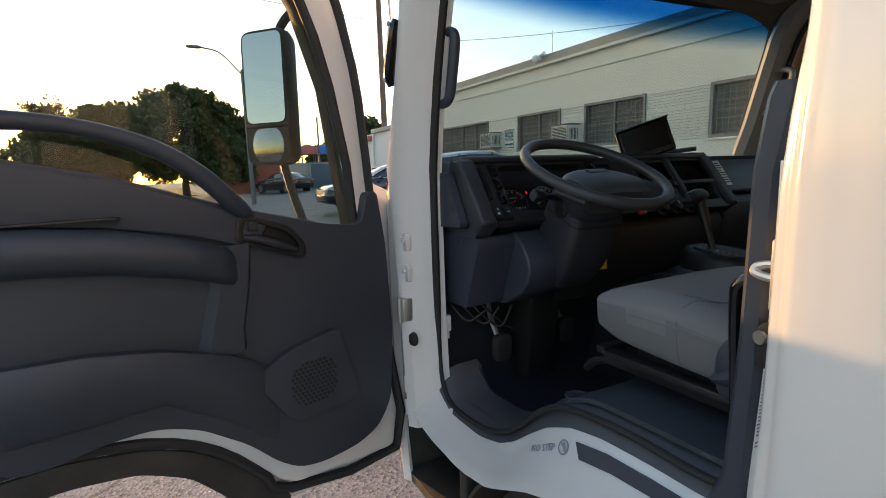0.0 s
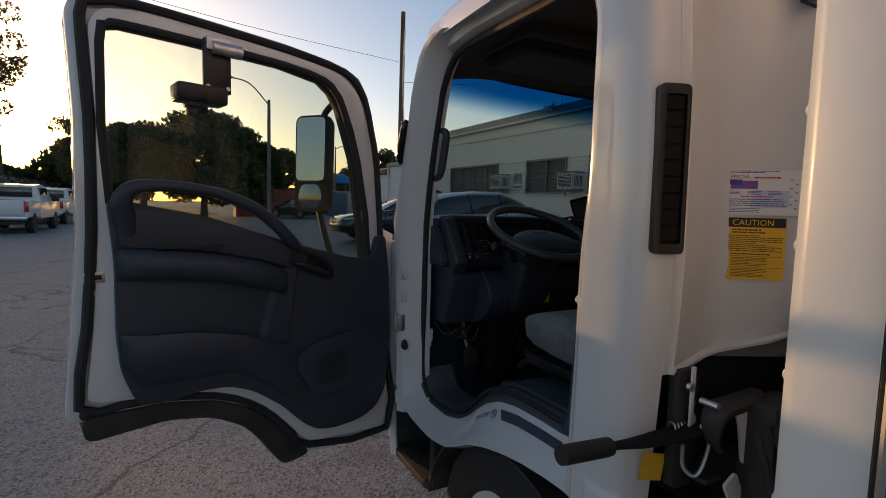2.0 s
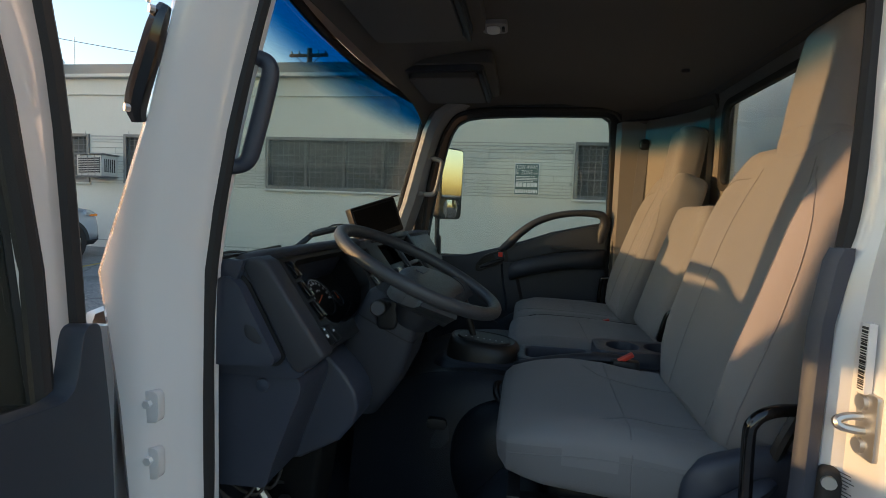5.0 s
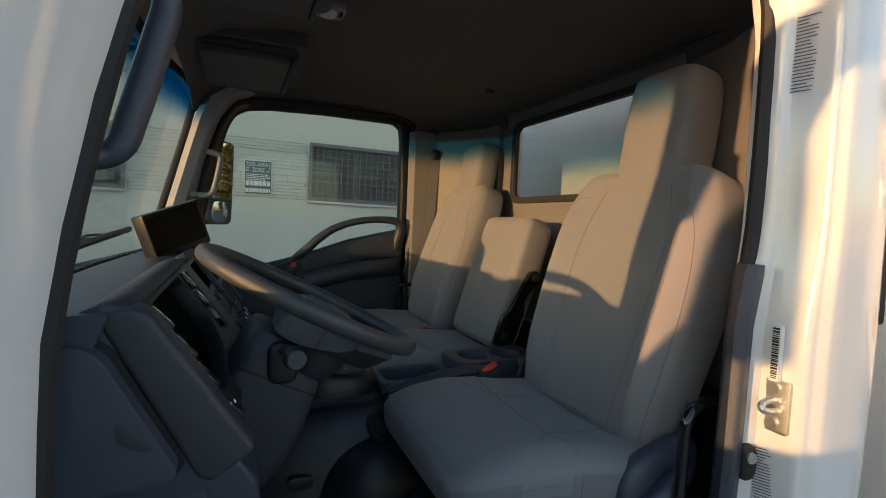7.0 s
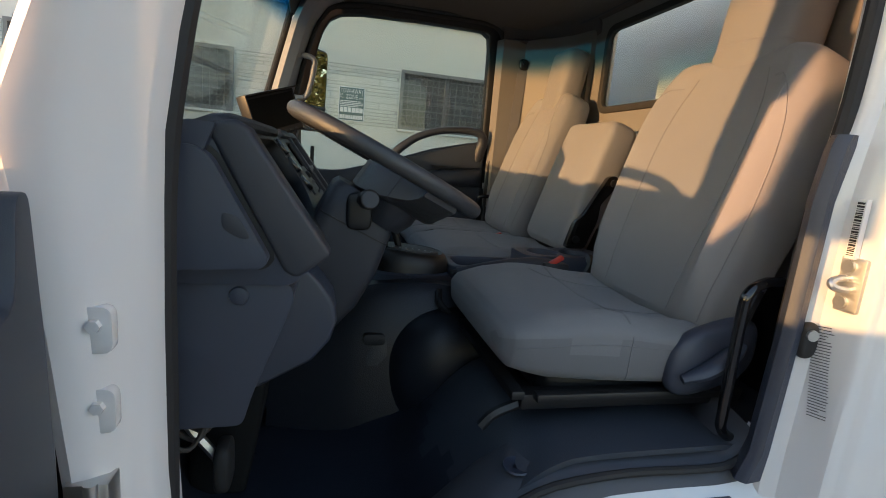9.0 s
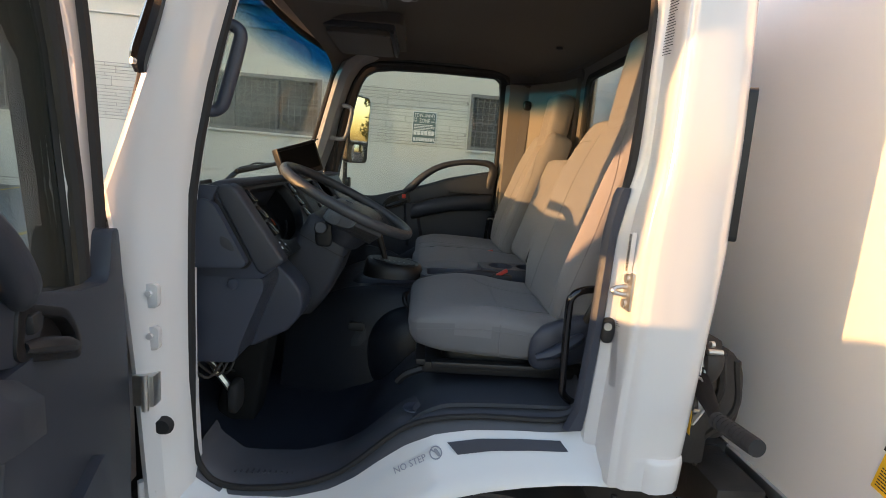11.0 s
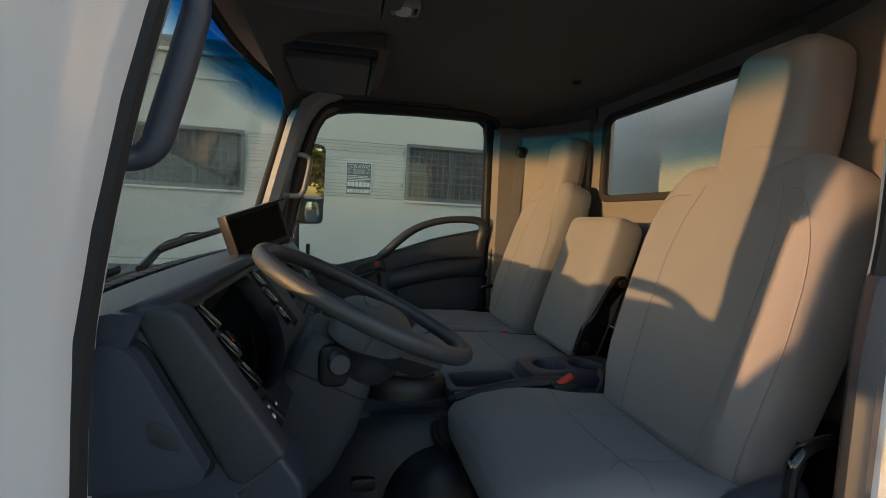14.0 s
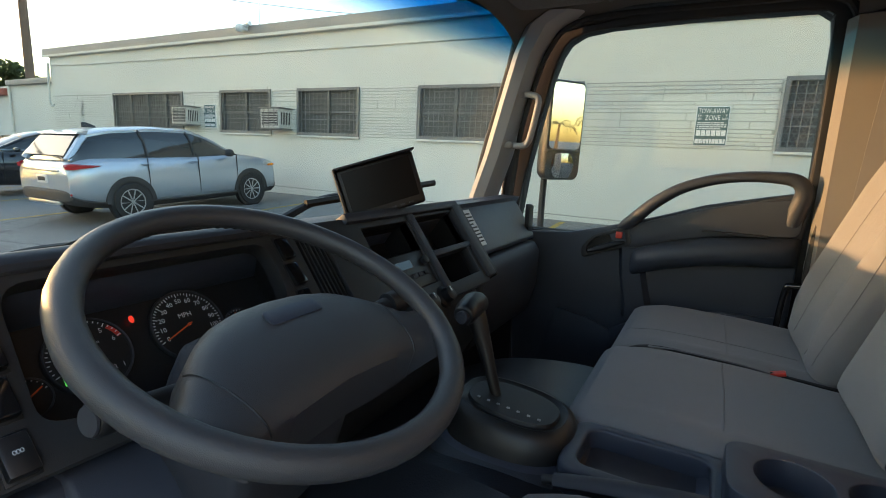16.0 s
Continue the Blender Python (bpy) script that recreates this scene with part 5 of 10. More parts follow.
    # inside release
    hd = P("release_bezel", plate(rounded([(0.500, 0.072), (0.515, 0.006), (0.350, -0.058), (0.345, -0.020), (0.385, 0.030)], 0.018), 0.026, 0.048, "y", [rounded([(0.487, 0.055), (0.496, 0.012), (0.366, -0.040), (0.364, -0.016), (0.393, 0.018)], 0.012)], r=0.004), BLACK, root)
    P("recess", plate(rounded([(0.492, 0.062), (0.504, 0.010), (0.358, -0.05), (0.355, -0.02), (0.388, 0.024)], 0.012), 0.020, 0.031, "y"), BLACK, hd)
    P("lever", tube([(0.490, 0.042, 0.014), (0.455, 0.052, 0.004), (0.415, 0.054, -0.012), (0.372, 0.044, -0.030)], [0.010, 0.015, 0.016, 0.010], 10, flat=0.7), DARK, hd)
    P("lock_button", box(0.460, 0.482, 0.034, 0.052, 0.026, 0.050, 0.003), RED if not full else DARK, hd)
    # loudspeaker
    sp = P("speaker_cover", plate(rounded([(0.505, -0.331), (0.411, -0.283), (0.291, -0.260), (0.270, -0.262), (0.222, -0.455), (0.240, -0.474), (0.410, -0.480)], 0.03), 0.022, 0.046, "y", r=0.012, seg=3), DOORTRIM, root)
    if full:
        dots = []
        for a in range(-8, 9):
            for b in range(-8, 9):
                x, y = (a + 0.5 * (b % 2)) * 0.0118, b * 0.0108
                if x * x + y * y < 0.068 ** 2 * 0.9:
                    dots.append(moved(lathe([(0.0046, 0), (0.0044, 0.0012)], None, 7), Matrix.Translation((0.350 + x, 0.0458, -0.384 + y * 1.0)) @ Euler((radians(-90), 0, 0)).to_matrix().to_4x4()))
        P("speaker_grille", merged(*dots), BLACK, sp, "black perforated speaker grille")
    # latch on the rear edge
    lt = P("door_latch", box(1.005, 1.052, -0.0045, -0.001, -0.016, 0.014, 0.003), STEEL, root, "steel latch")
    P("latch_slot", box(1.012, 1.05, -0.002, 0.001, -0.007, 0.006, 0.001), BLACK, lt)
    for u, z in ((1.04, 0.04), (1.045, -0.035), (1.03, -0.045)):
        P("bolt", rod((u, -0.006, z), (u, 0.000, z), 0.006, 8), STEEL, root)
    P("rubber_stop", lathe([(0.016, 0), (0.016, 0.012), (0.009, 0.016)], Matrix.Translation((1.055, -0.006, -0.385)) @ Euler((radians(-90), 0, 0)).to_matrix().to_4x4(), 12), RUBBER, root)
    # black flare over the wheel
    fl = [(1.065, -0.40), (1.06, -0.475), (0.86, -0.462), (0.735, -0.488), (0.64, -0.545), (0.57, -0.63), (0.505, -0.735), (0.40, -0.72), (0.47, -0.64), (0.54, -0.555), (0.62, -0.485), (0.72, -0.435), (0.86, -0.405)]
    P("wheel_flare", plate(rounded(fl, 0.03, 3), -0.125, -0.012, "y", r=0.006), GRIME, root, "black plastic wheel flare")


door = thing("driver_door", "white truck door standing open with dark grey lining and side glass", "truck door", (-0.92, -0.50, -0.75))
build_door(LEFT_DOOR, door, True)
pdoor = thing("passenger_door", "closed truck door with dark grey lining and side glass", "truck door", (-0.55, 1.86, -0.75))
build_door(RIGHT_DOOR, pdoor, False)

# dash camera hanging from the top of the driver door frame
dc = thing("side_camera", "black and silver camera on a bracket under the door frame", "camera", (-0.77, -0.66, 0.70))


def PD(name, bm, mat, parent, label=""):
    return part(name, moved(bm, LEFT_DOOR), mat, parent, label)


PD("bracket", box(0.690, 0.765, 0.03, 0.05, 0.545, 0.70, 0.004), BLACK, dc)
PD("clamp", merged(rod((0.665, 0.06, 0.672), (0.745, 0.06, 0.672), 0.020, 14), box(0.69, 0.76, 0.03, 0.06, 0.665, 0.705, 0.004)), STEEL, dc, "brushed metal clamp")
PD("camera_body", box(0.715, 0.845, 0.02, 0.10, 0.502, 0.552, 0.006), BLACK, dc)
PD("front_plate", box(0.77, 0.848, 0.03, 0.104, 0.508, 0.548, 0.004), BLACK, dc)
PD("lens_mount", merged(box(0.78, 0.82, 0.04, 0.09, 0.488, 0.504, 0.003), box(0.79, 0.815, 0.05, 0.08, 0.465, 0.49, 0.003)), DARK, dc)
for u in (0.70, 0.755):
    PD("screw", rod((u, 0.050, 0.56), (u, 0.055, 0.56), 0.006, 8), STEEL, dc)


def mirror_unit(name, M, label, arm, w=1.0):
    """A tall two-part mirror: M carries its glass plane, x to its right, y up, z out of the glass."""
    c = M.translation
    e = thing(name, label, "mirror", (c.x, c.y, c.z))
    hw, hh = 0.082 * w, 0.205

    def Q(nm, bm, mat, lab="", parent=None):
        return part(nm, moved(bm, M), mat, parent or e, lab)

    Q("housing", loft([[(x * s, y * s2, z) for x, y in rounded([(-hw, -hh), (hw, -hh), (hw, hh), (-hw, hh)], 0.035, 5)] for s, s2, z in ((0.97, 0.985, 0.006), (1.0, 1.0, 0.0), (1.02, 1.005, -0.03), (0.9, 0.96, -0.06), (0.6, 0.8, -0.075))]), BLACK, "black plastic housing")
    Q("main_glass", plate(rounded([(-hw + 0.010, -0.075), (hw - 0.010, -0.075), (hw - 0.010, hh - 0.010), (-hw + 0.010, hh - 0.010)], 0.025, 5), 0.006, 0.009, "z"), MIRROR, "flat mirror glass")
    lens = bmesh.new()
    grid_v = [[lens.verts.new(((hw - 0.010) * u * (1 - 0.08 * v ** 6), -0.1435 + 0.0515 * v * (1 - 0.08 * u ** 6), 0.011 - 0.5 * ((hw * u) ** 2 + (0.0515 * v) ** 2) / 0.45)) for u in np.linspace(-1, 1, 13)] for v in np.linspace(-1, 1, 9)]
    for a in range(8):
        for b in range(12):
            lens.faces.new((grid_v[a][b], grid_v[a][b + 1], grid_v[a + 1][b + 1], grid_v[a + 1][b]))
    bmesh.ops.solidify(lens, geom=lens.faces[:], thickness=0.004)
    Q("wide_glass", lens, MIRROR, "small bulged mirror glass")
    Q("divider", box(-hw + 0.004, hw - 0.004, -0.090, -0.077, 0.004, 0.012, 0.003), BLACK)
    part("arm", tube(arm, 0.014, 8, res=5), BLACK, e)
    return e


mirror_unit("door_mirror", SWING @ facing((-1.292, -0.368, 0.378), (0.81, -0.585, 0.03)), "tall black truck mirror on an arm at the driver door",
            [tuple(SWING @ Vector(p)) for p in [(-1.10, -0.19, 0.68), (-1.17, -0.195, 0.715), (-1.234, -0.20, 0.716), (-1.30, -0.25, 0.665), (-1.335, -0.32, 0.58), (-1.345, -0.345, 0.38), (-1.33, -0.33, 0.16), (-1.25, -0.25, -0.10), (-1.16, -0.12, -0.22)]])
mirror_unit("door_mirror", facing((-0.892, 2.148, 0.418), (0.812, -0.582, -0.026)), "tall black truck mirror on an arm at the passenger door",
            [(-0.88, 1.88, 0.69), (-0.91, 1.98, 0.70), (-0.94, 2.06, 0.66), (-0.962, 2.13, 0.58), (-0.966, 2.158, 0.40), (-0.962, 2.13, 0.10), (-0.94, 2.05, -0.06), (-0.95, 1.88, -0.12)], 1.12)


SCREEN = material("dark_screen", (0.003, 0.003, 0.0035), 0.30, spec=0.15)
# ---- cab floor and engine cover ----
fl = thing("cab_floor", "dark blue-grey vinyl cab floor with a raised wheel housing", "floor covering", (-0.5, 0.91, -0.6))


def floor_mat():
    rings = []
    for x, z in [(-1.09, -0.30), (-1.06, -0.48), (-1.0, -0.545), (-0.9, -0.558), (-0.75, -0.555), (-0.66, -0.54), (-0.60, -0.50), (-0.54, -0.44), (-0.48, -0.375), (-0.42, -0.335), (-0.34, -0.322), (-0.1, -0.318), (0.12, -0.315), (0.235, -0.31)]:
        ring = []
        for y in np.linspace(0.075, 1.745, 40):
            zz = z
            if x > -0.7:   # the wheel housings slope away towards the middle
                side = min(abs(y - 0.075), abs(1.745 - y))
                k = min(max((side - 0.42) / 0.16, 0), 1)
                zz = z + (-0.5 - z) * k * k * (3 - 2 * k) * (1 if x < -0.05 else 0.6)
            if x < -0.95:
                zz += 0.0
            zz += 0.006 * noise.noise(Vector((x * 7, y * 7, 0)))
            ring.append((x, y, zz))
        rings.append(ring)
    dense = []
    cols = [smooth_path([r[j] for r in rings], 4) for j in range(len(rings[0]))]
    for i in range(len(cols[0])):
        dense.append([tuple(c[i]) for c in cols])
    return shell(dense, -0.01)


# Paler floor slot over the wheel housing: door light put into the vinyl's colour.
LIT_VINYL = material("lit_vinyl", (0.058, 0.066, 0.082), 0.40, mottle=0.5, mottle_size=6, grain=0.2, grain_size=500, tint=(0.040, 0.046, 0.058), bump=0.35, bump_size=350)
fm_bm = floor_mat()
for f in fm_bm.faces:
    c = f.calc_center_median()
    if c.x > -0.56 + 0.02 * math.sin(30 * c.y) and min(c.y - 0.075, 1.745 - c.y) < 0.46:
        f.material_index = 1
fm = part("floor_mat", fm_bm, FLOOR_VINYL, fl)
fm.data.materials.append(LIT_VINYL)
part("firewall", plate([(0.05, -0.6), (1.77, -0.6), (1.77, 0.08), (0.05, 0.08)], -1.11, -1.09, "x"), BLACK, fl, "black bulkhead behind the dash")
TREAD = material("tread_plastic", (0.072, 0.076, 0.090), 0.5, mottle=0.3, mottle_size=5, tint=(0.055, 0.058, 0.068), bump=0.3, bump_size=1200)
# grey tread along the door
tread = []
for i in np.linspace(0.6, len(SILL) - 1.4, 40):
    p = sill_point(i, 0.0)
    p2 = sill_point(i, 0.06)
    ins = Vector((0.0, 0.105, 0.006))
    p3 = sill_point(i, 0.20)
    tread.append([tuple(p3 + Vector((0, -0.001, 0.001))), tuple(p2 + Vector((0, -0.004, 0.007))), tuple(p + Vector((0, 0, 0.010))), tuple(p + ins * 0.3 + Vector((0, 0, 0.016))), tuple(p + ins + Vector((0.012 if i > 4 else 0, 0, 0.014))), tuple(p + ins + Vector((0, 0.02, -0.012))), tuple(p + Vector((0, 0.02, -0.02)))])
tp = part("door_tread", loft(tread), TREAD, fl, "grey plastic entry tread")
for k in range(9):
    y = 0.088 + k * 0.0075
    part("ridge", tube([(x, y, lerp_table([(-0.44, -0.352), (-0.36, -0.333), (-0.25, -0.329), (-0.13, -0.331)], x)) for x in np.linspace(-0.40 - 0.004 * k, -0.15, 8)], 0.0022, 5, res=1), TRIM, tp)
for x, y, z in ((-0.150, 0.098, -0.323), (-0.47, 0.115, -0.362)):
    part("plug", lathe([(0.026, 0), (0.024, 0.003), (0.018, 0.001), (0.006, 0.0)], pose(x, y, z), 16), DASH, tp)
for x in (-0.93, -0.67):
    part("screw", lathe([(0.009, 0), (0.006, 0.003)], pose(x, 0.11, -0.540), 10), TRIM, tp)
for k in range(14):
    part("ridge", box(-0.90 + k * 0.014, -0.894 + k * 0.014, 0.09, 0.14, -0.543, -0.538, 0.001, 1), TRIM, tp)

eng = thing("engine_cover", "dark blue-grey vinyl engine cover between the seats", "engine cover", (-0.4, 0.9, -0.5))


def tunnel():
    rings = []
    for x, w0, w1, zt, zb in [(-0.93, 0.66, 1.16, -0.30, -0.56), (-0.80, 0.63, 1.17, -0.24, -0.56), (-0.70, 0.61, 1.18, -0.20, -0.55), (-0.55, 0.595, 1.2, -0.185, -0.53), (-0.42, 0.59, 1.22, -0.20, -0.48), (-0.2, 0.60, 1.22, -0.24, -0.42), (0.22, 0.60, 1.22, -0.25, -0.40)]:
        rings.append([(x, w0 - 0.05, zb), (x, w0 - 0.01, (zt + zb) / 2), (x, w0 + 0.01, zt - 0.03), (x, w0 + 0.04, zt), (x, (w0 + w1) / 2, zt + 0.006), (x, w1 - 0.04, zt), (x, w1 - 0.01, zt - 0.03), (x, w1 + 0.01, (zt + zb) / 2), (x, w1 + 0.04, zb)])
    cols = [smooth_path([r[j] for r in rings], 4) for j in range(9)]
    return loft([[tuple(c[i]) for c in cols] for i in range(len(cols[0]))])


part("cover", tunnel(), MAT, eng)
part("bulge", pillow((-0.46, 0.635, -0.42), (0.18, 0.125, 0.185), 2.6, 14, lambda q: (q.x + 0.10 * q.z * q.z * (q.x < 0), q.y + 0.03 * math.sin(5 * q.x), q.z)), MAT, eng, "dark glossy vinyl hump")
ped = part("pedestal", loft([[tuple(p) for p in smooth_path([(cx + rx * math.copysign(abs(math.cos(a)) ** 0.75, math.cos(a)), 0.785 + ry * math.copysign(abs(math.sin(a)) ** 0.75, math.sin(a)), z) for a in np.linspace(0, 2 * math.pi, 25)[:-1]], 2, True)]
                    for z, cx, rx, ry in ((-0.180, -0.565, 0.125, 0.105), (-0.192, -0.567, 0.142, 0.122), (-0.210, -0.570, 0.148, 0.136), (-0.26, -0.590, 0.150, 0.165), (-0.33, -0.615, 0.150, 0.188), (-0.42, -0.640, 0.150, 0.200), (-0.50, -0.660, 0.152, 0.208), (-0.545, -0.67, 0.165, 0.222))], cap=False), FLOOR_VINYL, eng, "dark blue-grey pedestal of the gear lever")
part("side_slot", plate(rounded([(-0.700, -0.338), (-0.645, -0.338), (-0.645, -0.310), (-0.700, -0.310)], 0.012), 0.588, 0.62, "y", r=0.003), DARK, ped)
# gear selector
gs = thing("gear_selector", "black automatic gear selector on a grey base", "gear lever", (-0.56, 0.78, -0.18))
def oval(rx, ry, z, slope=0.0):
    """A ring of a rounded oval about the gear lever."""
    pts = []
    for a in np.linspace(0, 2 * math.pi, 33)[:-1]:
        u, v = math.copysign(abs(math.cos(a)) ** 0.78, math.cos(a)), math.copysign(abs(math.sin(a)) ** 0.78, math.sin(a))
        pts.append((-0.565 + rx * u, 0.785 + ry * v, z - slope * rx * u))
    return pts


part("base", loft([oval(0.140, 0.120, -0.200), oval(0.138, 0.118, -0.192), oval(0.132, 0.112, -0.186), oval(0.118, 0.098, -0.176)]), DASH, gs)
part("collar", loft([oval(0.114, 0.094, -0.185), oval(0.112, 0.092, -0.160), oval(0.106, 0.086, -0.136, 0.10), oval(0.100, 0.078, -0.126, 0.10), oval(0.092, 0.070, -0.123, 0.10), oval(0.084, 0.060, -0.128, 0.10)]), BLACK, gs, "black collar")
part("gate_plate", loft([oval(0.080, 0.056, -0.128, 0.10), oval(0.078, 0.054, -0.122, 0.10), oval(0.070, 0.046, -0.121, 0.10)]), DARK, gs)
for k in range(7):
    x = -0.620 + k * 0.018
    part("scale_mark", box(x, x + 0.005, 0.752, 0.756, -0.1245 - 0.10 * (x + 0.565), -0.1195 - 0.10 * (x + 0.565)), GREYTRIM, gs, "pale mark")
part("lever", tube([(-0.598, 0.786, -0.124), (-0.612, 0.787, -0.08), (-0.630, 0.789, -0.03), (-0.648, 0.792, 0.012), (-0.654, 0.793, 0.028)], [0.0095, 0.011, 0.0145, 0.019, 0.018], 14), BLACK, gs)
gk = part("knob", tube([(-0.656, 0.826, 0.026), (-0.656, 0.818, 0.030), (-0.655, 0.795, 0.033), (-0.651, 0.765, 0.032), (-0.647, 0.742, 0.029), (-0.646, 0.736, 0.028)], [0.010, 0.019, 0.0225, 0.0215, 0.019, 0.014], 14), BLACK, gs)
part("button", tube([(-0.647, 0.742, 0.029), (-0.646, 0.730, 0.027), (-0.646, 0.727, 0.027)], [0.0115, 0.0115, 0.008], 12), TRIM, gk, "grey shift button")
# black foot space under the dash
pb = thing("pedal_box", "black pedals and steering joint below the dash", "pedals", (-1.0, 0.4, -0.56))
part("joint_cover", loft([[(x * s + cx, y * s + 0.40, z) for x, y in rounded([(-0.11, -0.11), (0.11, -0.11), (0.11, 0.11), (-0.11, 0.11)], 0.03, 4)] for s, cx, z in ((0.5, -0.99, -0.545), (0.55, -0.97, -0.40), (0.6, -0.95, -0.2))]), MATTE, pb)
for y, x in ((0.27, -0.96), (0.56, -0.98)):
    p_ = part("pedal", pillow((x, y, -0.43), (0.015, 0.035, 0.045), 4, 4), RUBBER, pb)
    part("pedal_arm", tube([(x - 0.01, y, -0.42), (x - 0.07, y, -0.32), (x - 0.05, y, -0.2)], 0.009, 6), STEEL, pb)
part("wiring_plug", merged(box(-1.005, -0.985, 0.085, 0.10, -0.35, -0.30, 0.003), box(-1.0, -0.99, 0.088, 0.096, -0.375, -0.35, 0.002)), PAPER, pb, "white wiring plug")
for i in range(4):
    part("wire", tube([(-1.03, 0.12 + 0.03 * i, -0.27), (-0.99, 0.16 + 0.06 * i, -0.33 - 0.02 * i), (-0.97, 0.22 + 0.05 * i, -0.30)], 0.004, 6), GRIME, pb, "loose black wire")

# ---- dashboard ----
dash = thing("dashboard", "blue-grey plastic dashboard with black cluster and vents", "dashboard", (-1.0, 0.9, -0.25))
FACE_O = Vector((-0.925, 0.0, 0.156))
FACE_D = Vector((0.589, 0.0, -0.808))
FACE_N = Vector((0.808, 0.0, 0.589))
# x of the face frame is y of the cab, its y runs up the slope, its z out of it
FACE = Matrix(((0, -FACE_D.x, FACE_N.x, FACE_O.x), (1, -FACE_D.y, FACE_N.y, 0), (0, -FACE_D.z, FACE_N.z, FACE_O.z), (0, 0, 0, 1)))


def dash_prism(y0, y1, prof, r=0.012):
    return plate(prof, y0, y1, "y", r=r, seg=3)


TOP = [(-1.16, 0.075), (-1.10, 0.115), (-1.03, 0.143), (-0.965, 0.160), (-0.935, 0.158)]
part("top_pad", loft([[(x - 0.06 * (1 - ((y - 0.91) / 0.86) ** 2) * (1 if x < -1.0 else 0), y, z) for x, z in TOP] + [(-0.95, y, 0.12), (-1.0, y, 0.05), (-1.16, y, 0.03)] for y in np.linspace(0.085, 1.765, 20)]), DASH, dash, sharp=50)
for y in np.arange(0.25, 1.6, 0.062):
    part("demister_slot", box(-1.115 - 0.055 * (1 - ((y - 0.91) / 0.86) ** 2), -1.09 - 0.055 * (1 - ((y - 0.91) / 0.86) ** 2), y, y + 0.05, 0.115, 0.128, 0.002), DARK, dash)
# side of the driver end with its lid
SIDE = [(-1.135, 0.080), (-1.04, 0.136), (-0.965, 0.157), (-0.930, 0.152), (-0.800, -0.012), (-0.842, -0.050), (-1.10, -0.050)]
part("end_panel", dash_prism(0.100, 0.150, rounded(SIDE, 0.012), 0.010), DASH, dash)
part("end_band", plate([(-0.952, 0.158), (-0.915, 0.165), (-0.898, 0.156), (-0.788, -0.006), (-0.836, -0.040), (-0.852, -0.030)], 0.094, 0.143, "y", r=0.012, seg=3), TRIM, dash, "dark hood end of the instrument cluster")
part("lid_gap", plate(rounded([(-1.001, 0.106), (-0.972, 0.141), (-0.936, 0.128), (-0.861, -0.010), (-0.874, -0.028), (-1.000, -0.032)], [0.02, 0.03, 0.03, 0.02, 0.012, 0.02], 5), 0.0965, 0.104, "y"), BLACK, dash)
lid = part("fuse_lid", plate(rounded([(-0.995, 0.101), (-0.970, 0.134), (-0.941, 0.122), (-0.868, -0.010), (-0.878, -0.022), (-0.995, -0.026)], [0.02, 0.03, 0.03, 0.02, 0.012, 0.02], 5), 0.072, 0.106, "y", r=0.015, seg=4), DASH, dash)
part("lid_grip", plate(rounded([(-0.925, 0.052), (-0.905, 0.045), (-0.890, 0.018), (-0.905, 0.018), (-0.925, 0.03)], 0.008), 0.0705, 0.074, "y", r=0.002), TRIM, lid)
sv = part("side_vent", plate(rounded([(-1.047, 0.035), (-1.006, 0.035), (-1.006, 0.104), (-1.047, 0.088)], 0.008), 0.088, 0.110, "y", [rounded([(-1.042, 0.040), (-1.009, 0.040), (-1.009, 0.096), (-1.042, 0.083)], 0.006)], r=0.002), DASH, dash)
for k in range(5):
    part("slat", box(-1.044, -1.006, 0.092, 0.108, 0.046 + k * 0.0105, 0.050 + k * 0.0105, 0.001, 1), DARK, sv)
part("vent_back", box(-1.048, -1.002, 0.109, 0.114, 0.036, 0.098), BLACK, sv)
# lower cover under the driver side
def knee(y0, y1):
    prof = [(-1.10, -0.045), (-0.842, -0.045), (-0.806, -0.080), (-0.782, -0.115), (-0.775, -0.150), (-0.785, -0.185), (-0.815, -0.222), (-0.90, -0.268), (-0.99, -0.275), (-1.09, -0.268)]
    return plate(prof, y0, y1, "y", r=0.014, seg=3)


part("knee_panel", knee(0.235, 0.43), DASH, dash)
part("lower_side", plate(rounded([(-1.10, -0.050), (-0.842, -0.050), (-0.838, -0.075), (-0.892, -0.215), (-0.905, -0.262), (-1.09, -0.268)], 0.012), 0.108, 0.24, "y", r=0.012, seg=3), DASH, dash)
part("plug", lathe([(0.0135, 0), (0.012, 0.004), (0.005, 0.006)], facing((-0.910, 0.108, -0.068), (0, -1, 0)), 16), DASH, dash)
part("lower_mid", plate([(-1.10, -0.04), (-0.85, -0.04), (-0.83, -0.08), (-0.84, -0.2), (-0.9, -0.30), (-1.10, -0.32)], 0.43, 1.22, "y", r=0.014), DARK, dash)
# face with openings for cluster, vents, radio and trays
def FP(name, bm, mat, parent, label=""):
    return part(name, moved(bm, FACE), mat, parent, label)


def fbox(y0, y1, s0, s1, h0, h1, r=0.0):
    """A block on the face: s runs down the slope."""
    return box(y0, y1, -s1, -s0, h0, h1, r)


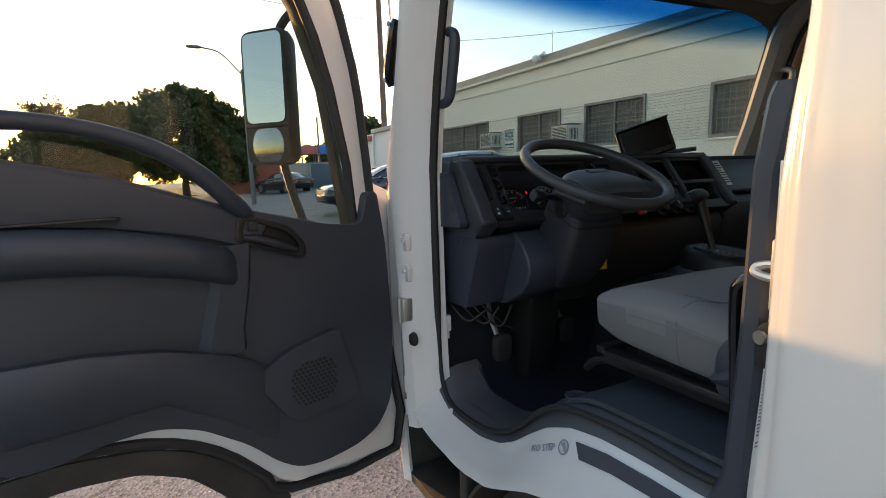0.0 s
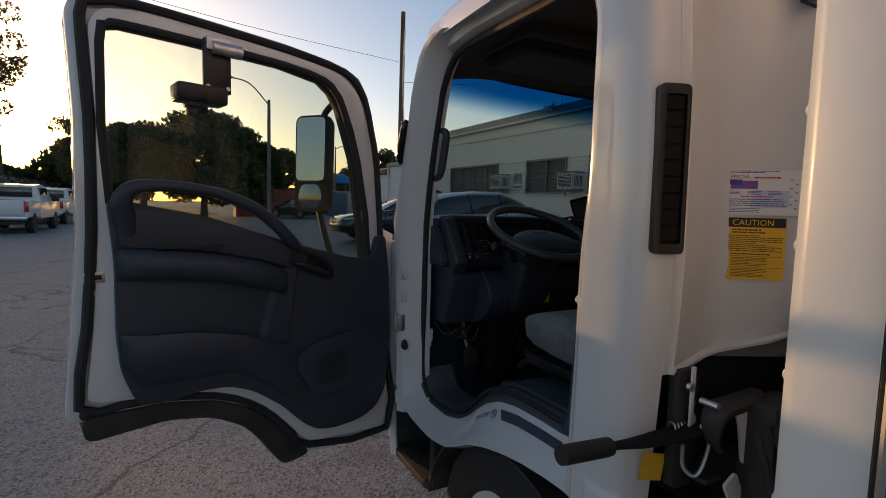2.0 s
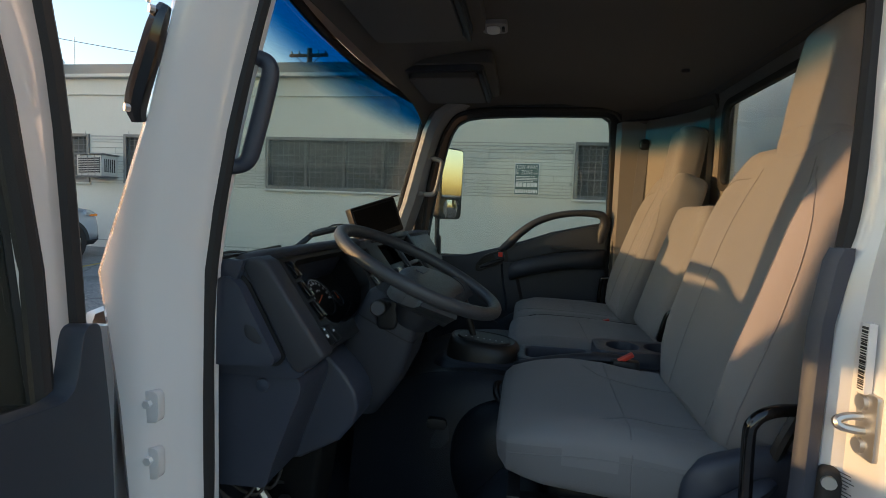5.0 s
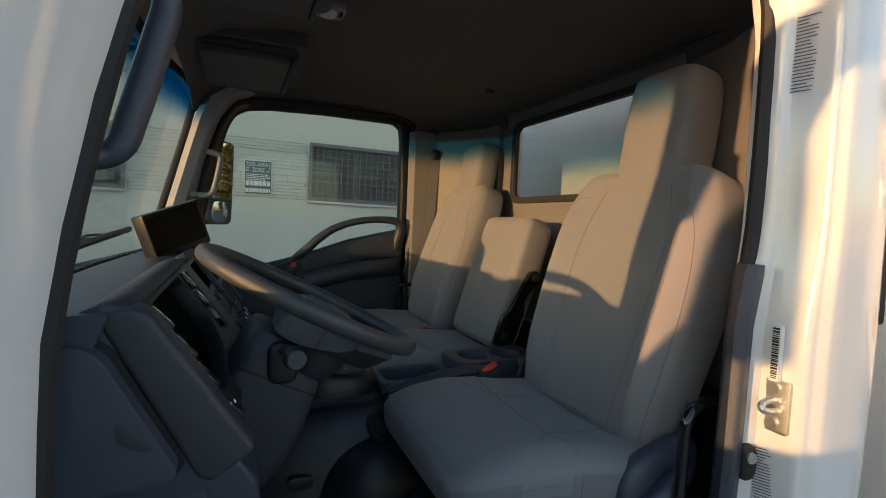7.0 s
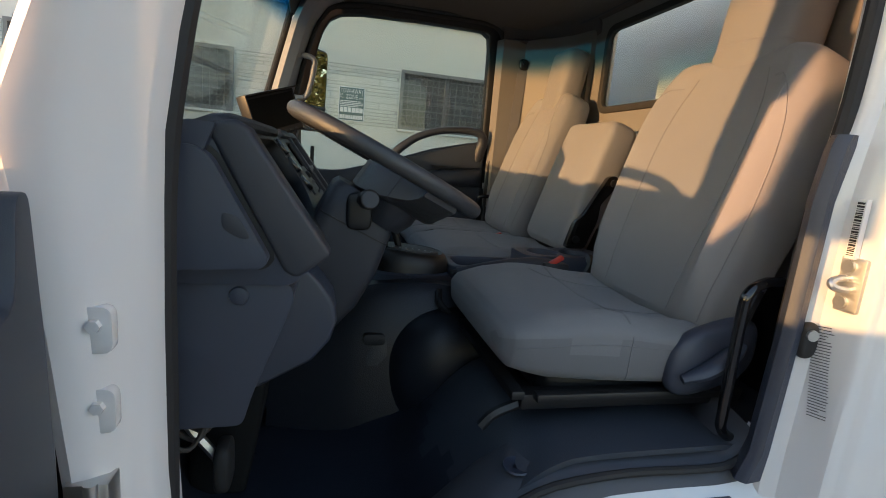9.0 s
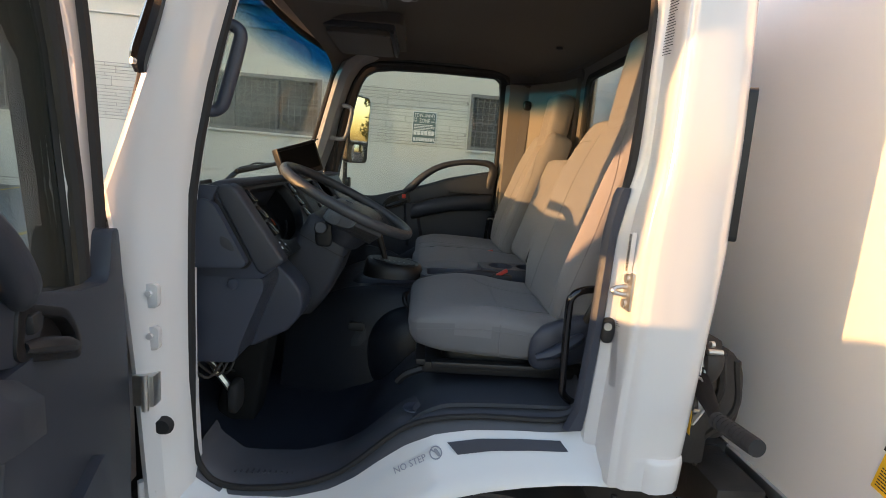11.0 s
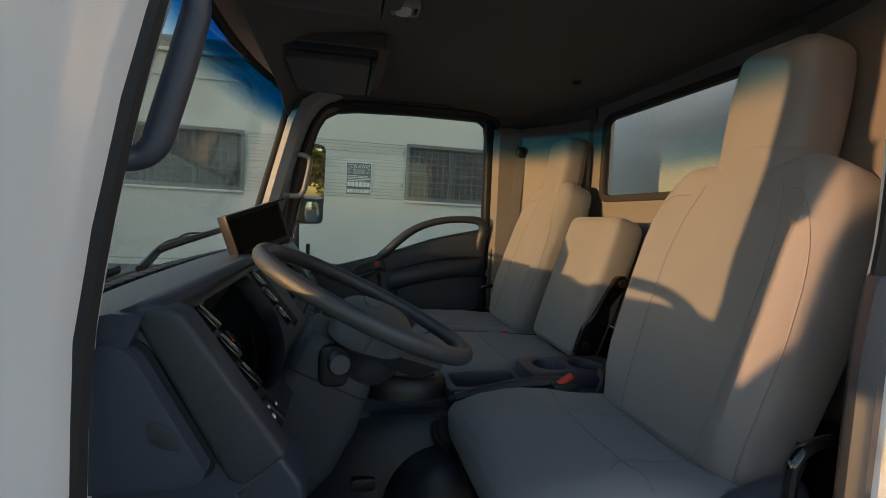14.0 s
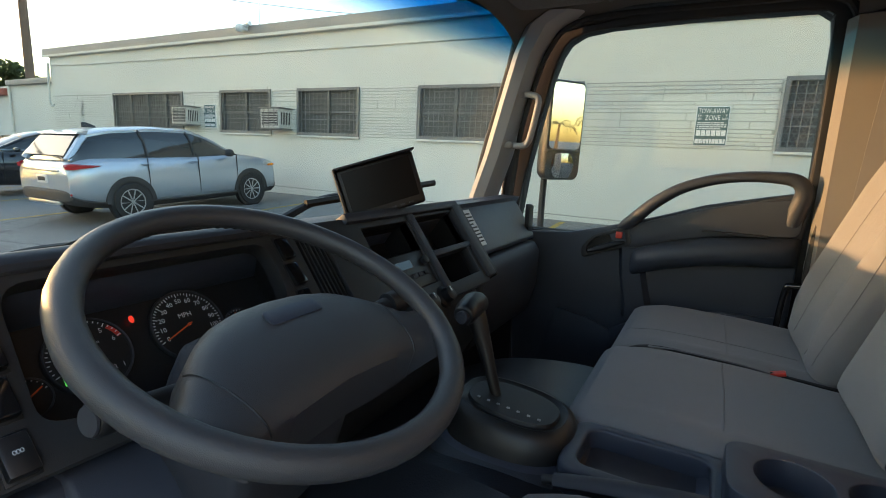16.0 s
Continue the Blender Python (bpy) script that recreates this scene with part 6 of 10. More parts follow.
CL = rounded([(0.219, -0.160), (0.30, -0.178), (0.47, -0.160), (0.560, -0.112), (0.563, -0.014), (0.226, -0.014)], [0.02, 0.06, 0.08, 0.03, 0.03, 0.03], 5)
CUT = [CL]
for y0, y1, s0, s1 in ((0.148, 0.176, 0.020, 0.130), (0.622, 0.690, 0.020, 0.165), (0.800, 0.972, 0.018, 0.175), (1.000, 1.190, 0.012, 0.105), (1.000, 1.170, 0.118, 0.19)):
    CUT.append([(y0, -s1), (y1, -s1), (y1, -s0), (y0, -s0)])
face_bm = plate(rounded([(0.141, -0.205), (1.205, -0.225), (1.235, 0.008), (0.141, 0.008)], 0.02), -0.030, 0.0, "z", CUT, r=0.004)
FP("face_panel", face_bm, DARK, dash, "black instrument panel surround")
FP("hood", loft([[(y, 0.026, -0.03), (y, 0.022, -0.02 + 0.018 * k), (y, 0.015, -0.02 + 0.030 * k), (y, 0.006, -0.02 + 0.036 * k), (y, 0.0, -0.02 + 0.036 * k), (y, -0.005, -0.02 + 0.030 * k), (y, -0.003, -0.03)] for y, k in ((0.100, 0.45), (0.104, 0.62), (0.115, 0.80), (0.135, 0.94), (0.165, 1.0), (0.30, 1.0), (0.45, 1.0), (0.58, 1.0), (0.63, 0.92), (0.655, 0.7))]), TRIM, dash)
FP("stack_frame", merged(fbox(1.190, 1.232, -0.008, 0.215, -0.02, 0.012, 0.006), fbox(0.975, 0.998, 0.0, 0.2, -0.02, 0.008, 0.004), fbox(0.76, 1.23, -0.016, 0.006, -0.03, 0.012, 0.006), fbox(1.0, 1.19, 0.104, 0.119, -0.03, 0.006, 0.003)), TRIM, dash)
cl = FP("cluster_recess", merged(fbox(0.19, 0.62, 0.0, 0.2, -0.102, -0.096)), BLACK, dash, "black instrument cluster")
FP("recess_wall", merged(fbox(0.206, 0.214, 0.0, 0.2, -0.10, -0.004), fbox(0.606, 0.612, 0.0, 0.2, -0.10, -0.004), plate([(0.563, -0.004), (0.572, -0.004), (0.606, -0.098), (0.597, -0.098)], -0.17, -0.0, "y"), fbox(0.19, 0.62, -0.004, 0.006, -0.10, -0.004), fbox(0.19, 0.62, 0.186, 0.2, -0.10, -0.004)), BLACK, cl)


def gauge(y, s, r, words, a0, a1, needle, name, sub=""):
    g = FP(name, moved(lathe([(r * 1.06, -0.002), (r * 1.06, 0.004), (r * 1.0, 0.004), (r * 0.99, 0.001), (0.001, 0.001)], None, 32), Matrix.Translation((y, -s, -0.092))), BLACK, dash)
    FP("dial_rim", moved(tube([(r * 1.03 * math.cos(a), r * 1.03 * math.sin(a), 0.004) for a in np.linspace(0, 2 * math.pi, 33)[:-1]], 0.0012, 5, True, 1), Matrix.Translation((y, -s, -0.092))), TRIM, g)
    ticks = []
    n = len(words)
    for i in range((n - 1) * 4 + 1):
        a = radians(a0 + (a1 - a0) * i / ((n - 1) * 4))
        ticks.append(moved(box(r * (0.86 if i % 4 == 0 else 0.91), r * 0.97, -0.0006, 0.0006, 0.0, 0.0006), Matrix.Translation((y, -s, -0.090)) @ Euler((0, 0, a)).to_matrix().to_4x4()))
    FP("ticks", merged(*ticks), LETTER, g)
    nums = []
    for i, w in enumerate(words):
        a = radians(a0 + (a1 - a0) * i / (n - 1))
        if w:
            nums.append(text_mesh(w, r * 0.19, Matrix.Translation((y + r * 0.74 * math.cos(a), -s + r * 0.74 * math.sin(a), -0.0898)), 0.0002))
    if sub:
        nums.append(text_mesh(sub, r * (0.20 if len(sub) < 5 else 0.14), Matrix.Translation((y, -s + r * 0.30, -0.0898)), 0.0002))
    FP("numbers", merged(*nums), LETTER, g)
    a = radians(needle)
    FP("needle", merged(moved(box(-0.004, r * 0.78, -0.0009, 0.0009, 0.002, 0.0035), Matrix.Translation((y, -s, -0.090)) @ Euler((0, 0, a)).to_matrix().to_4x4()), moved(lathe([(0.0022, 0), (0.002, 0.004)], None, 10), Matrix.Translation((y, -s, -0.090)))), material("needle_red", (0.85, 0.13, 0.03), 0.4), g)


gauge(0.449, 0.084, 0.051, ["0", "10", "20", "30", "40", "50", "60", "70", "80", "90", "100"], 200, -16, 201, "speedometer", "MPH")
gauge(0.318, 0.086, 0.046, ["0", "1", "2", "3", "4", "5", "6"], 202, 22, 196, "tachometer", "x1000r/min")
gauge(0.247, 0.114, 0.022, ["", "", ""], 140, 20, 30, "fuel_gauge")
gauge(0.527, 0.104, 0.022, ["", "", ""], 140, 20, 100, "temperature_gauge")
red_zone = [(0.0395 * math.cos(a), 0.0395 * math.sin(a)) for a in np.linspace(radians(46), radians(20), 9)] + [(0.045 * math.cos(a), 0.045 * math.sin(a)) for a in np.linspace(radians(20), radians(46), 9)]
FP("red_zone", moved(plate(red_zone, 0.0, 0.0004, "z"), Matrix.Translation((0.318, -0.086, -0.0902))), RED, cl, "red end of the scale")
FP("seat_belt_lamp", pillow((0.379, -0.055, -0.090), (0.0035, 0.0055, 0.001), 2, 4), REDLIT, cl, "small red warning light")
FP("park_lamp", fbox(0.2835, 0.2895, 0.105, 0.114, -0.0905, -0.0895), GREENLIT, cl, "small lit green square")
FP("gear_letters", merged(*[text_mesh(w, 0.0085, Matrix.Translation((0.297 + 0.0105 * i, -0.1095, -0.0898)), 0.0002) for i, w in enumerate(("R", "N", "D", "D", "2", "1"))]), LETTER, cl)
FP("lens_edge", tube([(0.300, -0.168, -0.060), (0.40, -0.166, -0.060), (0.50, -0.142, -0.060), (0.557, -0.112, -0.060)], 0.003, 6, res=4), DARK, cl)
# switches beside the cluster
for y, sl_, w_, mark in ((0.590, 0.033, 0.0115, 0), (0.588, 0.079, 0.0115, 0), (0.586, 0.126, 0.0115, 0), (0.204, 0.034, 0.0105, 0), (0.201, 0.081, 0.0105, 0), (0.197, 0.127, 0.0105, 0), (0.161, 0.180, 0.0135, 2), (0.194, 0.180, 0.0125, 1)):
    FP("switch_well", fbox(y - w_ - 0.002, y + w_ + 0.002, sl_ - 0.0225, sl_ + 0.0225, -0.002, 0.0012, 0.001), BLACK, dash)
    b_ = FP("switch", moved(fbox(-w_, w_, -0.0195, 0.0195, -0.006, 0.009, 0.003), Matrix.Translation((y, -sl_, 0)) @ Euler((radians(-8), 0, 0)).to_matrix().to_4x4()), BLACK if mark else GLOSSBLACK, dash)
    if mark == 1:
        FP("symbol", merged(*[moved(tube([(0.0012 * math.cos(a), 0.0019 * math.sin(a), 0) for a in np.linspace(0, 2 * math.pi, 11)[:-1]], 0.0003, 4, True, 1), Matrix.Translation((y - 0.0028 + 0.0028 * k, -sl_ + 0.003, 0.0098))) for k in range(3)]), LETTER, b_)
    if mark == 2:
        FP("symbol", merged(fbox(y - 0.004, y + 0.004, sl_ - 0.003, sl_ + 0.004, 0.0088, 0.0098, 0.001), fbox(y - 0.002, y + 0.002, sl_ - 0.015, sl_ - 0.011, 0.0105, 0.0118), fbox(y - 0.002, y + 0.002, sl_ + 0.012, sl_ + 0.016, 0.0065, 0.0078)), LETTER, b_)
dv = FP("air_vent", fbox(0.148, 0.176, 0.018, 0.132, -0.055, -0.05), BLACK, dash)
for k in range(4):
    FP("slat", fbox(0.150 + k * 0.0072, 0.1522 + k * 0.0072, 0.020, 0.130, -0.045, -0.003), DARK, dv)
vt = FP("air_vent", fbox(0.622, 0.690, 0.018, 0.167, -0.055, -0.05), BLACK, dash)
for k in range(7):
    FP("slat", fbox(0.626 + k * 0.0092, 0.6285 + k * 0.0092, 0.020, 0.165, -0.045, -0.006), DARK, vt)
rd = FP("radio", fbox(0.802, 0.970, 0.092, 0.173, -0.03, -0.004, 0.003), BLACK, dash, "black car radio")
FP("display", fbox(0.835, 0.905, 0.108, 0.126, -0.005, -0.002), GLOSSBLACK, rd)
for i in range(6):
    FP("button", fbox(0.815 + i * 0.024, 0.833 + i * 0.024, 0.140, 0.150, -0.006, -0.001, 0.001), TRIM, rd)
for y in (0.815, 0.955):
    FP("knob", moved(lathe([(0.010, 0), (0.0095, 0.012), (0.006, 0.014)], None, 14), Matrix.Translation((y, -0.118, -0.006))), DARK, rd)
FP("tray", merged(fbox(0.802, 0.970, 0.018, 0.090, -0.09, -0.085), fbox(1.0, 1.19, 0.012, 0.105, -0.10, -0.095), fbox(1.0, 1.17, 0.118, 0.19, -0.10, -0.095)), BLACK, dash, "empty black trays")
for y0, y1, s0, s1, deep in ((0.800, 0.972, 0.018, 0.090, -0.088), (1.000, 1.190, 0.012, 0.105, -0.098), (1.000, 1.170, 0.118, 0.190, -0.098)):
    FP("tray_wall", merged(fbox(y0 - 0.004, y0, s0 - 0.003, s1 + 0.003, deep, -0.006), fbox(y1, y1 + 0.004, s0 - 0.003, s1 + 0.003, deep, -0.006), fbox(y0, y1, s0 - 0.004, s0, deep, -0.006), fbox(y0, y1, s1, s1 + 0.004, deep, -0.006)), MATTE, dash)
for y in (0.815, 0.885, 0.955):
    k_ = FP("heater_knob", moved(lathe([(0.026, 0), (0.025, 0.006), (0.018, 0.010), (0.016, 0.026), (0.012, 0.028)], None, 18), Matrix.Translation((y, -0.212, -0.004))), BLACK, dash)
    FP("pointer", fbox(y - 0.0012, y + 0.0012, 0.197, 0.208, 0.023, 0.026), LETTER, k_)
FP("hazard_switch", fbox(0.70, 0.735, 0.20, 0.225, -0.004, 0.006, 0.003), RED, dash, "red hazard switch")
# passenger side of the dash
part("passenger_panel", plate([(-1.10, 0.12), (-0.985, 0.165), (-0.945, 0.150), (-0.862, 0.028), (-0.856, 0.012), (-1.05, 0.0)], 1.242, 1.752, "y", r=0.016, seg=3), DASH, dash)
part("glove_box", plate([(-1.05, 0.002), (-0.856, 0.004), (-0.835, -0.03), (-0.84, -0.16), (-0.87, -0.26), (-1.05, -0.30)], 1.24, 1.752, "y", r=0.014, seg=3), TRIM, dash)
FP("stack_side", fbox(1.232, 1.246, 0.0, 0.22, -0.06, 0.008, 0.004), BLACK, dash)
PCARD = facing((-0.8990, 1.306, 0.092), (0.827, 0, 0.562))
part("warning_card", moved(box(-0.022, 0.022, -0.058, 0.058, 0.0, 0.0012), PCARD), PAPER, dash, "white warning card with dark printing")
part("printing", bars(9, 0.038, 0.10, PCARD @ Matrix.Translation((0, 0, 0.002)), 0.0004, random.Random(7), 0.4), INK, dash, "dark printing")
part("side_vent", plate(rounded([(1.70, 0.045), (1.745, 0.035), (1.745, 0.13), (1.70, 0.14)], 0.01), -0.885, -0.87, "x", r=0.003), BLACK, dash)

# ---- steering wheel and column ----
SW_C = Vector((-0.689, 0.392, 0.121))
SW_U = Vector((0.902, 0.0, -0.431))     # towards the driver
SW_N = Vector((0.431, 0.0, 0.902))      # up out of the wheel
SW = Matrix(((SW_U.x, 0, SW_N.x, SW_C.x), (SW_U.y, 1, SW_N.y, SW_C.y), (SW_U.z, 0, SW_N.z, SW_C.z), (0, 0, 0, 1)))
sw = thing("steering_wheel", "dark grey two-spoke steering wheel with a padded centre", "steering wheel", tuple(SW_C))
R = 0.193


def SP(name, bm, mat, parent, label=""):
    return part(name, moved(bm, SW), mat, parent, label)


SP("wheel_rim", tube([(R * math.cos(a), R * math.sin(a), 0) for a in np.linspace(0, 2 * math.pi, 49)[:-1]], 0.0145, 12, True, 1), WHEEL, sw)
for i in range(46):
    a = radians(100 + i * 3.5)
    SP("finger_grip", pillow(((R - 0.0035) * math.cos(a), (R - 0.0035) * math.sin(a), -0.0095), (0.006, 0.0065, 0.0060), 2, 3), WHEEL, sw)


PAD = [(-0.040, 0.0, 0.108, 0.0, 0.004, 0.060), (-0.038, 0.045, 0.110, 0.042, 0.003, 0.060), (-0.026, 0.085, 0.112, 0.076, 0.001, 0.056), (-0.004, 0.115, 0.114, 0.098, -0.001, 0.050), (0.022, 0.136, 0.116, 0.112, -0.002, 0.040),
       (0.044, 0.153, 0.120, 0.124, -0.003, 0.030), (0.055, 0.168, 0.125, 0.135, -0.002, 0.020), (0.058, 0.186, 0.130, 0.146, 0.0, 0.012)]


def pad_ring(v):
    """A section of the padded centre and its spokes, v steps out from the middle."""
    k, sgn = abs(v), (1 if v >= 0 else -1)
    u0, y0, u1, y1, top, deep = [lerp_table([(i, row[c]) for i, row in enumerate(PAD)], k) for c in range(6)]
    ring = []
    for w in np.linspace(0, 1, 21):
        q = abs(2 * w - 1)
        crown = top - 0.010 * (2 * w - 1) ** 2
        ring.append((u0 + (u1 - u0) * w, sgn * (y0 + (y1 - y0) * w), crown - deep * (1 - (1 - q ** 5) ** 0.2) if q < 1 else crown - deep))
    for w in np.linspace(0.97, 0.03, 8):
        ring.append((u0 + (u1 - u0) * w, sgn * (y0 + (y1 - y0) * w), top - 0.012 - deep))
    return ring


def pad_run(a, b, n):
    rows = [pad_ring(v) for v in np.linspace(a, b, n)]
    cols = [smooth_path([r[j] for r in rows], 2) for j in range(len(rows[0]))]
    return loft([[tuple(c[i]) for c in cols] for i in range(len(cols[0]))])


pad = SP("pad", pad_run(-3.7, 3.7, 17), WHEEL, sw)
SP("badge", plate(rounded([(-0.004, -0.036), (0.017, -0.036), (0.017, 0.036), (-0.004, 0.036)], 0.006), 0.0005, 0.0042, "z", r=0.001), DASH, pad, "plain grey badge plate")
for s in (-1, 1):
    SP("spoke", pad_run(s * 3.74, s * 7.0, 9), WHEEL, sw)
    SP("seam", tube([Vector(p) + Vector((0, 0, 0.0002)) for p in pad_ring(s * 3.72)[1:20]], 0.0011, 5, res=2), BLACK, sw)
SP("hub_cover", moved(lathe([(0.070, -0.05), (0.074, -0.058), (0.070, -0.085), (0.055, -0.11)], None, 24), Matrix.Translation((0.040, 0, 0)) @ Matrix.Diagonal((0.85, 1.45, 1, 1))), TRIM, sw)
col = thing("steering_column", "dark grey plastic steering column shroud with stalks", "steering column", (-0.78, 0.435, -0.2))
COLUMN = [(-0.732, 0.062, -0.052, 0.054, 0.080), (-0.735, 0.050, -0.062, 0.064, 0.090), (-0.742, 0.010, -0.074, 0.068, 0.094), (-0.762, -0.060, -0.088, 0.066, 0.092), (-0.788, -0.135, -0.092, 0.056, 0.082), (-0.815, -0.195, -0.085, 0.040, 0.066), (-0.83, -0.215, -0.07, 0.02, 0.05)]
part("shroud", loft([[(cx + SW_U.x * a, 0.412 + b, cz + SW_U.z * a) for a, b in rounded([(a0, -w), (a1, -w), (a1, w), (a0, w)], 0.028, 4)] for cx, cz, a0, a1, w in COLUMN]), TRIM, col)
part("shroud_joint", loft([[(cx + SW_U.x * a, 0.412 + b, cz + SW_U.z * a) for a, b in rounded([(a0, -w), (a1, -w), (a1, w), (a0, w)], 0.028, 4)] for cx, cz, a0, a1, w in ((-0.7455, -0.002, -0.0765, 0.0695, 0.0948), (-0.7463, -0.005, -0.0765, 0.0695, 0.0948))]), BLACK, col)
sl = part("light_stalk", rod((-0.745, 0.36, 0.045), (-0.733, 0.245, 0.060), 0.008, 12, 0.009), DARK, col)
part("knob", lathe([(0.0145, 0), (0.0165, 0.006), (0.0165, 0.030), (0.0145, 0.033)], facing((-0.735, 0.248, 0.059), (0.09, -0.99, 0.12)), 18), BLACK, sl)
part("knob_cap", lathe([(0.0135, 0), (0.013, 0.002)], facing((-0.7320, 0.2148, 0.063), (0.09, -0.99, 0.12)), 18), TRIM, sl)
part("stalk_slot", pillow((-0.742, 0.322, 0.030), (0.024, 0.010, 0.034), 4, 6), BLACK, col)
part("wiper_stalk", merged(rod((-0.735, 0.53, 0.05), (-0.72, 0.64, 0.065), 0.011, 12, 0.013), rod((-0.72, 0.62, 0.064), (-0.716, 0.655, 0.067), 0.018, 14)), DARK, col)
part("hanging_tag", plate([(0.486, -0.172), (0.512, -0.172), (0.512, -0.105), (0.486, -0.085)], -0.757, -0.754, "x"), YELLOW, col, "yellow hanging tag")

# ---- seats ----
def cushion(y, table, dish=0.012, p=6.0):
    """A seat cushion about y: rows of x, top, bottom and half width from its nose to its back."""
    xs = [r[0] for r in table]
    rings = []
    n = 44
    for x in np.concatenate([np.linspace(xs[0], xs[2], 8), np.linspace(xs[2], xs[-2], 16)[1:], [xs[-1]]]):
        zt, zb, w = (lerp_table([(r[0], r[k]) for r in table], x) for k in (1, 2, 3))
        ring = []
        for i in range(n):
            a = 2 * math.pi * i / n
            c, s = math.cos(a), math.sin(a)
            qy, qz = math.copysign(abs(c) ** (2 / p), c), math.copysign(abs(s) ** (2 / p), s)
            z = (zt + zb) / 2 + qz * (zt - zb) / 2
            if s > 0:
                k = min(1, max(0, (x - xs[2]) / 0.12))
                z += (0.010 * math.exp(-((abs(qy) - 0.78) / 0.15) ** 2) - dish * (1 - qy * qy) ** 2) * k
            ring.append((x, y + qy * w * (1 + 0.03 * qz), z))
        rings.append(ring)
    return loft(rings)


def backrest(base, top, w, t, shoulder, bolster=0.02, p=5.0, waist=0.94, start=0.55):
    """An upright cushion from base to top (x, y, z of the middle of its front), w half width, t half depth; shoulder: width left at the top."""
    b, tp_ = Vector(base), Vector(top)
    up = (tp_ - b).normalized()
    side = Vector((0, 1, 0))
    nrm = side.cross(up)
    if nrm.x < 0:
        nrm = -nrm
    hh = (tp_ - b).length
    rings = []
    n = 40
    for f in (0.0, 0.012, 0.04, 0.09, 0.16, 0.26, 0.38, 0.50, 0.60, 0.68, 0.75, 0.81, 0.86, 0.90, 0.93, 0.955, 0.975, 0.99, 1.0):
        k = waist + (1 - waist) * min(1, f / 0.45)
        sh = max(0.0, (f - start) / (1 - start))
        k *= 1 - (1 - shoulder) * (1 - math.sqrt(max(0, 1 - sh * sh)))
        end = min(f, 1 - f) * hh
        rd = 0.03
        e = 1.0 if end > rd else math.sqrt(max(0.02, 1 - (1 - end / rd) ** 2))
        ring = []
        for i in range(n):
            a = 2 * math.pi * i / n
            c, s = math.cos(a), math.sin(a)
            qx = math.copysign(abs(c) ** (2 / p), c)
            qy = math.copysign(abs(s) ** (2 / p), s)
            bump = bolster * math.exp(-((abs(qy) - 0.80) / 0.16) ** 2) * (1 if qx < 0 else 0) * min(1, f / 0.2) * math.sqrt(max(0.0, 1 - sh))
            hollow = 0.008 * (1 - qy * qy) * (1 if qx < -0.5 else 0)
            ring.append(b + up * (f * hh) + nrm * (t + qx * t * (0.35 + 0.65 * e) - bump + hollow) + side * (qy * w * k * (1 - (1 - e) * rd / w)))
        rings.append(ring)
    return loft(rings)


def seam(pts, r=0.0013):
    return tube(pts, r, 5, res=6)


def drape(bm, pts, way, r=0.0013, lift=0.0):
    """A stitched seam laid on the surface of bm: each point is sent along way until it meets it."""
    tree = BVHTree.FromBMesh(bm)
    w = Vector(way).normalized()
    out = []
    for p in smooth_path(pts, 6):
        hit, nrm, _, _ = tree.ray_cast(p - w * 0.6, w, 1.2)
        if hit is not None:
            out.append(hit - w * lift)
    return tube(out, r, 5, res=1) if len(out) > 2 else None


def panel_faces(bm, test, slot=1):
    for f in bm.faces:
        if test(f.calc_center_median(), f.normal):
            f.material_index = slot


def sewn(name, bm, mat, second, parent, label="", sharp=38):
    ob = part(name, bm, mat, parent, label, sharp)
    ob.data.materials.append(second)
    return ob


def seams(bm, rows, parent, mat):
    """rows: name, points, way. Done before bm is linked, as linking moves and frees it."""
    for name, pts, way, r in rows:
        sm = drape(bm, pts, way, r)
        if sm is not None:
            part(name, sm, mat, parent)


ds = thing("driver_seat", "grey cloth driver seat with tall integrated headrest", "seat", (-0.22, 0.40, -0.33), "cab seats")
DY = 0.390
bm = cushion(DY, [(-0.496, -0.172, -0.176, 0.150), (-0.491, -0.152, -0.205, 0.190), (-0.472, -0.137, -0.226, 0.214), (-0.42, -0.124, -0.240, 0.230), (-0.33, -0.116, -0.246, 0.238), (-0.25, -0.122, -0.250, 0.240), (-0.18, -0.134, -0.252, 0.240), (-0.08, -0.140, -0.255, 0.236), (0.0, -0.150, -0.258, 0.228), (0.03, -0.180, -0.24, 0.20)], 0.016)
seams(bm, [("cross_seam", [(-0.262, DY - 0.225, 0), (-0.252, DY - 0.12, 0), (-0.246, DY, 0), (-0.246, DY + 0.12, 0), (-0.25, DY + 0.215, 0)], (0, 0, -1), 0.0016),
           ("seam", [(-0.30, DY - 0.165, 0), (-0.25, DY - 0.118, 0), (-0.15, DY - 0.105, 0), (-0.05, DY - 0.10, 0)], (0, 0, -1), 0.0014),
           ("seam", [(-0.30, DY + 0.165, 0), (-0.25, DY + 0.118, 0), (-0.15, DY + 0.105, 0), (-0.05, DY + 0.10, 0)], (0, 0, -1), 0.0014),
           ("side_seam", [(-0.262, 0, -0.145), (-0.262, 0, -0.18), (-0.258, 0, -0.235)], (0, 1, 0), 0.0013),
           ("piping", [(-0.47, 0, -0.176), (-0.40, 0, -0.165), (-0.30, 0, -0.160), (-0.15, 0, -0.172), (-0.05, 0, -0.182)], (0, 1, 0), 0.0012)], ds, CLOTH_SIDE)
panel_faces(bm, lambda c, n: (c.z < -0.165 and abs(c.y - DY) > 0.15) or c.z < -0.215)
sewn("cushion", bm, CLOTH, CLOTH_SIDE, ds)
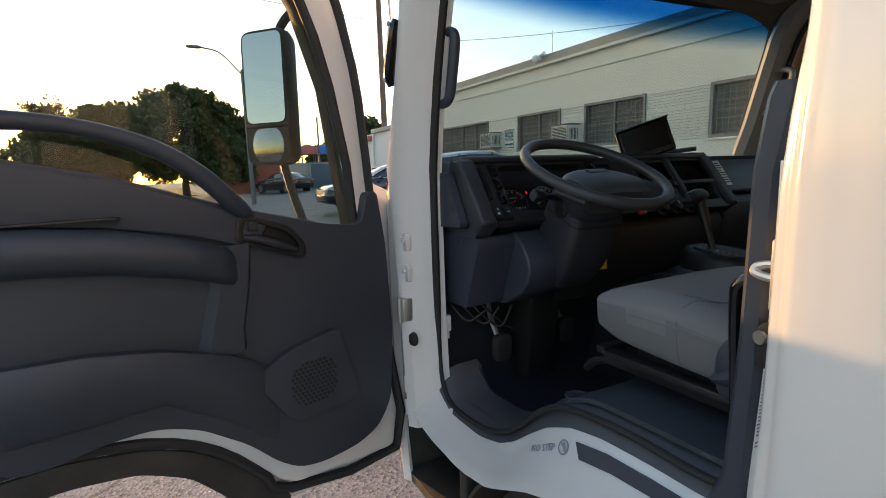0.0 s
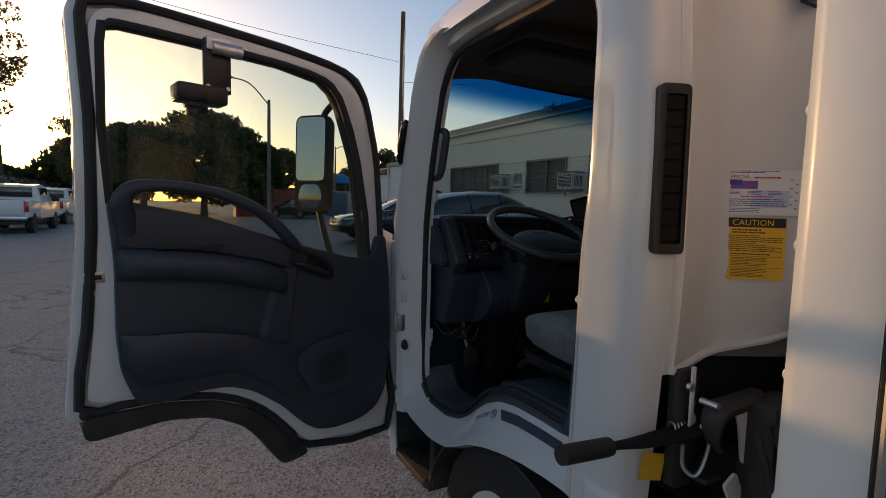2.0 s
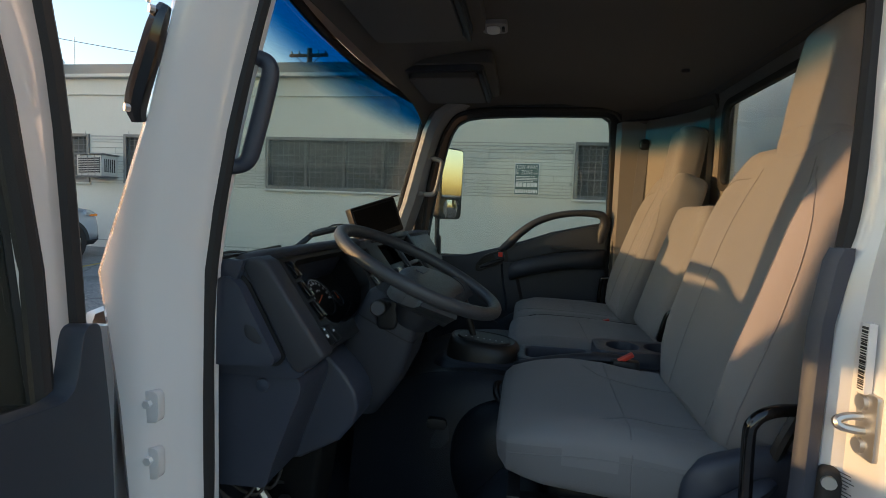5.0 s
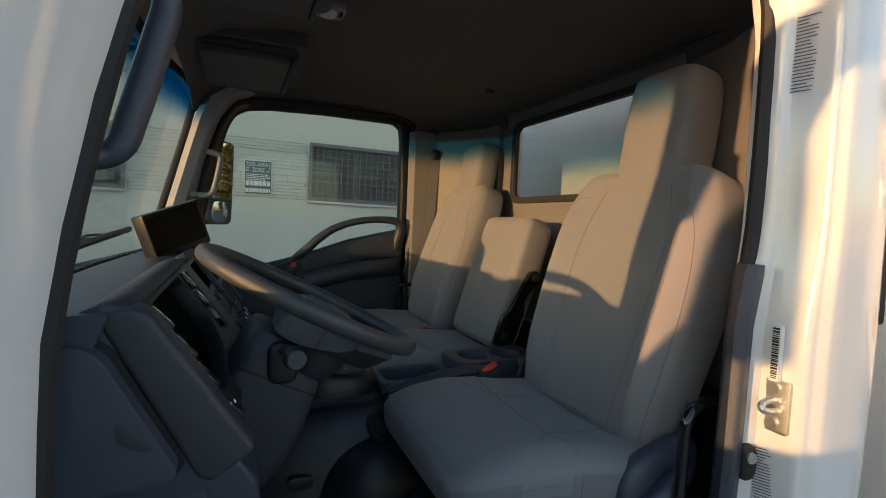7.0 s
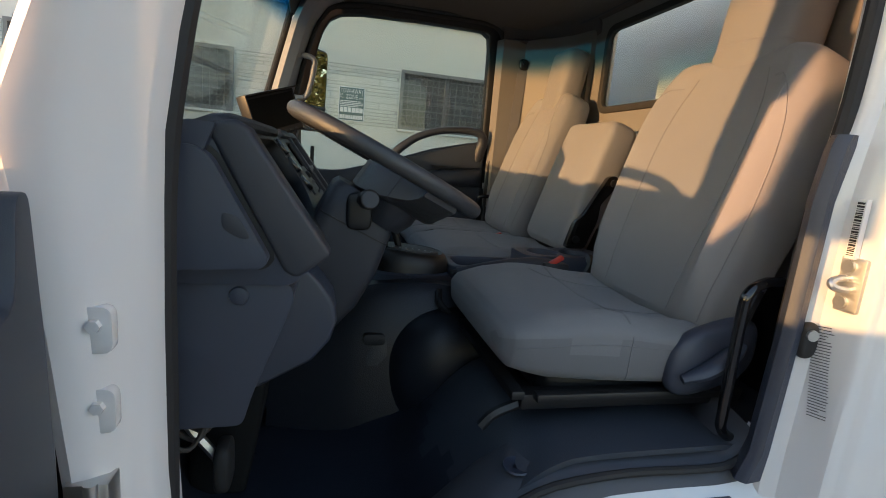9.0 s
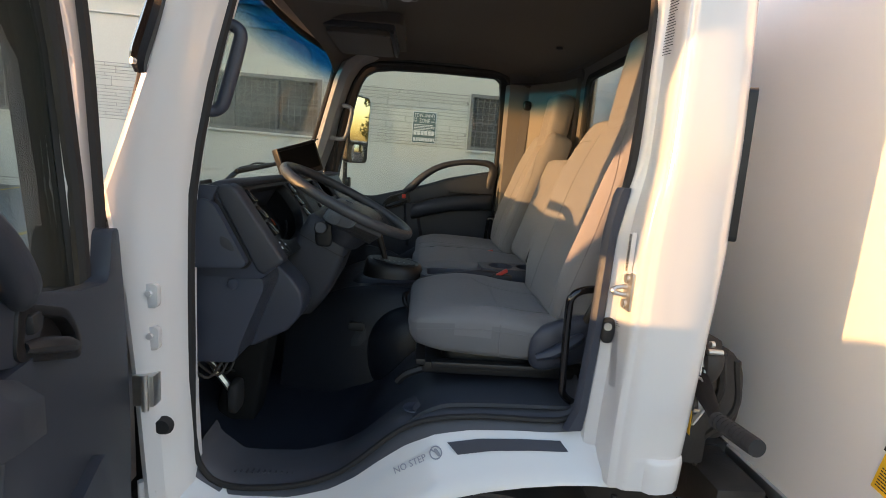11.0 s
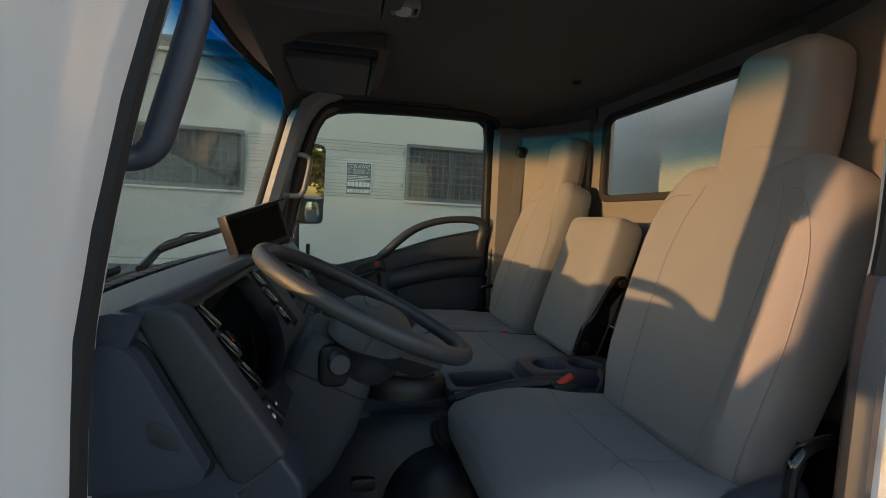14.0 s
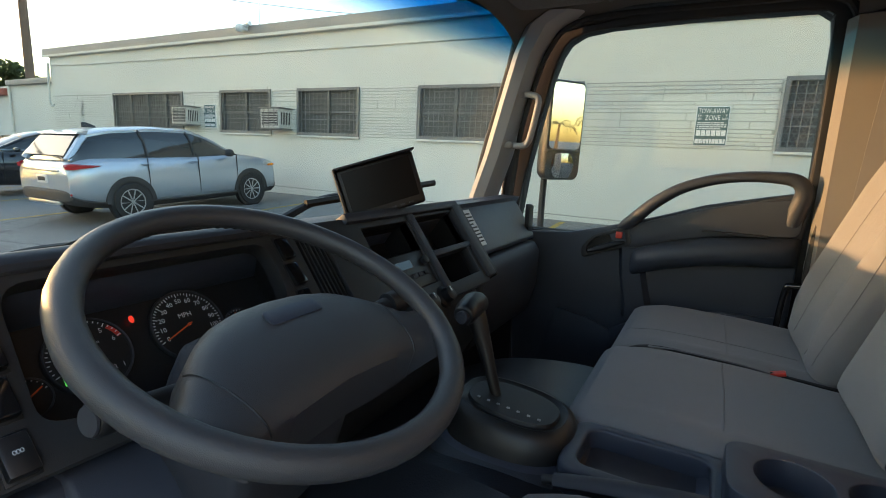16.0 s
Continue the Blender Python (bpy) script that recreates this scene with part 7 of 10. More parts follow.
part("cushion_base", plate(rounded([(-0.40, 0.20), (0.0, 0.20), (0.0, 0.60), (-0.40, 0.60)], 0.04), -0.282, -0.238, "z", r=0.01), BLACK, ds, "black seat pan")
bm = backrest((-0.122, DY, -0.155), (0.062, DY, 0.425), 0.236, 0.068, 0.60, 0.040, 5.0, 0.90, 0.70)
seams(bm, [(nm, [(x, DY + sy * y, z) for x, y, z in pts], (1, 0, 0), 0.0014) for sy in (-1, 1) for nm, pts in
           (("back_seam", [(0, 0.118, -0.13), (0, 0.128, 0.0), (0, 0.134, 0.12), (0, 0.134, 0.22), (0, 0.122, 0.30), (0, 0.098, 0.37)]),
            ("bolster_seam", [(0, 0.200, -0.13), (0, 0.214, 0.0), (0, 0.220, 0.12), (0, 0.214, 0.24), (0, 0.195, 0.31), (0, 0.165, 0.345), (0, 0.128, 0.35)]))], ds, CLOTH_SIDE)
panel_faces(bm, lambda c, n: abs(c.y - DY) < 0.126 and n.x < -0.3)
sewn("backrest", bm, CLOTH, CLOTH_PANEL, ds)
part("headrest", backrest((0.042, DY, 0.335), (0.092, DY, 0.660), 0.106, 0.068, 0.72, 0.0, 3.6, 0.92, 0.60), CLOTH, ds)
part("neck_piece", pillow((0.105, DY, 0.40), (0.045, 0.105, 0.055), 3.5, 8), CLOTH, ds)
hc = part("hinge_cover", pillow((-0.095, 0.150, -0.182), (0.090, 0.026, 0.064), 3, 8, lambda q: (q.x, q.y, q.z + 0.40 * q.x)), DASH, ds)
part("recline_lever", tube([(-0.170, 0.122, -0.215), (-0.13, 0.112, -0.196), (-0.085, 0.112, -0.165), (-0.06, 0.118, -0.150)], [0.010, 0.018, 0.018, 0.010], 10, flat=0.8), DASH, hc)
part("hinge_arm", tube([(-0.055, 0.14, -0.135), (-0.040, 0.138, -0.09), (-0.020, 0.145, -0.055)], 0.010, 8), BLACK, ds)
for y in (0.19, 0.60):
    part("rail", merged(box(-0.45, 0.02, y - 0.018, y + 0.018, -0.292, -0.262, 0.004), tube([(-0.44, y, -0.285), (-0.49, y, -0.305), (-0.515, y, -0.330)], 0.010, 6)), BLACK, ds, "black steel seat rail")
part("front_rail", merged(box(-0.47, -0.445, 0.17, 0.62, -0.272, -0.255, 0.003), box(-0.43, -0.05, 0.150, 0.172, -0.268, -0.252, 0.003)), BLACK, ds, "black steel seat rail")
part("slide_lever", tube([(-0.44, 0.58, -0.285), (-0.505, 0.585, -0.235), (-0.515, 0.60, -0.210), (-0.505, 0.625, -0.205), (-0.47, 0.63, -0.215)], 0.009, 8), BLACK, ds)

ps = thing("passenger_seat", "grey cloth passenger seat with tall headrest", "seat", (-0.2, 1.48, -0.33), "cab seats")
PY = 1.458
bm = cushion(1.478, [(-0.490, -0.180, -0.190, 0.18), (-0.482, -0.162, -0.215, 0.205), (-0.46, -0.148, -0.237, 0.212), (-0.40, -0.136, -0.262, 0.214), (-0.20, -0.142, -0.282, 0.214), (0.0, -0.156, -0.287, 0.212), (0.03, -0.19, -0.257, 0.19)], 0.012)
seams(bm, [("cushion_seam", [(-0.47, 1.40, 0), (-0.40, 1.405, 0), (-0.33, 1.43, 0), (-0.22, 1.43, 0), (-0.08, 1.43, 0)], (0, 0, -1), 0.0014), ("cross_seam", [(-0.235, 1.29, 0), (-0.230, 1.45, 0), (-0.235, 1.66, 0)], (0, 0, -1), 0.0014)], ps, CLOTH_SIDE)
part("cushion", bm, CLOTH, ps)
bm = backrest((-0.095, PY, -0.15), (0.118, PY, 0.445), 0.203, 0.062, 0.60, 0.034, 5.0, 0.90, 0.70)
seams(bm, [(nm, [(0, PY + sy * y, z) for y, z in pts], (1, 0, 0), 0.0014) for sy in (-1, 1) for nm, pts in
           (("back_seam", [(0.095, -0.12), (0.108, 0.0), (0.112, 0.16), (0.104, 0.28), (0.085, 0.38)]), ("bolster_seam", [(0.170, -0.12), (0.184, 0.0), (0.188, 0.14), (0.180, 0.26), (0.150, 0.345), (0.11, 0.37)]))], ps, CLOTH_SIDE)
panel_faces(bm, lambda c, n: abs(c.y - PY) < 0.104 and n.x < -0.3)
sewn("backrest", bm, CLOTH, CLOTH_PANEL, ps)
part("headrest", backrest((0.088, PY + 0.008, 0.355), (0.128, PY + 0.008, 0.632), 0.096, 0.060, 0.72, 0.0, 3.6, 0.92, 0.60), CLOTH, ps)
part("neck_piece", pillow((0.150, PY + 0.008, 0.41), (0.040, 0.095, 0.05), 3.5, 8), CLOTH, ps)
cs = thing("middle_seat", "grey cloth folding middle seat with a low backrest", "seat", (-0.2, 1.05, -0.33), "cab seats")
bm = cushion(1.058, [(-0.50, -0.180, -0.190, 0.18), (-0.492, -0.162, -0.220, 0.20), (-0.47, -0.146, -0.247, 0.207), (-0.40, -0.136, -0.277, 0.209), (-0.20, -0.140, -0.295, 0.209), (0.0, -0.155, -0.295, 0.206), (0.03, -0.19, -0.267, 0.18)], 0.006)
seams(bm, [("cushion_seam", [(-0.245, 0.87, 0), (-0.240, 1.06, 0), (-0.245, 1.25, 0)], (0, 0, -1), 0.0014), ("front_seam", [(0, 0.90, -0.168), (0, 1.06, -0.168), (0, 1.24, -0.168)], (1, 0, 0), 0.0013)], cs, CLOTH_SIDE)
part("cushion", bm, CLOTH, cs)
bm = backrest((-0.070, 1.033, -0.125), (0.072, 1.033, 0.310), 0.166, 0.060, 0.90, 0.0, 5.5)
panel_faces(bm, lambda c, n: abs(n.y) > 0.75 or n.x > 0.5)
sewn("backrest", bm, CLOTH, CLOTH_SIDE, cs)
ah = part("hinge_plate", plate(rounded([(-0.055, -0.115), (0.012, -0.115), (0.048, -0.02), (0.050, 0.03), (0.108, 0.10), (0.095, 0.125), (0.068, 0.12), (-0.005, -0.01), (-0.03, -0.03)], 0.012), 0.845, 0.866, "y", r=0.004), GLOSSBLACK, cs, "black steel hinge plate")
for x, z in ((-0.022, -0.085), (0.085, 0.100)):
    part("bolt", rod((x, 0.845, z), (x, 0.838, z), 0.012, 10), BLACK, ah)
part("cushion_split", seam([(-0.487, 1.268, -0.19), (-0.40, 1.268, -0.142), (-0.20, 1.268, -0.146), (0.0, 1.268, -0.158)], 0.004), DARK, cs)
b2 = thing("belt_buckle", "black seat belt buckle with a red button", "buckle", (-0.125, 1.27, -0.17))
part("body", box(-0.175, -0.10, 1.255, 1.285, -0.178, -0.152, 0.006), BLACK, b2)
part("button", moved(box(-0.016, 0.016, -0.010, 0.010, -0.004, 0.004, 0.002), pose(-0.135, 1.272, -0.148, 0, -18, 0)), RED, b2)
ub = thing("lap_belt", "grey lap belt lying folded across the passenger cushion", "seat belt", (-0.3, 1.36, -0.14))
part("webbing", loft([[(x, y - 0.020, z), (x, y + 0.020, z), (x, y + 0.020, z + 0.003), (x, y - 0.020, z + 0.003)] for x, y, z in ((-0.40, 1.275, -0.142), (-0.34, 1.285, -0.139), (-0.27, 1.282, -0.139), (-0.20, 1.276, -0.141), (-0.15, 1.272, -0.146))]), CLOTH_SIDE, ub)

# console between the seats
cn = thing("centre_console", "dark grey console with cup holders and parking brake lever", "console", (-0.2, 0.75, -0.24))
part("body", loft([[(x, 0.655, -0.26), (x, 0.658, zt - 0.02), (x, 0.668, zt), (x, 0.835, zt), (x, 0.845, zt - 0.02), (x, 0.845, -0.26)] for x, zt in ((-0.47, -0.225), (-0.43, -0.195), (-0.28, -0.190), (-0.24, -0.160), (-0.10, -0.158), (0.02, -0.160), (0.05, -0.18))]), DASH, cn)
CUPS = (-0.165, -0.060)
part("cup_block", plate(rounded([(-0.245, 0.700), (0.030, 0.700), (0.030, 0.848), (-0.245, 0.848)], 0.035, 5), -0.185, -0.116, "z", [[(x + 0.046 * math.cos(a), 0.774 + 0.050 * math.sin(a)) for a in np.linspace(0, 2 * math.pi, 29)[:-1]] for x in CUPS], r=0.006, seg=3), DASH, cn)
for x in CUPS:
    part("cup_floor", lathe([(0.047, 0), (0.040, 0.004), (0.001, 0.003)], pose(x, 0.774, -0.160), 24), TRIM, cn)
part("tray", plate(rounded([(-0.465, 0.690), (-0.235, 0.690), (-0.235, 0.848), (-0.465, 0.848)], 0.03, 5), -0.205, -0.152, "z", [rounded([(-0.440, 0.715), (-0.258, 0.715), (-0.258, 0.828), (-0.440, 0.828)], 0.025, 5)], r=0.005, seg=3), DASH, cn)
part("tray_floor", plate(rounded([(-0.445, 0.710), (-0.25, 0.710), (-0.25, 0.833), (-0.445, 0.833)], 0.02), -0.200, -0.186, "z"), TRIM, cn)
lv = part("brake_lever", tube([(-0.16, 0.672, -0.135), (-0.25, 0.670, -0.130), (-0.36, 0.667, -0.142), (-0.455, 0.665, -0.160)], [0.020, 0.019, 0.016, 0.013], 10, flat=0.8), TRIM, cn)
part("release_button", rod((-0.452, 0.665, -0.159), (-0.472, 0.665, -0.164), 0.007, 10), DARK, lv)
bk = part("buckle", box(-0.215, -0.145, 0.630, 0.660, -0.180, -0.122, 0.006), DARK, cn)
part("buckle_button", moved(box(-0.022, 0.022, -0.009, 0.009, -0.006, 0.006, 0.003), pose(-0.181, 0.643, -0.116, 0, -32, 0)), RED, bk, "red release button")
part("seat_belt_stub", tube([(-0.08, 0.66, -0.17), (-0.06, 0.665, -0.13), (-0.05, 0.70, -0.115)], 0.012, 6), BLACK, cn)

# entry bars and passenger belt
eb = thing("entry_bar", "black steel grab bar beside the driver seat", "grab bar", (-0.085, 0.09, -0.33))
part("bar", tube([(-0.03, 0.095, -0.024), (-0.080, 0.082, -0.024), (-0.112, 0.076, -0.040), (-0.118, 0.076, -0.08), (-0.110, 0.082, -0.25), (-0.104, 0.085, -0.290), (-0.070, 0.092, -0.315), (-0.03, 0.105, -0.305)], 0.0095, 10), GLOSSBLACK, eb)
eb2 = thing("entry_bar", "black steel grab bar beside the passenger seat", "grab bar", (-0.085, 1.73, -0.33))
part("bar", tube([(-0.02, 1.715, -0.035), (-0.07, 1.722, -0.035), (-0.09, 1.725, -0.06), (-0.093, 1.73, -0.25), (-0.05, 1.72, -0.31)], 0.0095, 10), GLOSSBLACK, eb2)
sb = thing("seat_belt", "tan-lit grey seat belt hanging from the rear pillar", "seat belt", (0.07, 1.76, -0.2))
part("webbing", loft([[(x - 0.022, y, z), (x + 0.022, y - 0.004, z), (x + 0.022, y - 0.006, z), (x - 0.022, y - 0.002, z)] for x, y, z in ((0.066, 1.72, 0.575), (0.055, 1.722, 0.40), (0.045, 1.725, 0.2), (0.035, 1.728, 0.05), (0.03, 1.73, -0.15))]), CLOTH_SIDE, sb)
part("anchor", merged(pillow((0.068, 1.722, 0.592), (0.022, 0.016, 0.026), 3, 6), rod((0.068, 1.71, 0.60), (0.068, 1.70, 0.60), 0.012)), BLACK, sb)
part("tongue", pillow((0.034, 1.722, 0.065), (0.02, 0.006, 0.028), 4, 4), GREYTRIM, sb)

# reversing monitor on the dash
mo = thing("monitor", "black flat reversing monitor standing on the dashboard", "monitor", (-0.955, 0.94, 0.17))
MM = Matrix.Identity(4)
mx = (Vector((-0.905, 1.0, 0.298)) - Vector((-1.02, 0.882, 0.247))).normalized()
my = (Vector((-0.20, 0.0, 0.98)) - mx * Vector((-0.20, 0.0, 0.98)).dot(mx)).normalized()
mz = mx.cross(my)
for a in range(3):
    MM[a][0], MM[a][1], MM[a][2], MM[a][3] = mx[a], my[a], mz[a], Vector((-0.953, 0.922, 0.219))[a]
part("case", moved(box(-0.090, 0.090, -0.060, 0.060, -0.028, 0.0, 0.007, 3), MM), BLACK, mo)
part("screen", moved(box(-0.078, 0.078, -0.040, 0.050, 0.0, 0.002), MM), SCREEN, mo, "dark glossy screen")
for i in range(6):
    part("button", moved(box(-0.05 + i * 0.02, -0.04 + i * 0.02, -0.053, -0.049, 0.0, 0.003), MM), TRIM, mo)
part("power_light", moved(box(-0.075, -0.071, -0.054, -0.048, 0.0, 0.0025), MM), RED, mo)
part("sun_hood", moved(merged(box(-0.092, 0.092, 0.058, 0.063, -0.02, 0.022, 0.002), box(-0.094, -0.089, -0.055, 0.062, -0.02, 0.020, 0.002)), MM), BLACK, mo)
part("stand", merged(rod(tuple(MM @ Vector((0, -0.05, -0.02))), (-0.985, 0.955, 0.165), 0.010), pillow((-0.985, 0.955, 0.168), (0.035, 0.035, 0.006), 4, 4)), BLACK, mo)

# wipers
for k, (a, b) in enumerate((((-1.180, 0.20, 0.075), (-1.245, 0.80, 0.120)), ((-1.215, 0.85, 0.115), (-1.16, 1.52, 0.20)))):
    w_ = thing("windscreen_wiper", "black windscreen wiper resting on the glass", "wiper", a)
    A, B = Vector(a), Vector(b)
    m_ = (A + B) / 2 + Vector((-0.015, 0, 0.02))
    part("arm", tube([a, tuple(A.lerp(B, 0.25) + Vector((-0.012, 0, 0.03))), tuple(m_)], [0.012, 0.009, 0.006], 8), BLACK, w_)
    part("blade", tube([tuple(A.lerp(B, 0.15) + Vector((0, 0, 0.03))), tuple(m_ + Vector((0.008, 0, -0.004))), tuple(B)], 0.007, 6, flat=1.6), BLACK, w_)
    part("yoke", tube([tuple(A.lerp(B, 0.3) + Vector((-0.005, 0, 0.028))), tuple(m_ + Vector((-0.004, 0, 0.012))), tuple(A.lerp(B, 0.8))], 0.004, 6), BLACK, w_)


# ---- cargo box behind the cab ----
cb = thing("cargo_box", "white riveted cargo box behind the truck cab", "truck body", (3.2, 0.91, -0.6))
BX = 0.54
front = rounded([(-0.262, -0.585), (2.082, -0.585), (2.082, 2.2), (-0.262, 2.2)], 0.02)
part("front_wall", plate(front, BX, BX + 0.03, "x"), BOXWHITE, cb)
part("corner_post", loft([[(BX - 0.006, -0.235, z), (BX - 0.012, -0.262, z), (BX - 0.004, -0.286, z), (BX + 0.012, -0.298, z), (BX + 0.075, -0.298, z), (BX + 0.075, -0.27, z), (BX + 0.03, -0.235, z)] for z in (-0.60, 0.5, 1.4, 2.2)]), BOXWHITE, cb)
part("side_wall", box(BX + 0.145, 6.2, -0.292, -0.25, -0.58, 2.2), BOXWHITE, cb)
part("side_wall", box(BX + 0.02, 6.2, 2.07, 2.11, -0.58, 2.2), BOXWHITE, cb)
dfm = part("door_frame", box(BX + 0.078, BX + 0.145, -0.310, -0.25, -0.60, 2.2, 0.006), BLACK, cb, "black steel door frame with a weld bead")
part("weld_bead", tube([(BX + 0.088, -0.311, z) for z in np.arange(-0.55, 1.2, 0.05)], 0.004, 6, res=1), STEEL, dfm)
part("roof", box(BX, 6.2, -0.30, 2.11, 2.2, 2.24, 0.01), BOXWHITE, cb)
part("bottom_rail", box(BX - 0.012, BX + 0.02, -0.24, 2.06, -0.600, -0.560, 0.006), STEEL, cb, "aluminium bottom rail")
part("floor", box(BX, 6.2, -0.26, 2.08, -0.66, -0.585), GRIME, cb)
for z in np.arange(-0.5, 1.0, 0.135):
    part("rivet", pillow((BX - 0.012, -0.262, z), (0.005, 0.007, 0.007), 2, 3), BOXWHITE, cb)
for z0 in (0.235, 0.325, 0.42, 0.515):
    for y in (-0.04, -0.15):
        part("rivet", pillow((BX - 0.001, y + (0.515 - z0) * 0.02, z0), (0.005, 0.008, 0.008), 2, 3), BOXWHITE, cb)
hk = part("latch_base", pillow((BX - 0.02, -0.095, 0.340), (0.03, 0.032, 0.035), 2.6, 6), BOXWHITE, cb)
part("latch_lever", tube([(BX - 0.035, -0.098, 0.335), (BX - 0.045, -0.135, 0.385), (BX - 0.045, -0.175, 0.435), (BX - 0.030, -0.21, 0.462)], [0.017, 0.015, 0.014, 0.010], 8, flat=0.6), BOXWHITE, hk)
part("staple", tube([(BX - 0.004, -0.085, 0.33), (BX - 0.014, -0.082, 0.25), (BX - 0.014, -0.100, 0.228), (BX - 0.014, -0.120, 0.25), (BX - 0.004, -0.125, 0.33)], 0.003, 6), STEEL, hk)
part("bracket", box(BX - 0.02, BX, -0.125, -0.075, 0.262, 0.267, 0.001), STEEL, hk)
part("screw", rod((BX - 0.055, -0.125, 0.375), (BX - 0.062, -0.125, 0.375), 0.009, 8), STEEL, hk)


def box_label(name, y0, y1, z0, z1, mat, tilt, label):
    c = ((y0 + y1) / 2, (z0 + z1) / 2)
    m = facing((BX - 0.0045, c[0], c[1]), (-1, 0, 0)) @ pose(0, 0, 0, 0, 0, tilt)
    w, h = abs(y1 - y0), abs(z1 - z0)
    return part(name, moved(box(-w / 2, w / 2, -h / 2, h / 2, 0, 0.001), m), mat, cb, label), m, w, h


lb, m, w, h = box_label("warning_label", -0.043, -0.128, 0.056, 0.122, YELLOW, 0, "yellow warning label with black words")
part("lettering", text_mesh("WARNING", 0.0125, m @ Matrix.Translation((0.006, h * 0.36, 0.0015)), 0.0002), INK, lb)
part("lettering", text_mesh("CAUTION", 0.0125, m @ Matrix.Translation((0.006, -h * 0.12, 0.0015)), 0.0002), INK, lb)
part("small_print", merged(bars(3, w * 0.85, h * 0.24, m @ Matrix.Translation((0, h * 0.15, 0.0012)), 0.0003, random.Random(1), 0.4), bars(3, w * 0.85, h * 0.24, m @ Matrix.Translation((0, -h * 0.34, 0.0012)), 0.0003, random.Random(2), 0.4)), INK, lb)
lb, m, w, h = box_label("plate", -0.118, -0.232, -0.300, -0.258, BLACK, -14, "black data plate")
part("small_print", bars(4, w * 0.8, h * 0.7, m @ Matrix.Translation((0, 0, 0.0012)), 0.0003, random.Random(3), 0.35), GREYTRIM, lb)
lb, m, w, h = box_label("notice_label", -0.112, -0.206, -0.385, -0.300, YELLOW, -10, "yellow notice label with black words")
part("lettering", text_mesh("NOTICE", 0.014, m @ Matrix.Translation((0.004, h * 0.34, 0.0015)), 0.0002), INK, lb)
part("small_print", bars(7, w * 0.85, h * 0.6, m @ Matrix.Translation((0, -h * 0.12, 0.0012)), 0.0003, random.Random(8), 0.4), INK, lb)

# stickers on the back of the cab
NB = Vector((0.745, -0.667, 0.0)).normalized()


def back_label(name, y0, z0, w, h, mat, label):
    m = facing((0.188 + 0.88 * (y0 + w * 0.37 - 0.143), y0 + w * 0.37, z0), NB)
    return part(name, moved(box(-w / 2, w / 2, -h / 2, h / 2, 0, 0.001), m), mat, cab, label), m


lb, m = back_label("inspection_label", 0.143, 0.250, 0.137, 0.089, PAPER, "white inspection label with red and blue print")
part("lettering", text_mesh("FMCSA", 0.011, m @ Matrix.Translation((-0.042, 0.030, 0.0015)), 0.0002), INKRED, lb)
part("small_print", bars(2, 0.10, 0.0055, m @ Matrix.Translation((-0.010, 0.0400, 0.0012)), 0.0003, random.Random(21), 0.5), INKBLUE, lb)
part("small_print", bars(1, 0.058, 0.0045, m @ Matrix.Translation((0.012, 0.029, 0.0012)), 0.0003, random.Random(22), 0.7), INKRED, lb)
part("badge", moved(box(-0.028, 0.020, -0.0075, 0.0085, 0.001, 0.0014), m @ Matrix.Translation((-0.030, 0.014, 0))), material("label_violet", (0.22, 0.10, 0.36), 0.6), lb, "plain violet shape")
part("badge", moved(box(-0.018, 0.004, -0.005, 0.005, 0.001, 0.0016), m @ Matrix.Translation((-0.042, 0.0195, 0))), INKBLUE, lb, "plain blue shape")
for k in range(3):
    part("small_print", bars(3, 0.026, 0.008, m @ Matrix.Translation((-0.050 + 0.036 * k, -0.001, 0.0012)), 0.0003, random.Random(23 + k), 0.45), INKBLUE, lb)
part("small_print", bars(1, 0.060, 0.003, m @ Matrix.Translation((-0.008, -0.0085, 0.0012)), 0.0003, random.Random(27), 0.7), INKRED, lb)
part("tinted_field", moved(box(-0.020, 0.046, -0.030, 0.004, 0.0010, 0.0011), m), material("label_pale_blue", (0.55, 0.62, 0.78), 0.6), lb, "pale blue printed field")
part("small_print", bars(4, 0.104, 0.016, m @ Matrix.Translation((-0.010, -0.020, 0.0012)), 0.0003, random.Random(28), 0.42), INKBLUE, lb)
part("small_print", bars(3, 0.060, 0.010, m @ Matrix.Translation((-0.030, -0.0355, 0.0012)), 0.0003, random.Random(29), 0.35), INKBLUE, lb)
for k in range(8):
    part("tick_box", moved(box(-0.0022, 0.0022, -0.0015, 0.0015, 0.001, 0.0013), m @ Matrix.Translation((0.049 + 0.009 * (k % 2), 0.024 - 0.0078 * k, 0))), GREYINK, lb)
lb, m = back_label("caution_label", 0.140, 0.137, 0.119, 0.121, YELLOW, "yellow caution label with a black band")
hd_ = part("band", moved(box(-0.0575, 0.0575, 0.044, 0.0625, 0.001, 0.0015), m), INK, lb)
part("lettering", text_mesh("CAUTION", 0.0165, m @ Matrix.Translation((0, 0.0525, 0.002)), 0.0002), YELLOW, hd_)
PRINT = material("brown_print", (0.085, 0.055, 0.008), 0.6)
part("small_print", bars(2, 0.080, 0.010, m @ Matrix.Translation((0.004, 0.036, 0.0012)), 0.0003, random.Random(12), 0.55), PRINT, lb)
part("small_print", bars(9, 0.108, 0.034, m @ Matrix.Translation((0, 0.012, 0.0012)), 0.0003, random.Random(13), 0.42), PRINT, lb)
part("small_print", bars(1, 0.075, 0.004, m @ Matrix.Translation((0, -0.0095, 0.0012)), 0.0003, random.Random(14), 0.6), PRINT, lb)
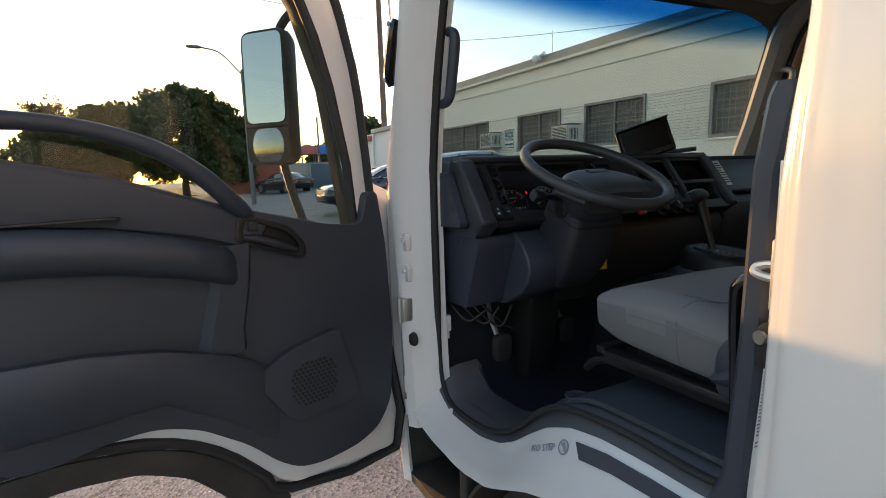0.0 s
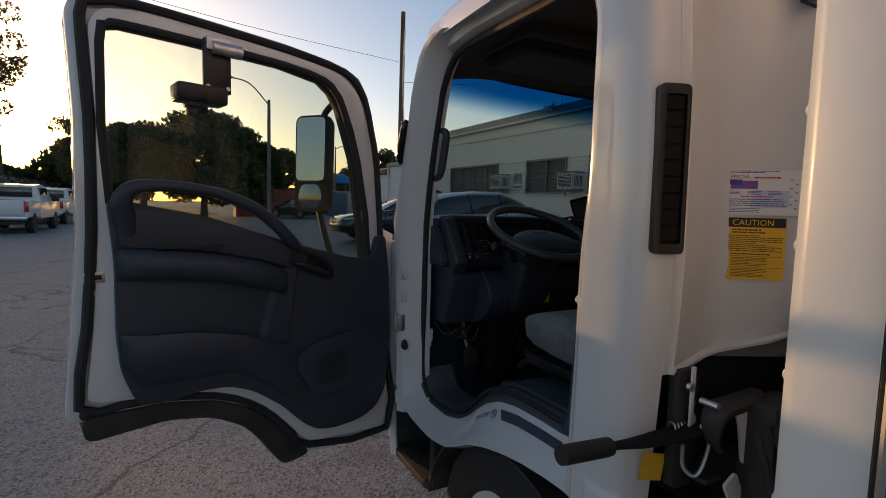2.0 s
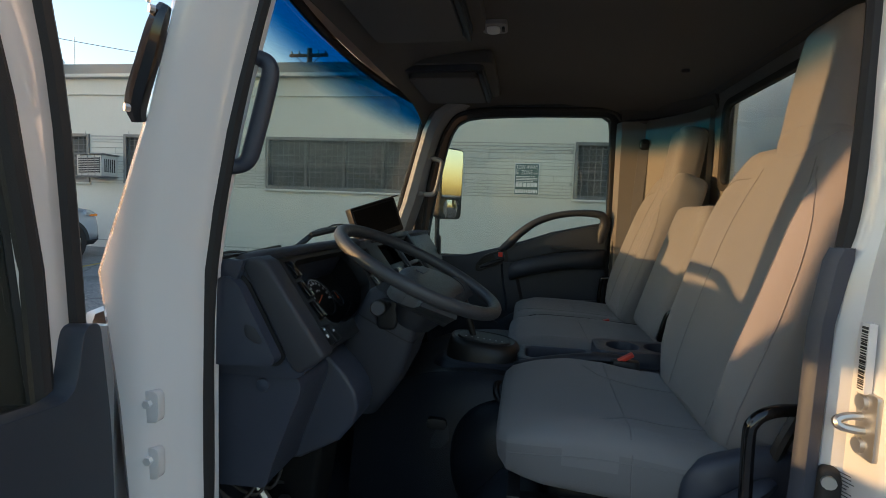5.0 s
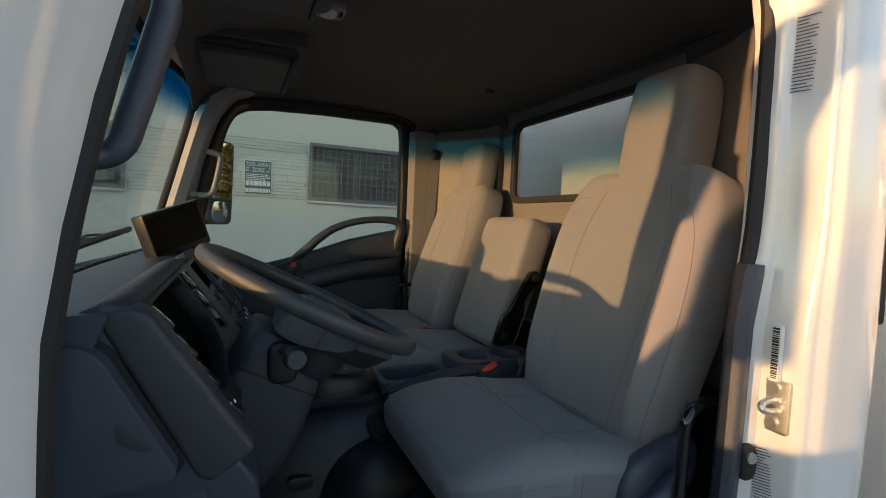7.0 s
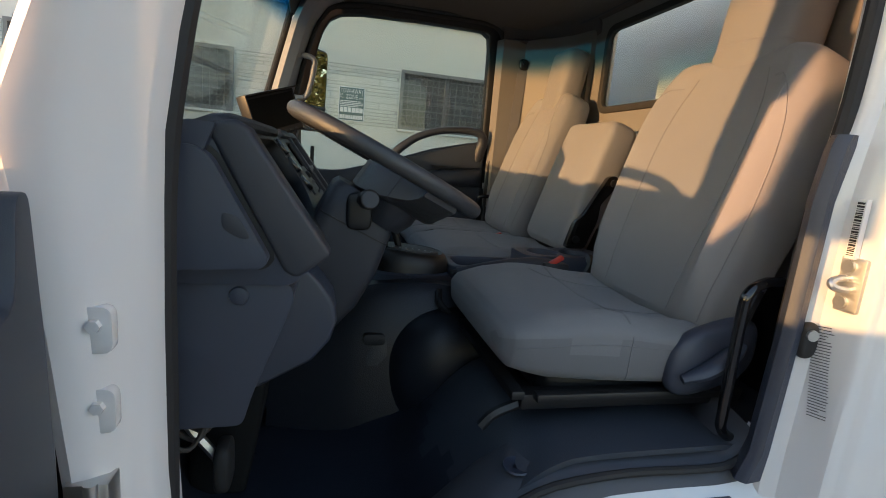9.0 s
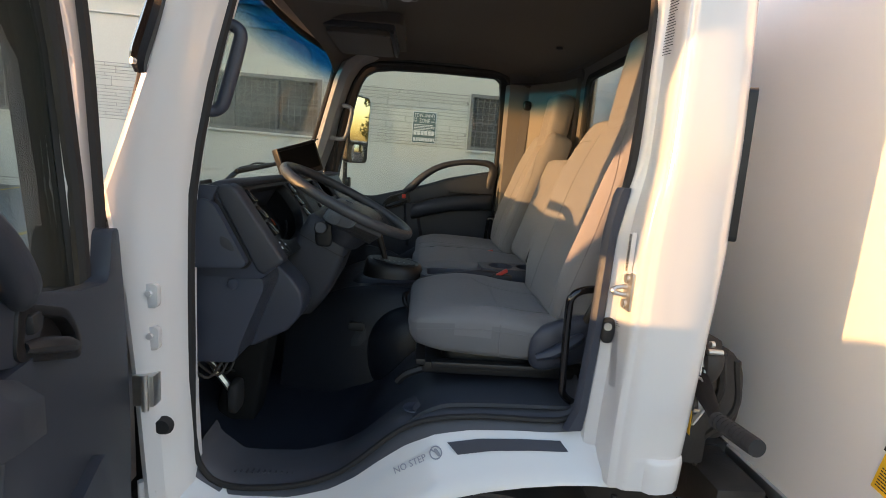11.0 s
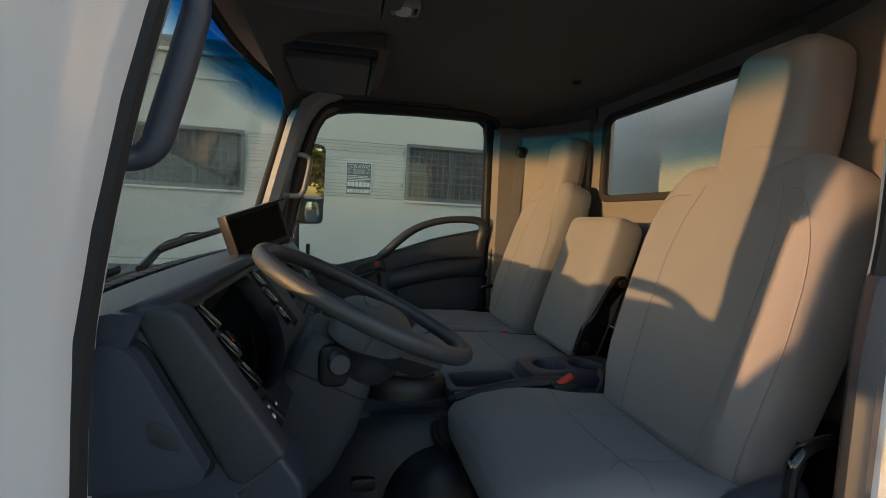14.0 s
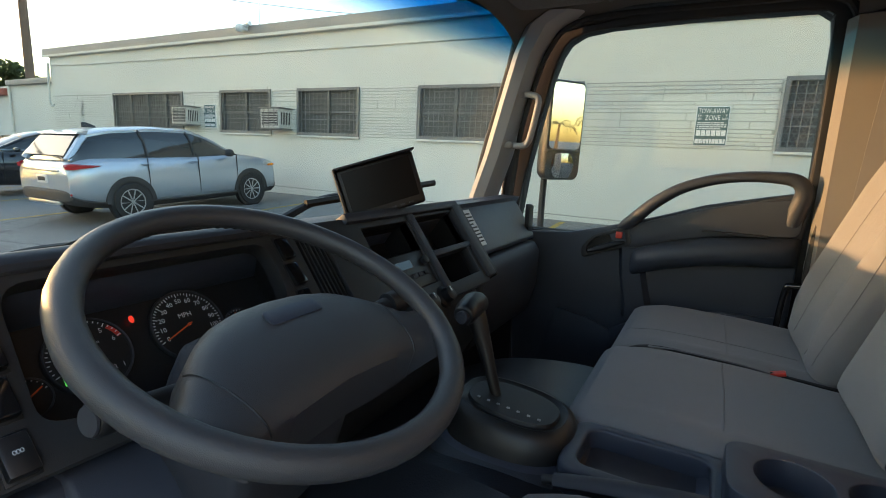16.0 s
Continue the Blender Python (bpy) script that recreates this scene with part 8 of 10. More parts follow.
for k, zc in enumerate((-0.0245, -0.0465)):
    part("rule", moved(box(-0.056, 0.056, zc + 0.0105, zc + 0.0111, 0.001, 0.0013), m), PRINT, lb)
    part("small_print", bars(6, 0.066, 0.018, m @ Matrix.Translation((-0.002, zc, 0.0012)), 0.0003, random.Random(15 + k), 0.42), PRINT, lb)
    part("drawing", tube([m @ Vector((-0.046 + 0.007 * math.cos(a), zc + 0.007 * math.sin(a) * (0.7 + 0.3 * math.cos(3 * a)), 0.0013)) for a in np.linspace(0, 5.0, 14)], 0.0004, 4, res=2), PRINT, lb, "small line drawing")

# ---- chassis, tilt lever, wheel ----
ch = thing("chassis", "black steel truck chassis with mounts and pipes", "chassis", (1.0, 0.91, -1.0))
for y in (0.42, 1.32):
    part("frame_rail", merged(box(-1.2, 6.0, y, y + 0.08, -0.83, -0.65, 0.008)), GRIME, ch)
part("rear_mount", merged(box(0.26, 0.36, 0.30, 1.55, -0.42, -0.30, 0.01), box(0.25, 0.32, 0.14, 0.26, -0.50, -0.15, 0.01), box(0.22, 0.30, 1.58, 1.72, -0.50, -0.15, 0.01)), GRIME, ch)
part("body_mount", merged(box(0.36, 0.50, 0.12, 0.35, -0.72, -0.56, 0.01), box(0.40, 1.4, 0.35, 0.42, -0.62, -0.56, 0.004)), GRIME, ch)
part("engine", merged(box(-0.75, 0.6, 0.62, 1.2, -0.9, -0.42, 0.03), pillow((0.36, 0.75, -0.25), (0.1, 0.2, 0.22), 3, 6), pillow((0.38, 0.30, -0.35), (0.09, 0.10, 0.14), 3, 6)), GRIME, ch)
part("latch_bracket", plate(rounded([(0.03, -0.34), (0.09, -0.34), (0.09, -0.10), (0.03, -0.10)], 0.01), 0.175, 0.198, "x", r=0.003), GRIME, ch)
gus = part("latch_plate", plate(rounded([(0.10, -0.155), (0.19, -0.16), (0.225, -0.22), (0.235, -0.26), (0.20, -0.33), (0.13, -0.385), (0.085, -0.31), (0.12, -0.29), (0.145, -0.335), (0.165, -0.31), (0.135, -0.27), (0.12, -0.20)], 0.008), 0.262, 0.268, "x", r=0.0015), BOXWHITE, ch, "white steel gusset plate")
part("bolt_hole", rod((0.260, 0.165, -0.268), (0.2615, 0.165, -0.268), 0.006, 10), BLACK, gus)
nb_ = part("nut_block", box(0.255, 0.262, 0.172, 0.208, -0.258, -0.232, 0.003), BLACK, gus)
part("nut", rod((0.255, 0.190, -0.245), (0.248, 0.190, -0.245), 0.010, 8), STEEL, nb_)
hk_ = part("latch_hook", tube([(0.25, 0.195, -0.150), (0.252, 0.13, -0.160), (0.25, 0.07, -0.168), (0.248, 0.065, -0.215), (0.25, 0.09, -0.25)], [0.018, 0.026, 0.026, 0.018, 0.008], 9, flat=0.6), GRIME, ch)
for y, z in ((0.058, -0.152), (0.095, -0.175), (0.066, -0.205)):
    part("pin", rod((0.262, y, z), (0.226, y, z), 0.007, 8), STEEL, hk_)
part("split_pin", tube([(0.238, 0.192, -0.146), (0.230, 0.205, -0.165), (0.232, 0.198, -0.178), (0.236, 0.190, -0.16)], 0.002, 5), STEEL, hk_)
part("support_strip", box(0.208, 0.213, 0.048, 0.058, -0.21, -0.09, 0.001), BOXWHITE, ch, "pale metal strip")
part("release_wire", tube([(0.240, 0.075, -0.20), (0.236, 0.080, -0.23), (0.232, 0.072, -0.275), (0.228, 0.058, -0.300), (0.214, 0.052, -0.302), (0.202, 0.05, -0.288), (0.200, 0.05, -0.25)], 0.0042, 6), STEEL, ch, "bent steel release wire")
part("spring_wire", tube([(0.212, 0.06, -0.16), (0.206, 0.055, -0.175), (0.212, 0.065, -0.195), (0.205, 0.055, -0.215), (0.20, 0.05, -0.23)], 0.003, 5), STEEL, ch)
part("spring", tube([(0.192 + 0.010 * math.cos(k * 0.9), 0.022 + 0.0018 * k * 0.8, -0.213 + 0.010 * math.sin(k * 0.9)) for k in range(30)], 0.002, 5, res=2), STEEL, ch, "coil spring")
part("bolt", rod((0.222, 0.035, -0.125), (0.214, 0.035, -0.125), 0.008, 8), STEEL, ch)
part("bolt", rod((0.30, 0.30, -0.291), (0.292, 0.30, -0.291), 0.009, 8), STEEL, ch)
part("warning_label", moved(box(-0.026, 0.026, -0.028, 0.028, 0.0, 0.0008), facing((0.1685, 0.004, -0.300), (1.0, -0.25, 0)) @ pose(0, 0, 0, 0, 0, -8)), YELLOW, cab, "yellow label")
for i in range(6):
    part("pipe", tube([(0.32, 0.08 + 0.06 * i, -0.18), (0.35, 0.10 + 0.07 * i, -0.32), (0.31, 0.17 + 0.05 * i, -0.46), (0.39, 0.27, -0.6)], 0.008 + 0.003 * (i % 3), 6), GRIME, ch)
part("step_loop", tube([(0.02, 0.0, -0.50), (0.02, -0.01, -0.56), (0.06, -0.01, -0.575), (0.16, -0.01, -0.57), (0.18, 0.0, -0.50)], 0.008, 8), GRIME, ch)
for x, z in ((0.42, -0.60), (0.45, -0.605)):
    part("bolt", rod((x, 0.118, z), (x, 0.108, z), 0.010, 8), STEEL, ch)
tl = thing("tilt_lever", "black cab tilt lever with a ribbed rubber grip", "lever", (0.22, -0.1, -0.30))
part("arm", tube([(0.222, 0.115, -0.205), (0.214, 0.080, -0.212), (0.185, -0.030, -0.232), (0.160, -0.106, -0.239)], [0.022, 0.031, 0.022, 0.012], 10, flat=0.35), MATTE, tl)
gr_ = part("grip", rod((0.160, -0.108, -0.239), (0.162, -0.230, -0.229), 0.017, 16, 0.0175), RUBBER, tl)
for i in range(9):
    k = i / 9
    p = Vector((0.160, -0.108, -0.239)).lerp(Vector((0.162, -0.230, -0.229)), 0.08 + k * 0.9)
    q = Vector((0.160, -0.108, -0.239)).lerp(Vector((0.162, -0.230, -0.229)), 0.10 + k * 0.9)
    part("rib", rod(p, q + (q - p), 0.0182, 14), RUBBER, gr_)


def wheel(c, r, w, ax=(0, -1, 0), name="wheel", group="truck wheels", lab="black truck tyre on a white steel rim", rimmat=None, spokes=0):
    e = thing(name, lab, "wheel", (c[0], c[1], c[2] - r), group)
    m = facing(c, ax)
    part("tyre", lathe([(r * 0.62, -w / 2), (r * 0.9, -w / 2), (r * 0.985, -w * 0.40), (r, -w * 0.25), (r, w * 0.25), (r * 0.985, w * 0.40), (r * 0.9, w / 2), (r * 0.64, w / 2), (r * 0.60, w * 0.40)], m, 36), RUBBER, e)
    part("rim", lathe([(r * 0.62, w * 0.42), (r * 0.56, w * 0.36), (r * 0.50, w * 0.15), (r * 0.3, w * 0.10), (r * 0.22, w * 0.30), (0.001, w * 0.30)], m, 30), rimmat or BOXWHITE, e)
    return e


wheel((-0.33, 0.10, -0.88), 0.37, 0.20)
wheel((-0.33, 1.72, -0.88), 0.37, 0.20, (0, 1, 0))
ar = thing("wheel_arch_liner", "black dusty wheel arch liner under the cab", "arch liner", (-0.35, 0.12, -0.9))
def liner():
    rings = []
    for y in (-0.005, 0.35):
        rings.append([(-0.33 + 0.47 * math.cos(a), y, -0.93 + 0.43 * math.sin(a)) for a in np.linspace(radians(8), radians(172), 24)])
    return shell(rings, 0.01)
part("liner", liner(), GRIME, ar)
stp = thing("entry_step", "black dusty steel entry step below the door", "step", (-0.95, 0.15, -0.9))
part("tread", plate(rounded([(-1.12, -0.02), (-0.78, -0.02), (-0.78, 0.24), (-1.12, 0.24)], 0.03), -0.86, -0.83, "z", r=0.006), GRIME, stp)
part("riser", merged(box(-1.13, -1.10, -0.02, 0.3, -0.86, -0.55, 0.01), box(-1.1, -0.76, 0.24, 0.26, -0.86, -0.56, 0.004), box(-0.80, -0.76, 0.0, 0.26, -0.86, -0.62, 0.01)), GRIME, stp)


# ---- parked vehicles ----
CARGLASS = material("car_glass", (0.02, 0.025, 0.03), 0.05, coat=0.6)
SILVER = material("silver_paint", (0.42, 0.47, 0.54), 0.28, 0.55, coat=0.8, mottle=0.1, tint=(0.42, 0.44, 0.47))
NAVY = material("black_car_paint", (0.012, 0.014, 0.018), 0.2, 0.2, coat=0.9)
VWHITE = material("van_white", (0.72, 0.72, 0.70), 0.4, coat=0.3, mottle=0.3, mottle_size=1.5, tint=(0.6, 0.59, 0.56))
CLAD = material("car_cladding", (0.035, 0.035, 0.037), 0.7, mottle=0.3, tint=(0.05, 0.05, 0.05))
ALLOY = material("alloy_rim", (0.55, 0.55, 0.56), 0.3, 0.9)
TAIL = material("tail_lens", (0.45, 0.02, 0.02), 0.15, coat=0.5)
LAMPGLASS = material("lamp_lens", (0.70, 0.70, 0.68), 0.1, 0.3, coat=0.6)
ORANGE = material("orange_paint", (0.60, 0.20, 0.03), 0.5, mottle=0.4, tint=(0.4, 0.13, 0.03))


def car_pose(x, y, heading, z=None):
    """Front of the car looks along heading (degrees from +x)."""
    return Matrix.Translation((x, y, ground_z(x, y) if z is None else z)) @ Euler((0, 0, radians(heading))).to_matrix().to_4x4()


def body_ring(x, w, zb, zt):
    half = [(w * 0.86, zb), (w * 0.97, zb + 0.08), (w, zb + 0.25 * (zt - zb) + 0.05), (w * 0.995, zb + 0.62 * (zt - zb)), (w * 0.965, zt - 0.10), (w * 0.90, zt - 0.03), (w * 0.72, zt)]
    return [(x, y, z) for y, z in half] + [(x, -y, z) for y, z in half[::-1]]


def build_car(name, label, M, low, top, paint, wheels, r, clad=True, spokes=10, group=""):
    e = thing(name, label, "car", tuple(M.translation), group)

    def Q(nm, bm, mat, lab="", parent=None, sharp=38):
        return part(nm, moved(bm, M), mat, parent or e, lab, sharp)

    def at(tab, x):
        pts = sorted((s[0], s[1:]) for s in tab)
        return [lerp_table([(a, b[k]) for a, b in pts], x) for k in range(len(pts[0][1]))]
    xs = np.linspace(low[0][0], low[-1][0], 46)
    Q("body", loft([body_ring(x, *at(low, x)) for x in xs]), paint, sharp=50)
    gx = np.linspace(top[0][0], top[-1][0], 30)

    def gring(x, grow=0.0):
        wb, wt, zb, zt = at(top, x)
        return [(x, wb + grow, zb - 0.03), (x, (wb + wt) / 2 + 0.03 + grow, (zb + zt) / 2), (x, wt + grow, zt - 0.05), (x, wt - 0.10, zt + grow), (x, -wt + 0.10, zt + grow), (x, -wt - grow, zt - 0.05), (x, -(wb + wt) / 2 - 0.03 - grow, (zb + zt) / 2), (x, -wb - grow, zb - 0.03)]
    gh = Q("greenhouse_glass", loft([gring(x) for x in gx]), CARGLASS, "dark tinted glass", sharp=50)
    ri = [x for x in gx if at(top, x)[3] > max(t[4] for t in top) - 0.16]
    roof_x = np.linspace(max(ri), min(ri), 16)
    Q("roof", loft([[(x, at(top, x)[1] + 0.015, at(top, x)[3] - 0.085), (x, at(top, x)[1] + 0.010, at(top, x)[3] - 0.03), (x, at(top, x)[1] - 0.10, at(top, x)[3] + 0.012), (x, -at(top, x)[1] + 0.10, at(top, x)[3] + 0.012), (x, -at(top, x)[1] - 0.010, at(top, x)[3] - 0.03), (x, -at(top, x)[1] - 0.015, at(top, x)[3] - 0.085)] for x in roof_x]), paint, sharp=50)
    # pillars
    for s in (-1, 1):
        fx, rx = top[0][0], top[-1][0]
        for a, b in ((fx, max(ri)), (rx, min(ri))):
            pts = []
            for k in np.linspace(0, 1, 5):
                x = a + (b - a) * k
                wb, wt, zb, zt = at(top, x)
                pts.append((x, s * (wt + 0.0 + 0.02 * (1 - k)), zt - 0.05))
            Q("pillar", tube(pts, 0.065 if a == rx else 0.035, 6, res=2), paint)
        for x in (0.10, -0.85) if len(top) > 5 else (0.1,):
            wb, wt, zb, zt = at(top, x)
            Q("door_pillar", tube([(x, s * (wb + 0.004), zb), (x - 0.02, s * ((wb + wt) / 2 + 0.034), (zb + zt) / 2), (x - 0.04, s * (wt + 0.005), zt - 0.05)], 0.022, 6, res=2), CLAD)
        for x in wheels:
            wv = at(low, x)[0]
            ring = [(r * 1.28 * math.cos(a), r * 1.28 * math.sin(a)) for a in np.linspace(math.pi, 0, 20)]
            inn = [(r * 1.06 * math.cos(a), r * 1.06 * math.sin(a)) for a in np.linspace(0, math.pi, 20)]
            y0, y1 = s * (wv - 0.06), s * (wv + 0.012)
            Q("wheel_arch", plate([(x + u, r + v) for u, v in ring + inn], min(y0, y1), max(y0, y1), "y", r=0.0), CLAD if clad else paint)
            Q("arch_shadow", plate([(x + r * 1.1 * math.cos(a), r + r * 1.1 * math.sin(a)) for a in np.linspace(0, 2 * math.pi, 24)[:-1]], min(s * (wv - 0.10), s * (wv + 0.004)), max(s * (wv - 0.10), s * (wv + 0.004)), "y"), BLACK)
            m = facing((x, s * (wv - 0.07), r), (0, s, 0))
            w = 0.20
            ty = Q("tyre", lathe([(r * 0.62, -w / 2), (r * 0.92, -w / 2), (r, -w * 0.3), (r, w * 0.3), (r * 0.92, w / 2), (r * 0.68, w / 2), (r * 0.65, w * 0.40), (r * 0.64, w * 0.12)], m, 28), RUBBER)
            sp = [moved(tube([(r * 0.635 * math.cos(a), r * 0.635 * math.sin(a), w * 0.40) for a in np.linspace(0, 2 * math.pi, 29)[:-1]], r * 0.035, 6, True, 1), m), lathe([(r * 0.11, w * 0.24), (r * 0.10, w * 0.42), (0.001, w * 0.43)], m, 14)]
            for k in range(spokes):
                sp.append(moved(box(r * 0.10, r * 0.63, -r * 0.045, r * 0.045, w * 0.27, w * 0.38, 0.006, 1), m @ Euler((0, 0, 2 * math.pi * k / spokes)).to_matrix().to_4x4()))
            Q("rim", merged(*sp), ALLOY, parent=ty)
            Q("brake_shadow", lathe([(r * 0.6, w * 0.13), (0.001, w * 0.135)], m, 20), BLACK, parent=ty)
    return e, Q, at


SUV_LOW = [(2.23, 0.62, 0.40, 0.66), (2.19, 0.78, 0.30, 0.82), (2.05, 0.87, 0.25, 0.95), (1.5, 0.905, 0.24, 1.05), (1.0, 0.91, 0.24, 1.10), (0, 0.91, 0.24, 1.09), (-1.2, 0.91, 0.25, 1.12), (-1.8, 0.90, 0.30, 1.13), (-2.08, 0.87, 0.36, 1.10), (-2.20, 0.80, 0.42, 0.98)]
SUV_TOP = [(1.15, 0.78, 0.70, 1.07, 1.10), (0.55, 0.80, 0.64, 1.08, 1.44), (0.15, 0.80, 0.63, 1.08, 1.58), (-0.6, 0.80, 0.64, 1.10, 1.62), (-1.4, 0.80, 0.63, 1.12, 1.58), (-1.80, 0.79, 0.61, 1.12, 1.50), (-2.12, 0.76, 0.68, 1.10, 1.13)]
suv_m = car_pose(-9.72, 5.98, 90, z=ground_z(0, 6.1)) @ Euler((0, radians(-3.3), 0)).to_matrix().to_4x4() @ Matrix.Diagonal((0.925, 0.98, 0.96, 1))
suv, Q, at = build_car("parked_suv", "silver sport utility car parked nose to the wall", suv_m, SUV_LOW, SUV_TOP, SILVER, (1.36, -1.28), 0.345, True, 10)
Q("lower_cladding", loft([body_ring(x, at(SUV_LOW, x)[0] + 0.012, at(SUV_LOW, x)[1] - 0.02, at(SUV_LOW, x)[1] + 0.17) for x in np.linspace(2.2, -2.19, 30)]), CLAD, "dark plastic lower cladding")
for s in (-1, 1):
    Q("tail_lamp", loft([[(x, s * (0.80 + k), z0), (x - 0.02, s * (0.875 + k), z0 + 0.02), (x - 0.02, s * (0.875 + k), z1 - 0.02), (x, s * (0.80 + k), z1)] for x, k, z0, z1 in ((-1.72, 0.04, 0.97, 1.0), (-1.95, 0.035, 0.94, 1.02), (-2.14, 0.0, 0.92, 1.03), (-2.20, -0.10, 0.93, 1.02))]), TAIL, "red tail lamp")
    Q("head_lamp", loft([[(x, s * y, z - 0.05), (x, s * (y + 0.03), z), (x, s * y, z + 0.05), (x, s * (y - 0.1), z)] for x, y, z in ((1.78, 0.885, 0.90), (2.0, 0.86, 0.86), (2.16, 0.74, 0.82))]), LAMPGLASS, "clear head lamp")
    Q("amber_lamp", pillow((1.98, s * 0.875, 0.84), (0.10, 0.02, 0.03), 2.5, 5), AMBER)
    mr = Q("wing_mirror", pillow((0.78, s * 0.99, 1.13), (0.07, 0.10, 0.075), 2.6, 6), CLAD)
    for x in (-0.02, -0.95):
        Q("door_handle", tube([(x - 0.10, s * 0.915, 0.985), (x - 0.05, s * 0.935, 0.99), (x + 0.05, s * 0.935, 0.99), (x + 0.10, s * 0.915, 0.985)], 0.016, 6), SILVER)
    for x, z1 in ((1.02, 1.08), (0.10, 1.07), (-0.92, 1.08)):
        Q("door_gap", box(x - 0.005, x + 0.005, min(s * 0.895, s * 0.916), max(s * 0.895, s * 0.916), 0.42, z1), BLACK)
    Q("rear_reflector", box(-2.20, -2.12, min(s * 0.55, s * 0.8), max(s * 0.55, s * 0.8), 0.52, 0.56, 0.01), TAIL)
Q("rear_spoiler", loft([[(-1.70, y, 1.555), (-1.88, y, 1.52), (-1.90, y, 1.495), (-1.73, y, 1.49)] for y in np.linspace(-0.62, 0.62, 8)]), SILVER)
Q("rear_bumper", pillow((-2.12, 0, 0.50), (0.12, 0.80, 0.11), 5, 8), CLAD)
Q("skid_plate", box(-2.26, -2.18, -0.5, 0.5, 0.36, 0.42, 0.015), ALLOY)
pl = Q("number_plate", box(-2.225, -2.20, -0.16, 0.16, 0.70, 0.84, 0.005), PAPER, "white number plate")
Q("plate_print", bars(1, 0.24, 0.08, Matrix.Translation((-2.227, 0, 0.77)) @ facing((0, 0, 0), (-1, 0, 0)), 0.002, random.Random(4), 0.8), INK, parent=pl)
Q("tailgate_trim", box(-2.225, -2.19, -0.55, 0.55, 0.90, 0.93, 0.008), ALLOY)
Q("aerial_fin", loft([[(x, -w, 1.60), (x, 0, z), (x, w, 1.60)] for x, w, z in ((-1.25, 0.02, 1.63), (-1.40, 0.03, 1.69), (-1.48, 0.02, 1.69))]), CLAD)
Q("rear_glass", loft([[(-1.86, y, 1.46), (-2.13, y * 1.15, 1.15), (-2.145, y * 1.15, 1.16), (-1.88, y, 1.48)] for y in np.linspace(-0.56, 0.56, 6)]), CARGLASS)

SED_LOW = [(2.42, 0.60, 0.36, 0.58), (2.36, 0.78, 0.26, 0.70), (2.15, 0.88, 0.22, 0.78), (1.5, 0.92, 0.20, 0.90), (1.0, 0.925, 0.20, 0.95), (0, 0.925, 0.20, 0.97), (-1.2, 0.92, 0.22, 1.00), (-1.9, 0.90, 0.28, 1.02), (-2.3, 0.85, 0.34, 1.00), (-2.42, 0.74, 0.42, 0.88)]
SED_TOP = [(1.10, 0.76, 0.70, 0.94, 0.97), (0.45, 0.78, 0.62, 0.95, 1.30), (0.05, 0.78, 0.60, 0.96, 1.42), (-0.6, 0.78, 0.60, 0.97, 1.45), (-1.2, 0.77, 0.59, 0.98, 1.36), (-1.95, 0.74, 0.66, 1.00, 1.04)]


def sedan(name, label, x, y, heading, z=None, group="parked cars"):
    e, Q, at = build_car(name, label, car_pose(x, y, heading, z), SED_LOW, SED_TOP, NAVY, (1.42, -1.42), 0.335, False, 12, group)
    for s in (-1, 1):
        Q("head_lamp", loft([[(u, s * v, w - 0.05), (u, s * (v + 0.02), w), (u, s * v, w + 0.03), (u, s * (v - 0.1), w)] for u, v, w in ((1.95, 0.88, 0.72), (2.2, 0.82, 0.69), (2.38, 0.62, 0.66))]), LAMPGLASS, "clear head lamp")
        Q("tail_lamp", loft([[(u, s * v, w - 0.07), (u, s * (v + 0.02), w), (u, s * v, w + 0.04), (u, s * (v - 0.1), w)] for u, v, w in ((-2.05, 0.885, 0.88), (-2.3, 0.84, 0.87), (-2.43, 0.60, 0.86))]), TAIL, "red tail lamp")
        Q("wing_mirror", pillow((0.72, s * 0.98, 0.99), (0.06, 0.09, 0.055), 2.6, 5), NAVY)
        Q("window_trim", tube([(1.0, s * 0.79, 0.975), (0.4, s * 0.80, 0.985), (-0.6, s * 0.80, 1.0), (-1.5, s * 0.78, 1.02)], 0.010, 5), ALLOY, "bright window trim")
        for u in (0.95, 0.0, -0.95):
            Q("door_gap", box(u - 0.004, u + 0.004, min(s * 0.90, s * 0.93), max(s * 0.90, s * 0.93), 0.36, 0.95), BLACK)
    Q("grille", loft([[(2.40, y_, 0.50), (2.44, y_, 0.56), (2.41, y_, 0.66)] + [(2.34, y_, 0.66), (2.34, y_, 0.50)] for y_ in (-0.45, 0, 0.45)]), ALLOY)
    Q("lower_grille", box(2.30, 2.41, -0.5, 0.5, 0.28, 0.38, 0.02), BLACK)
    return e


sedan("parked_sedan", "black sedan parked beside the silver car", -15.0, 6.0, -92)
sedan("parked_sedan", "dark sedan parked in front of the yard wall", -36.5, 6.9, 205)

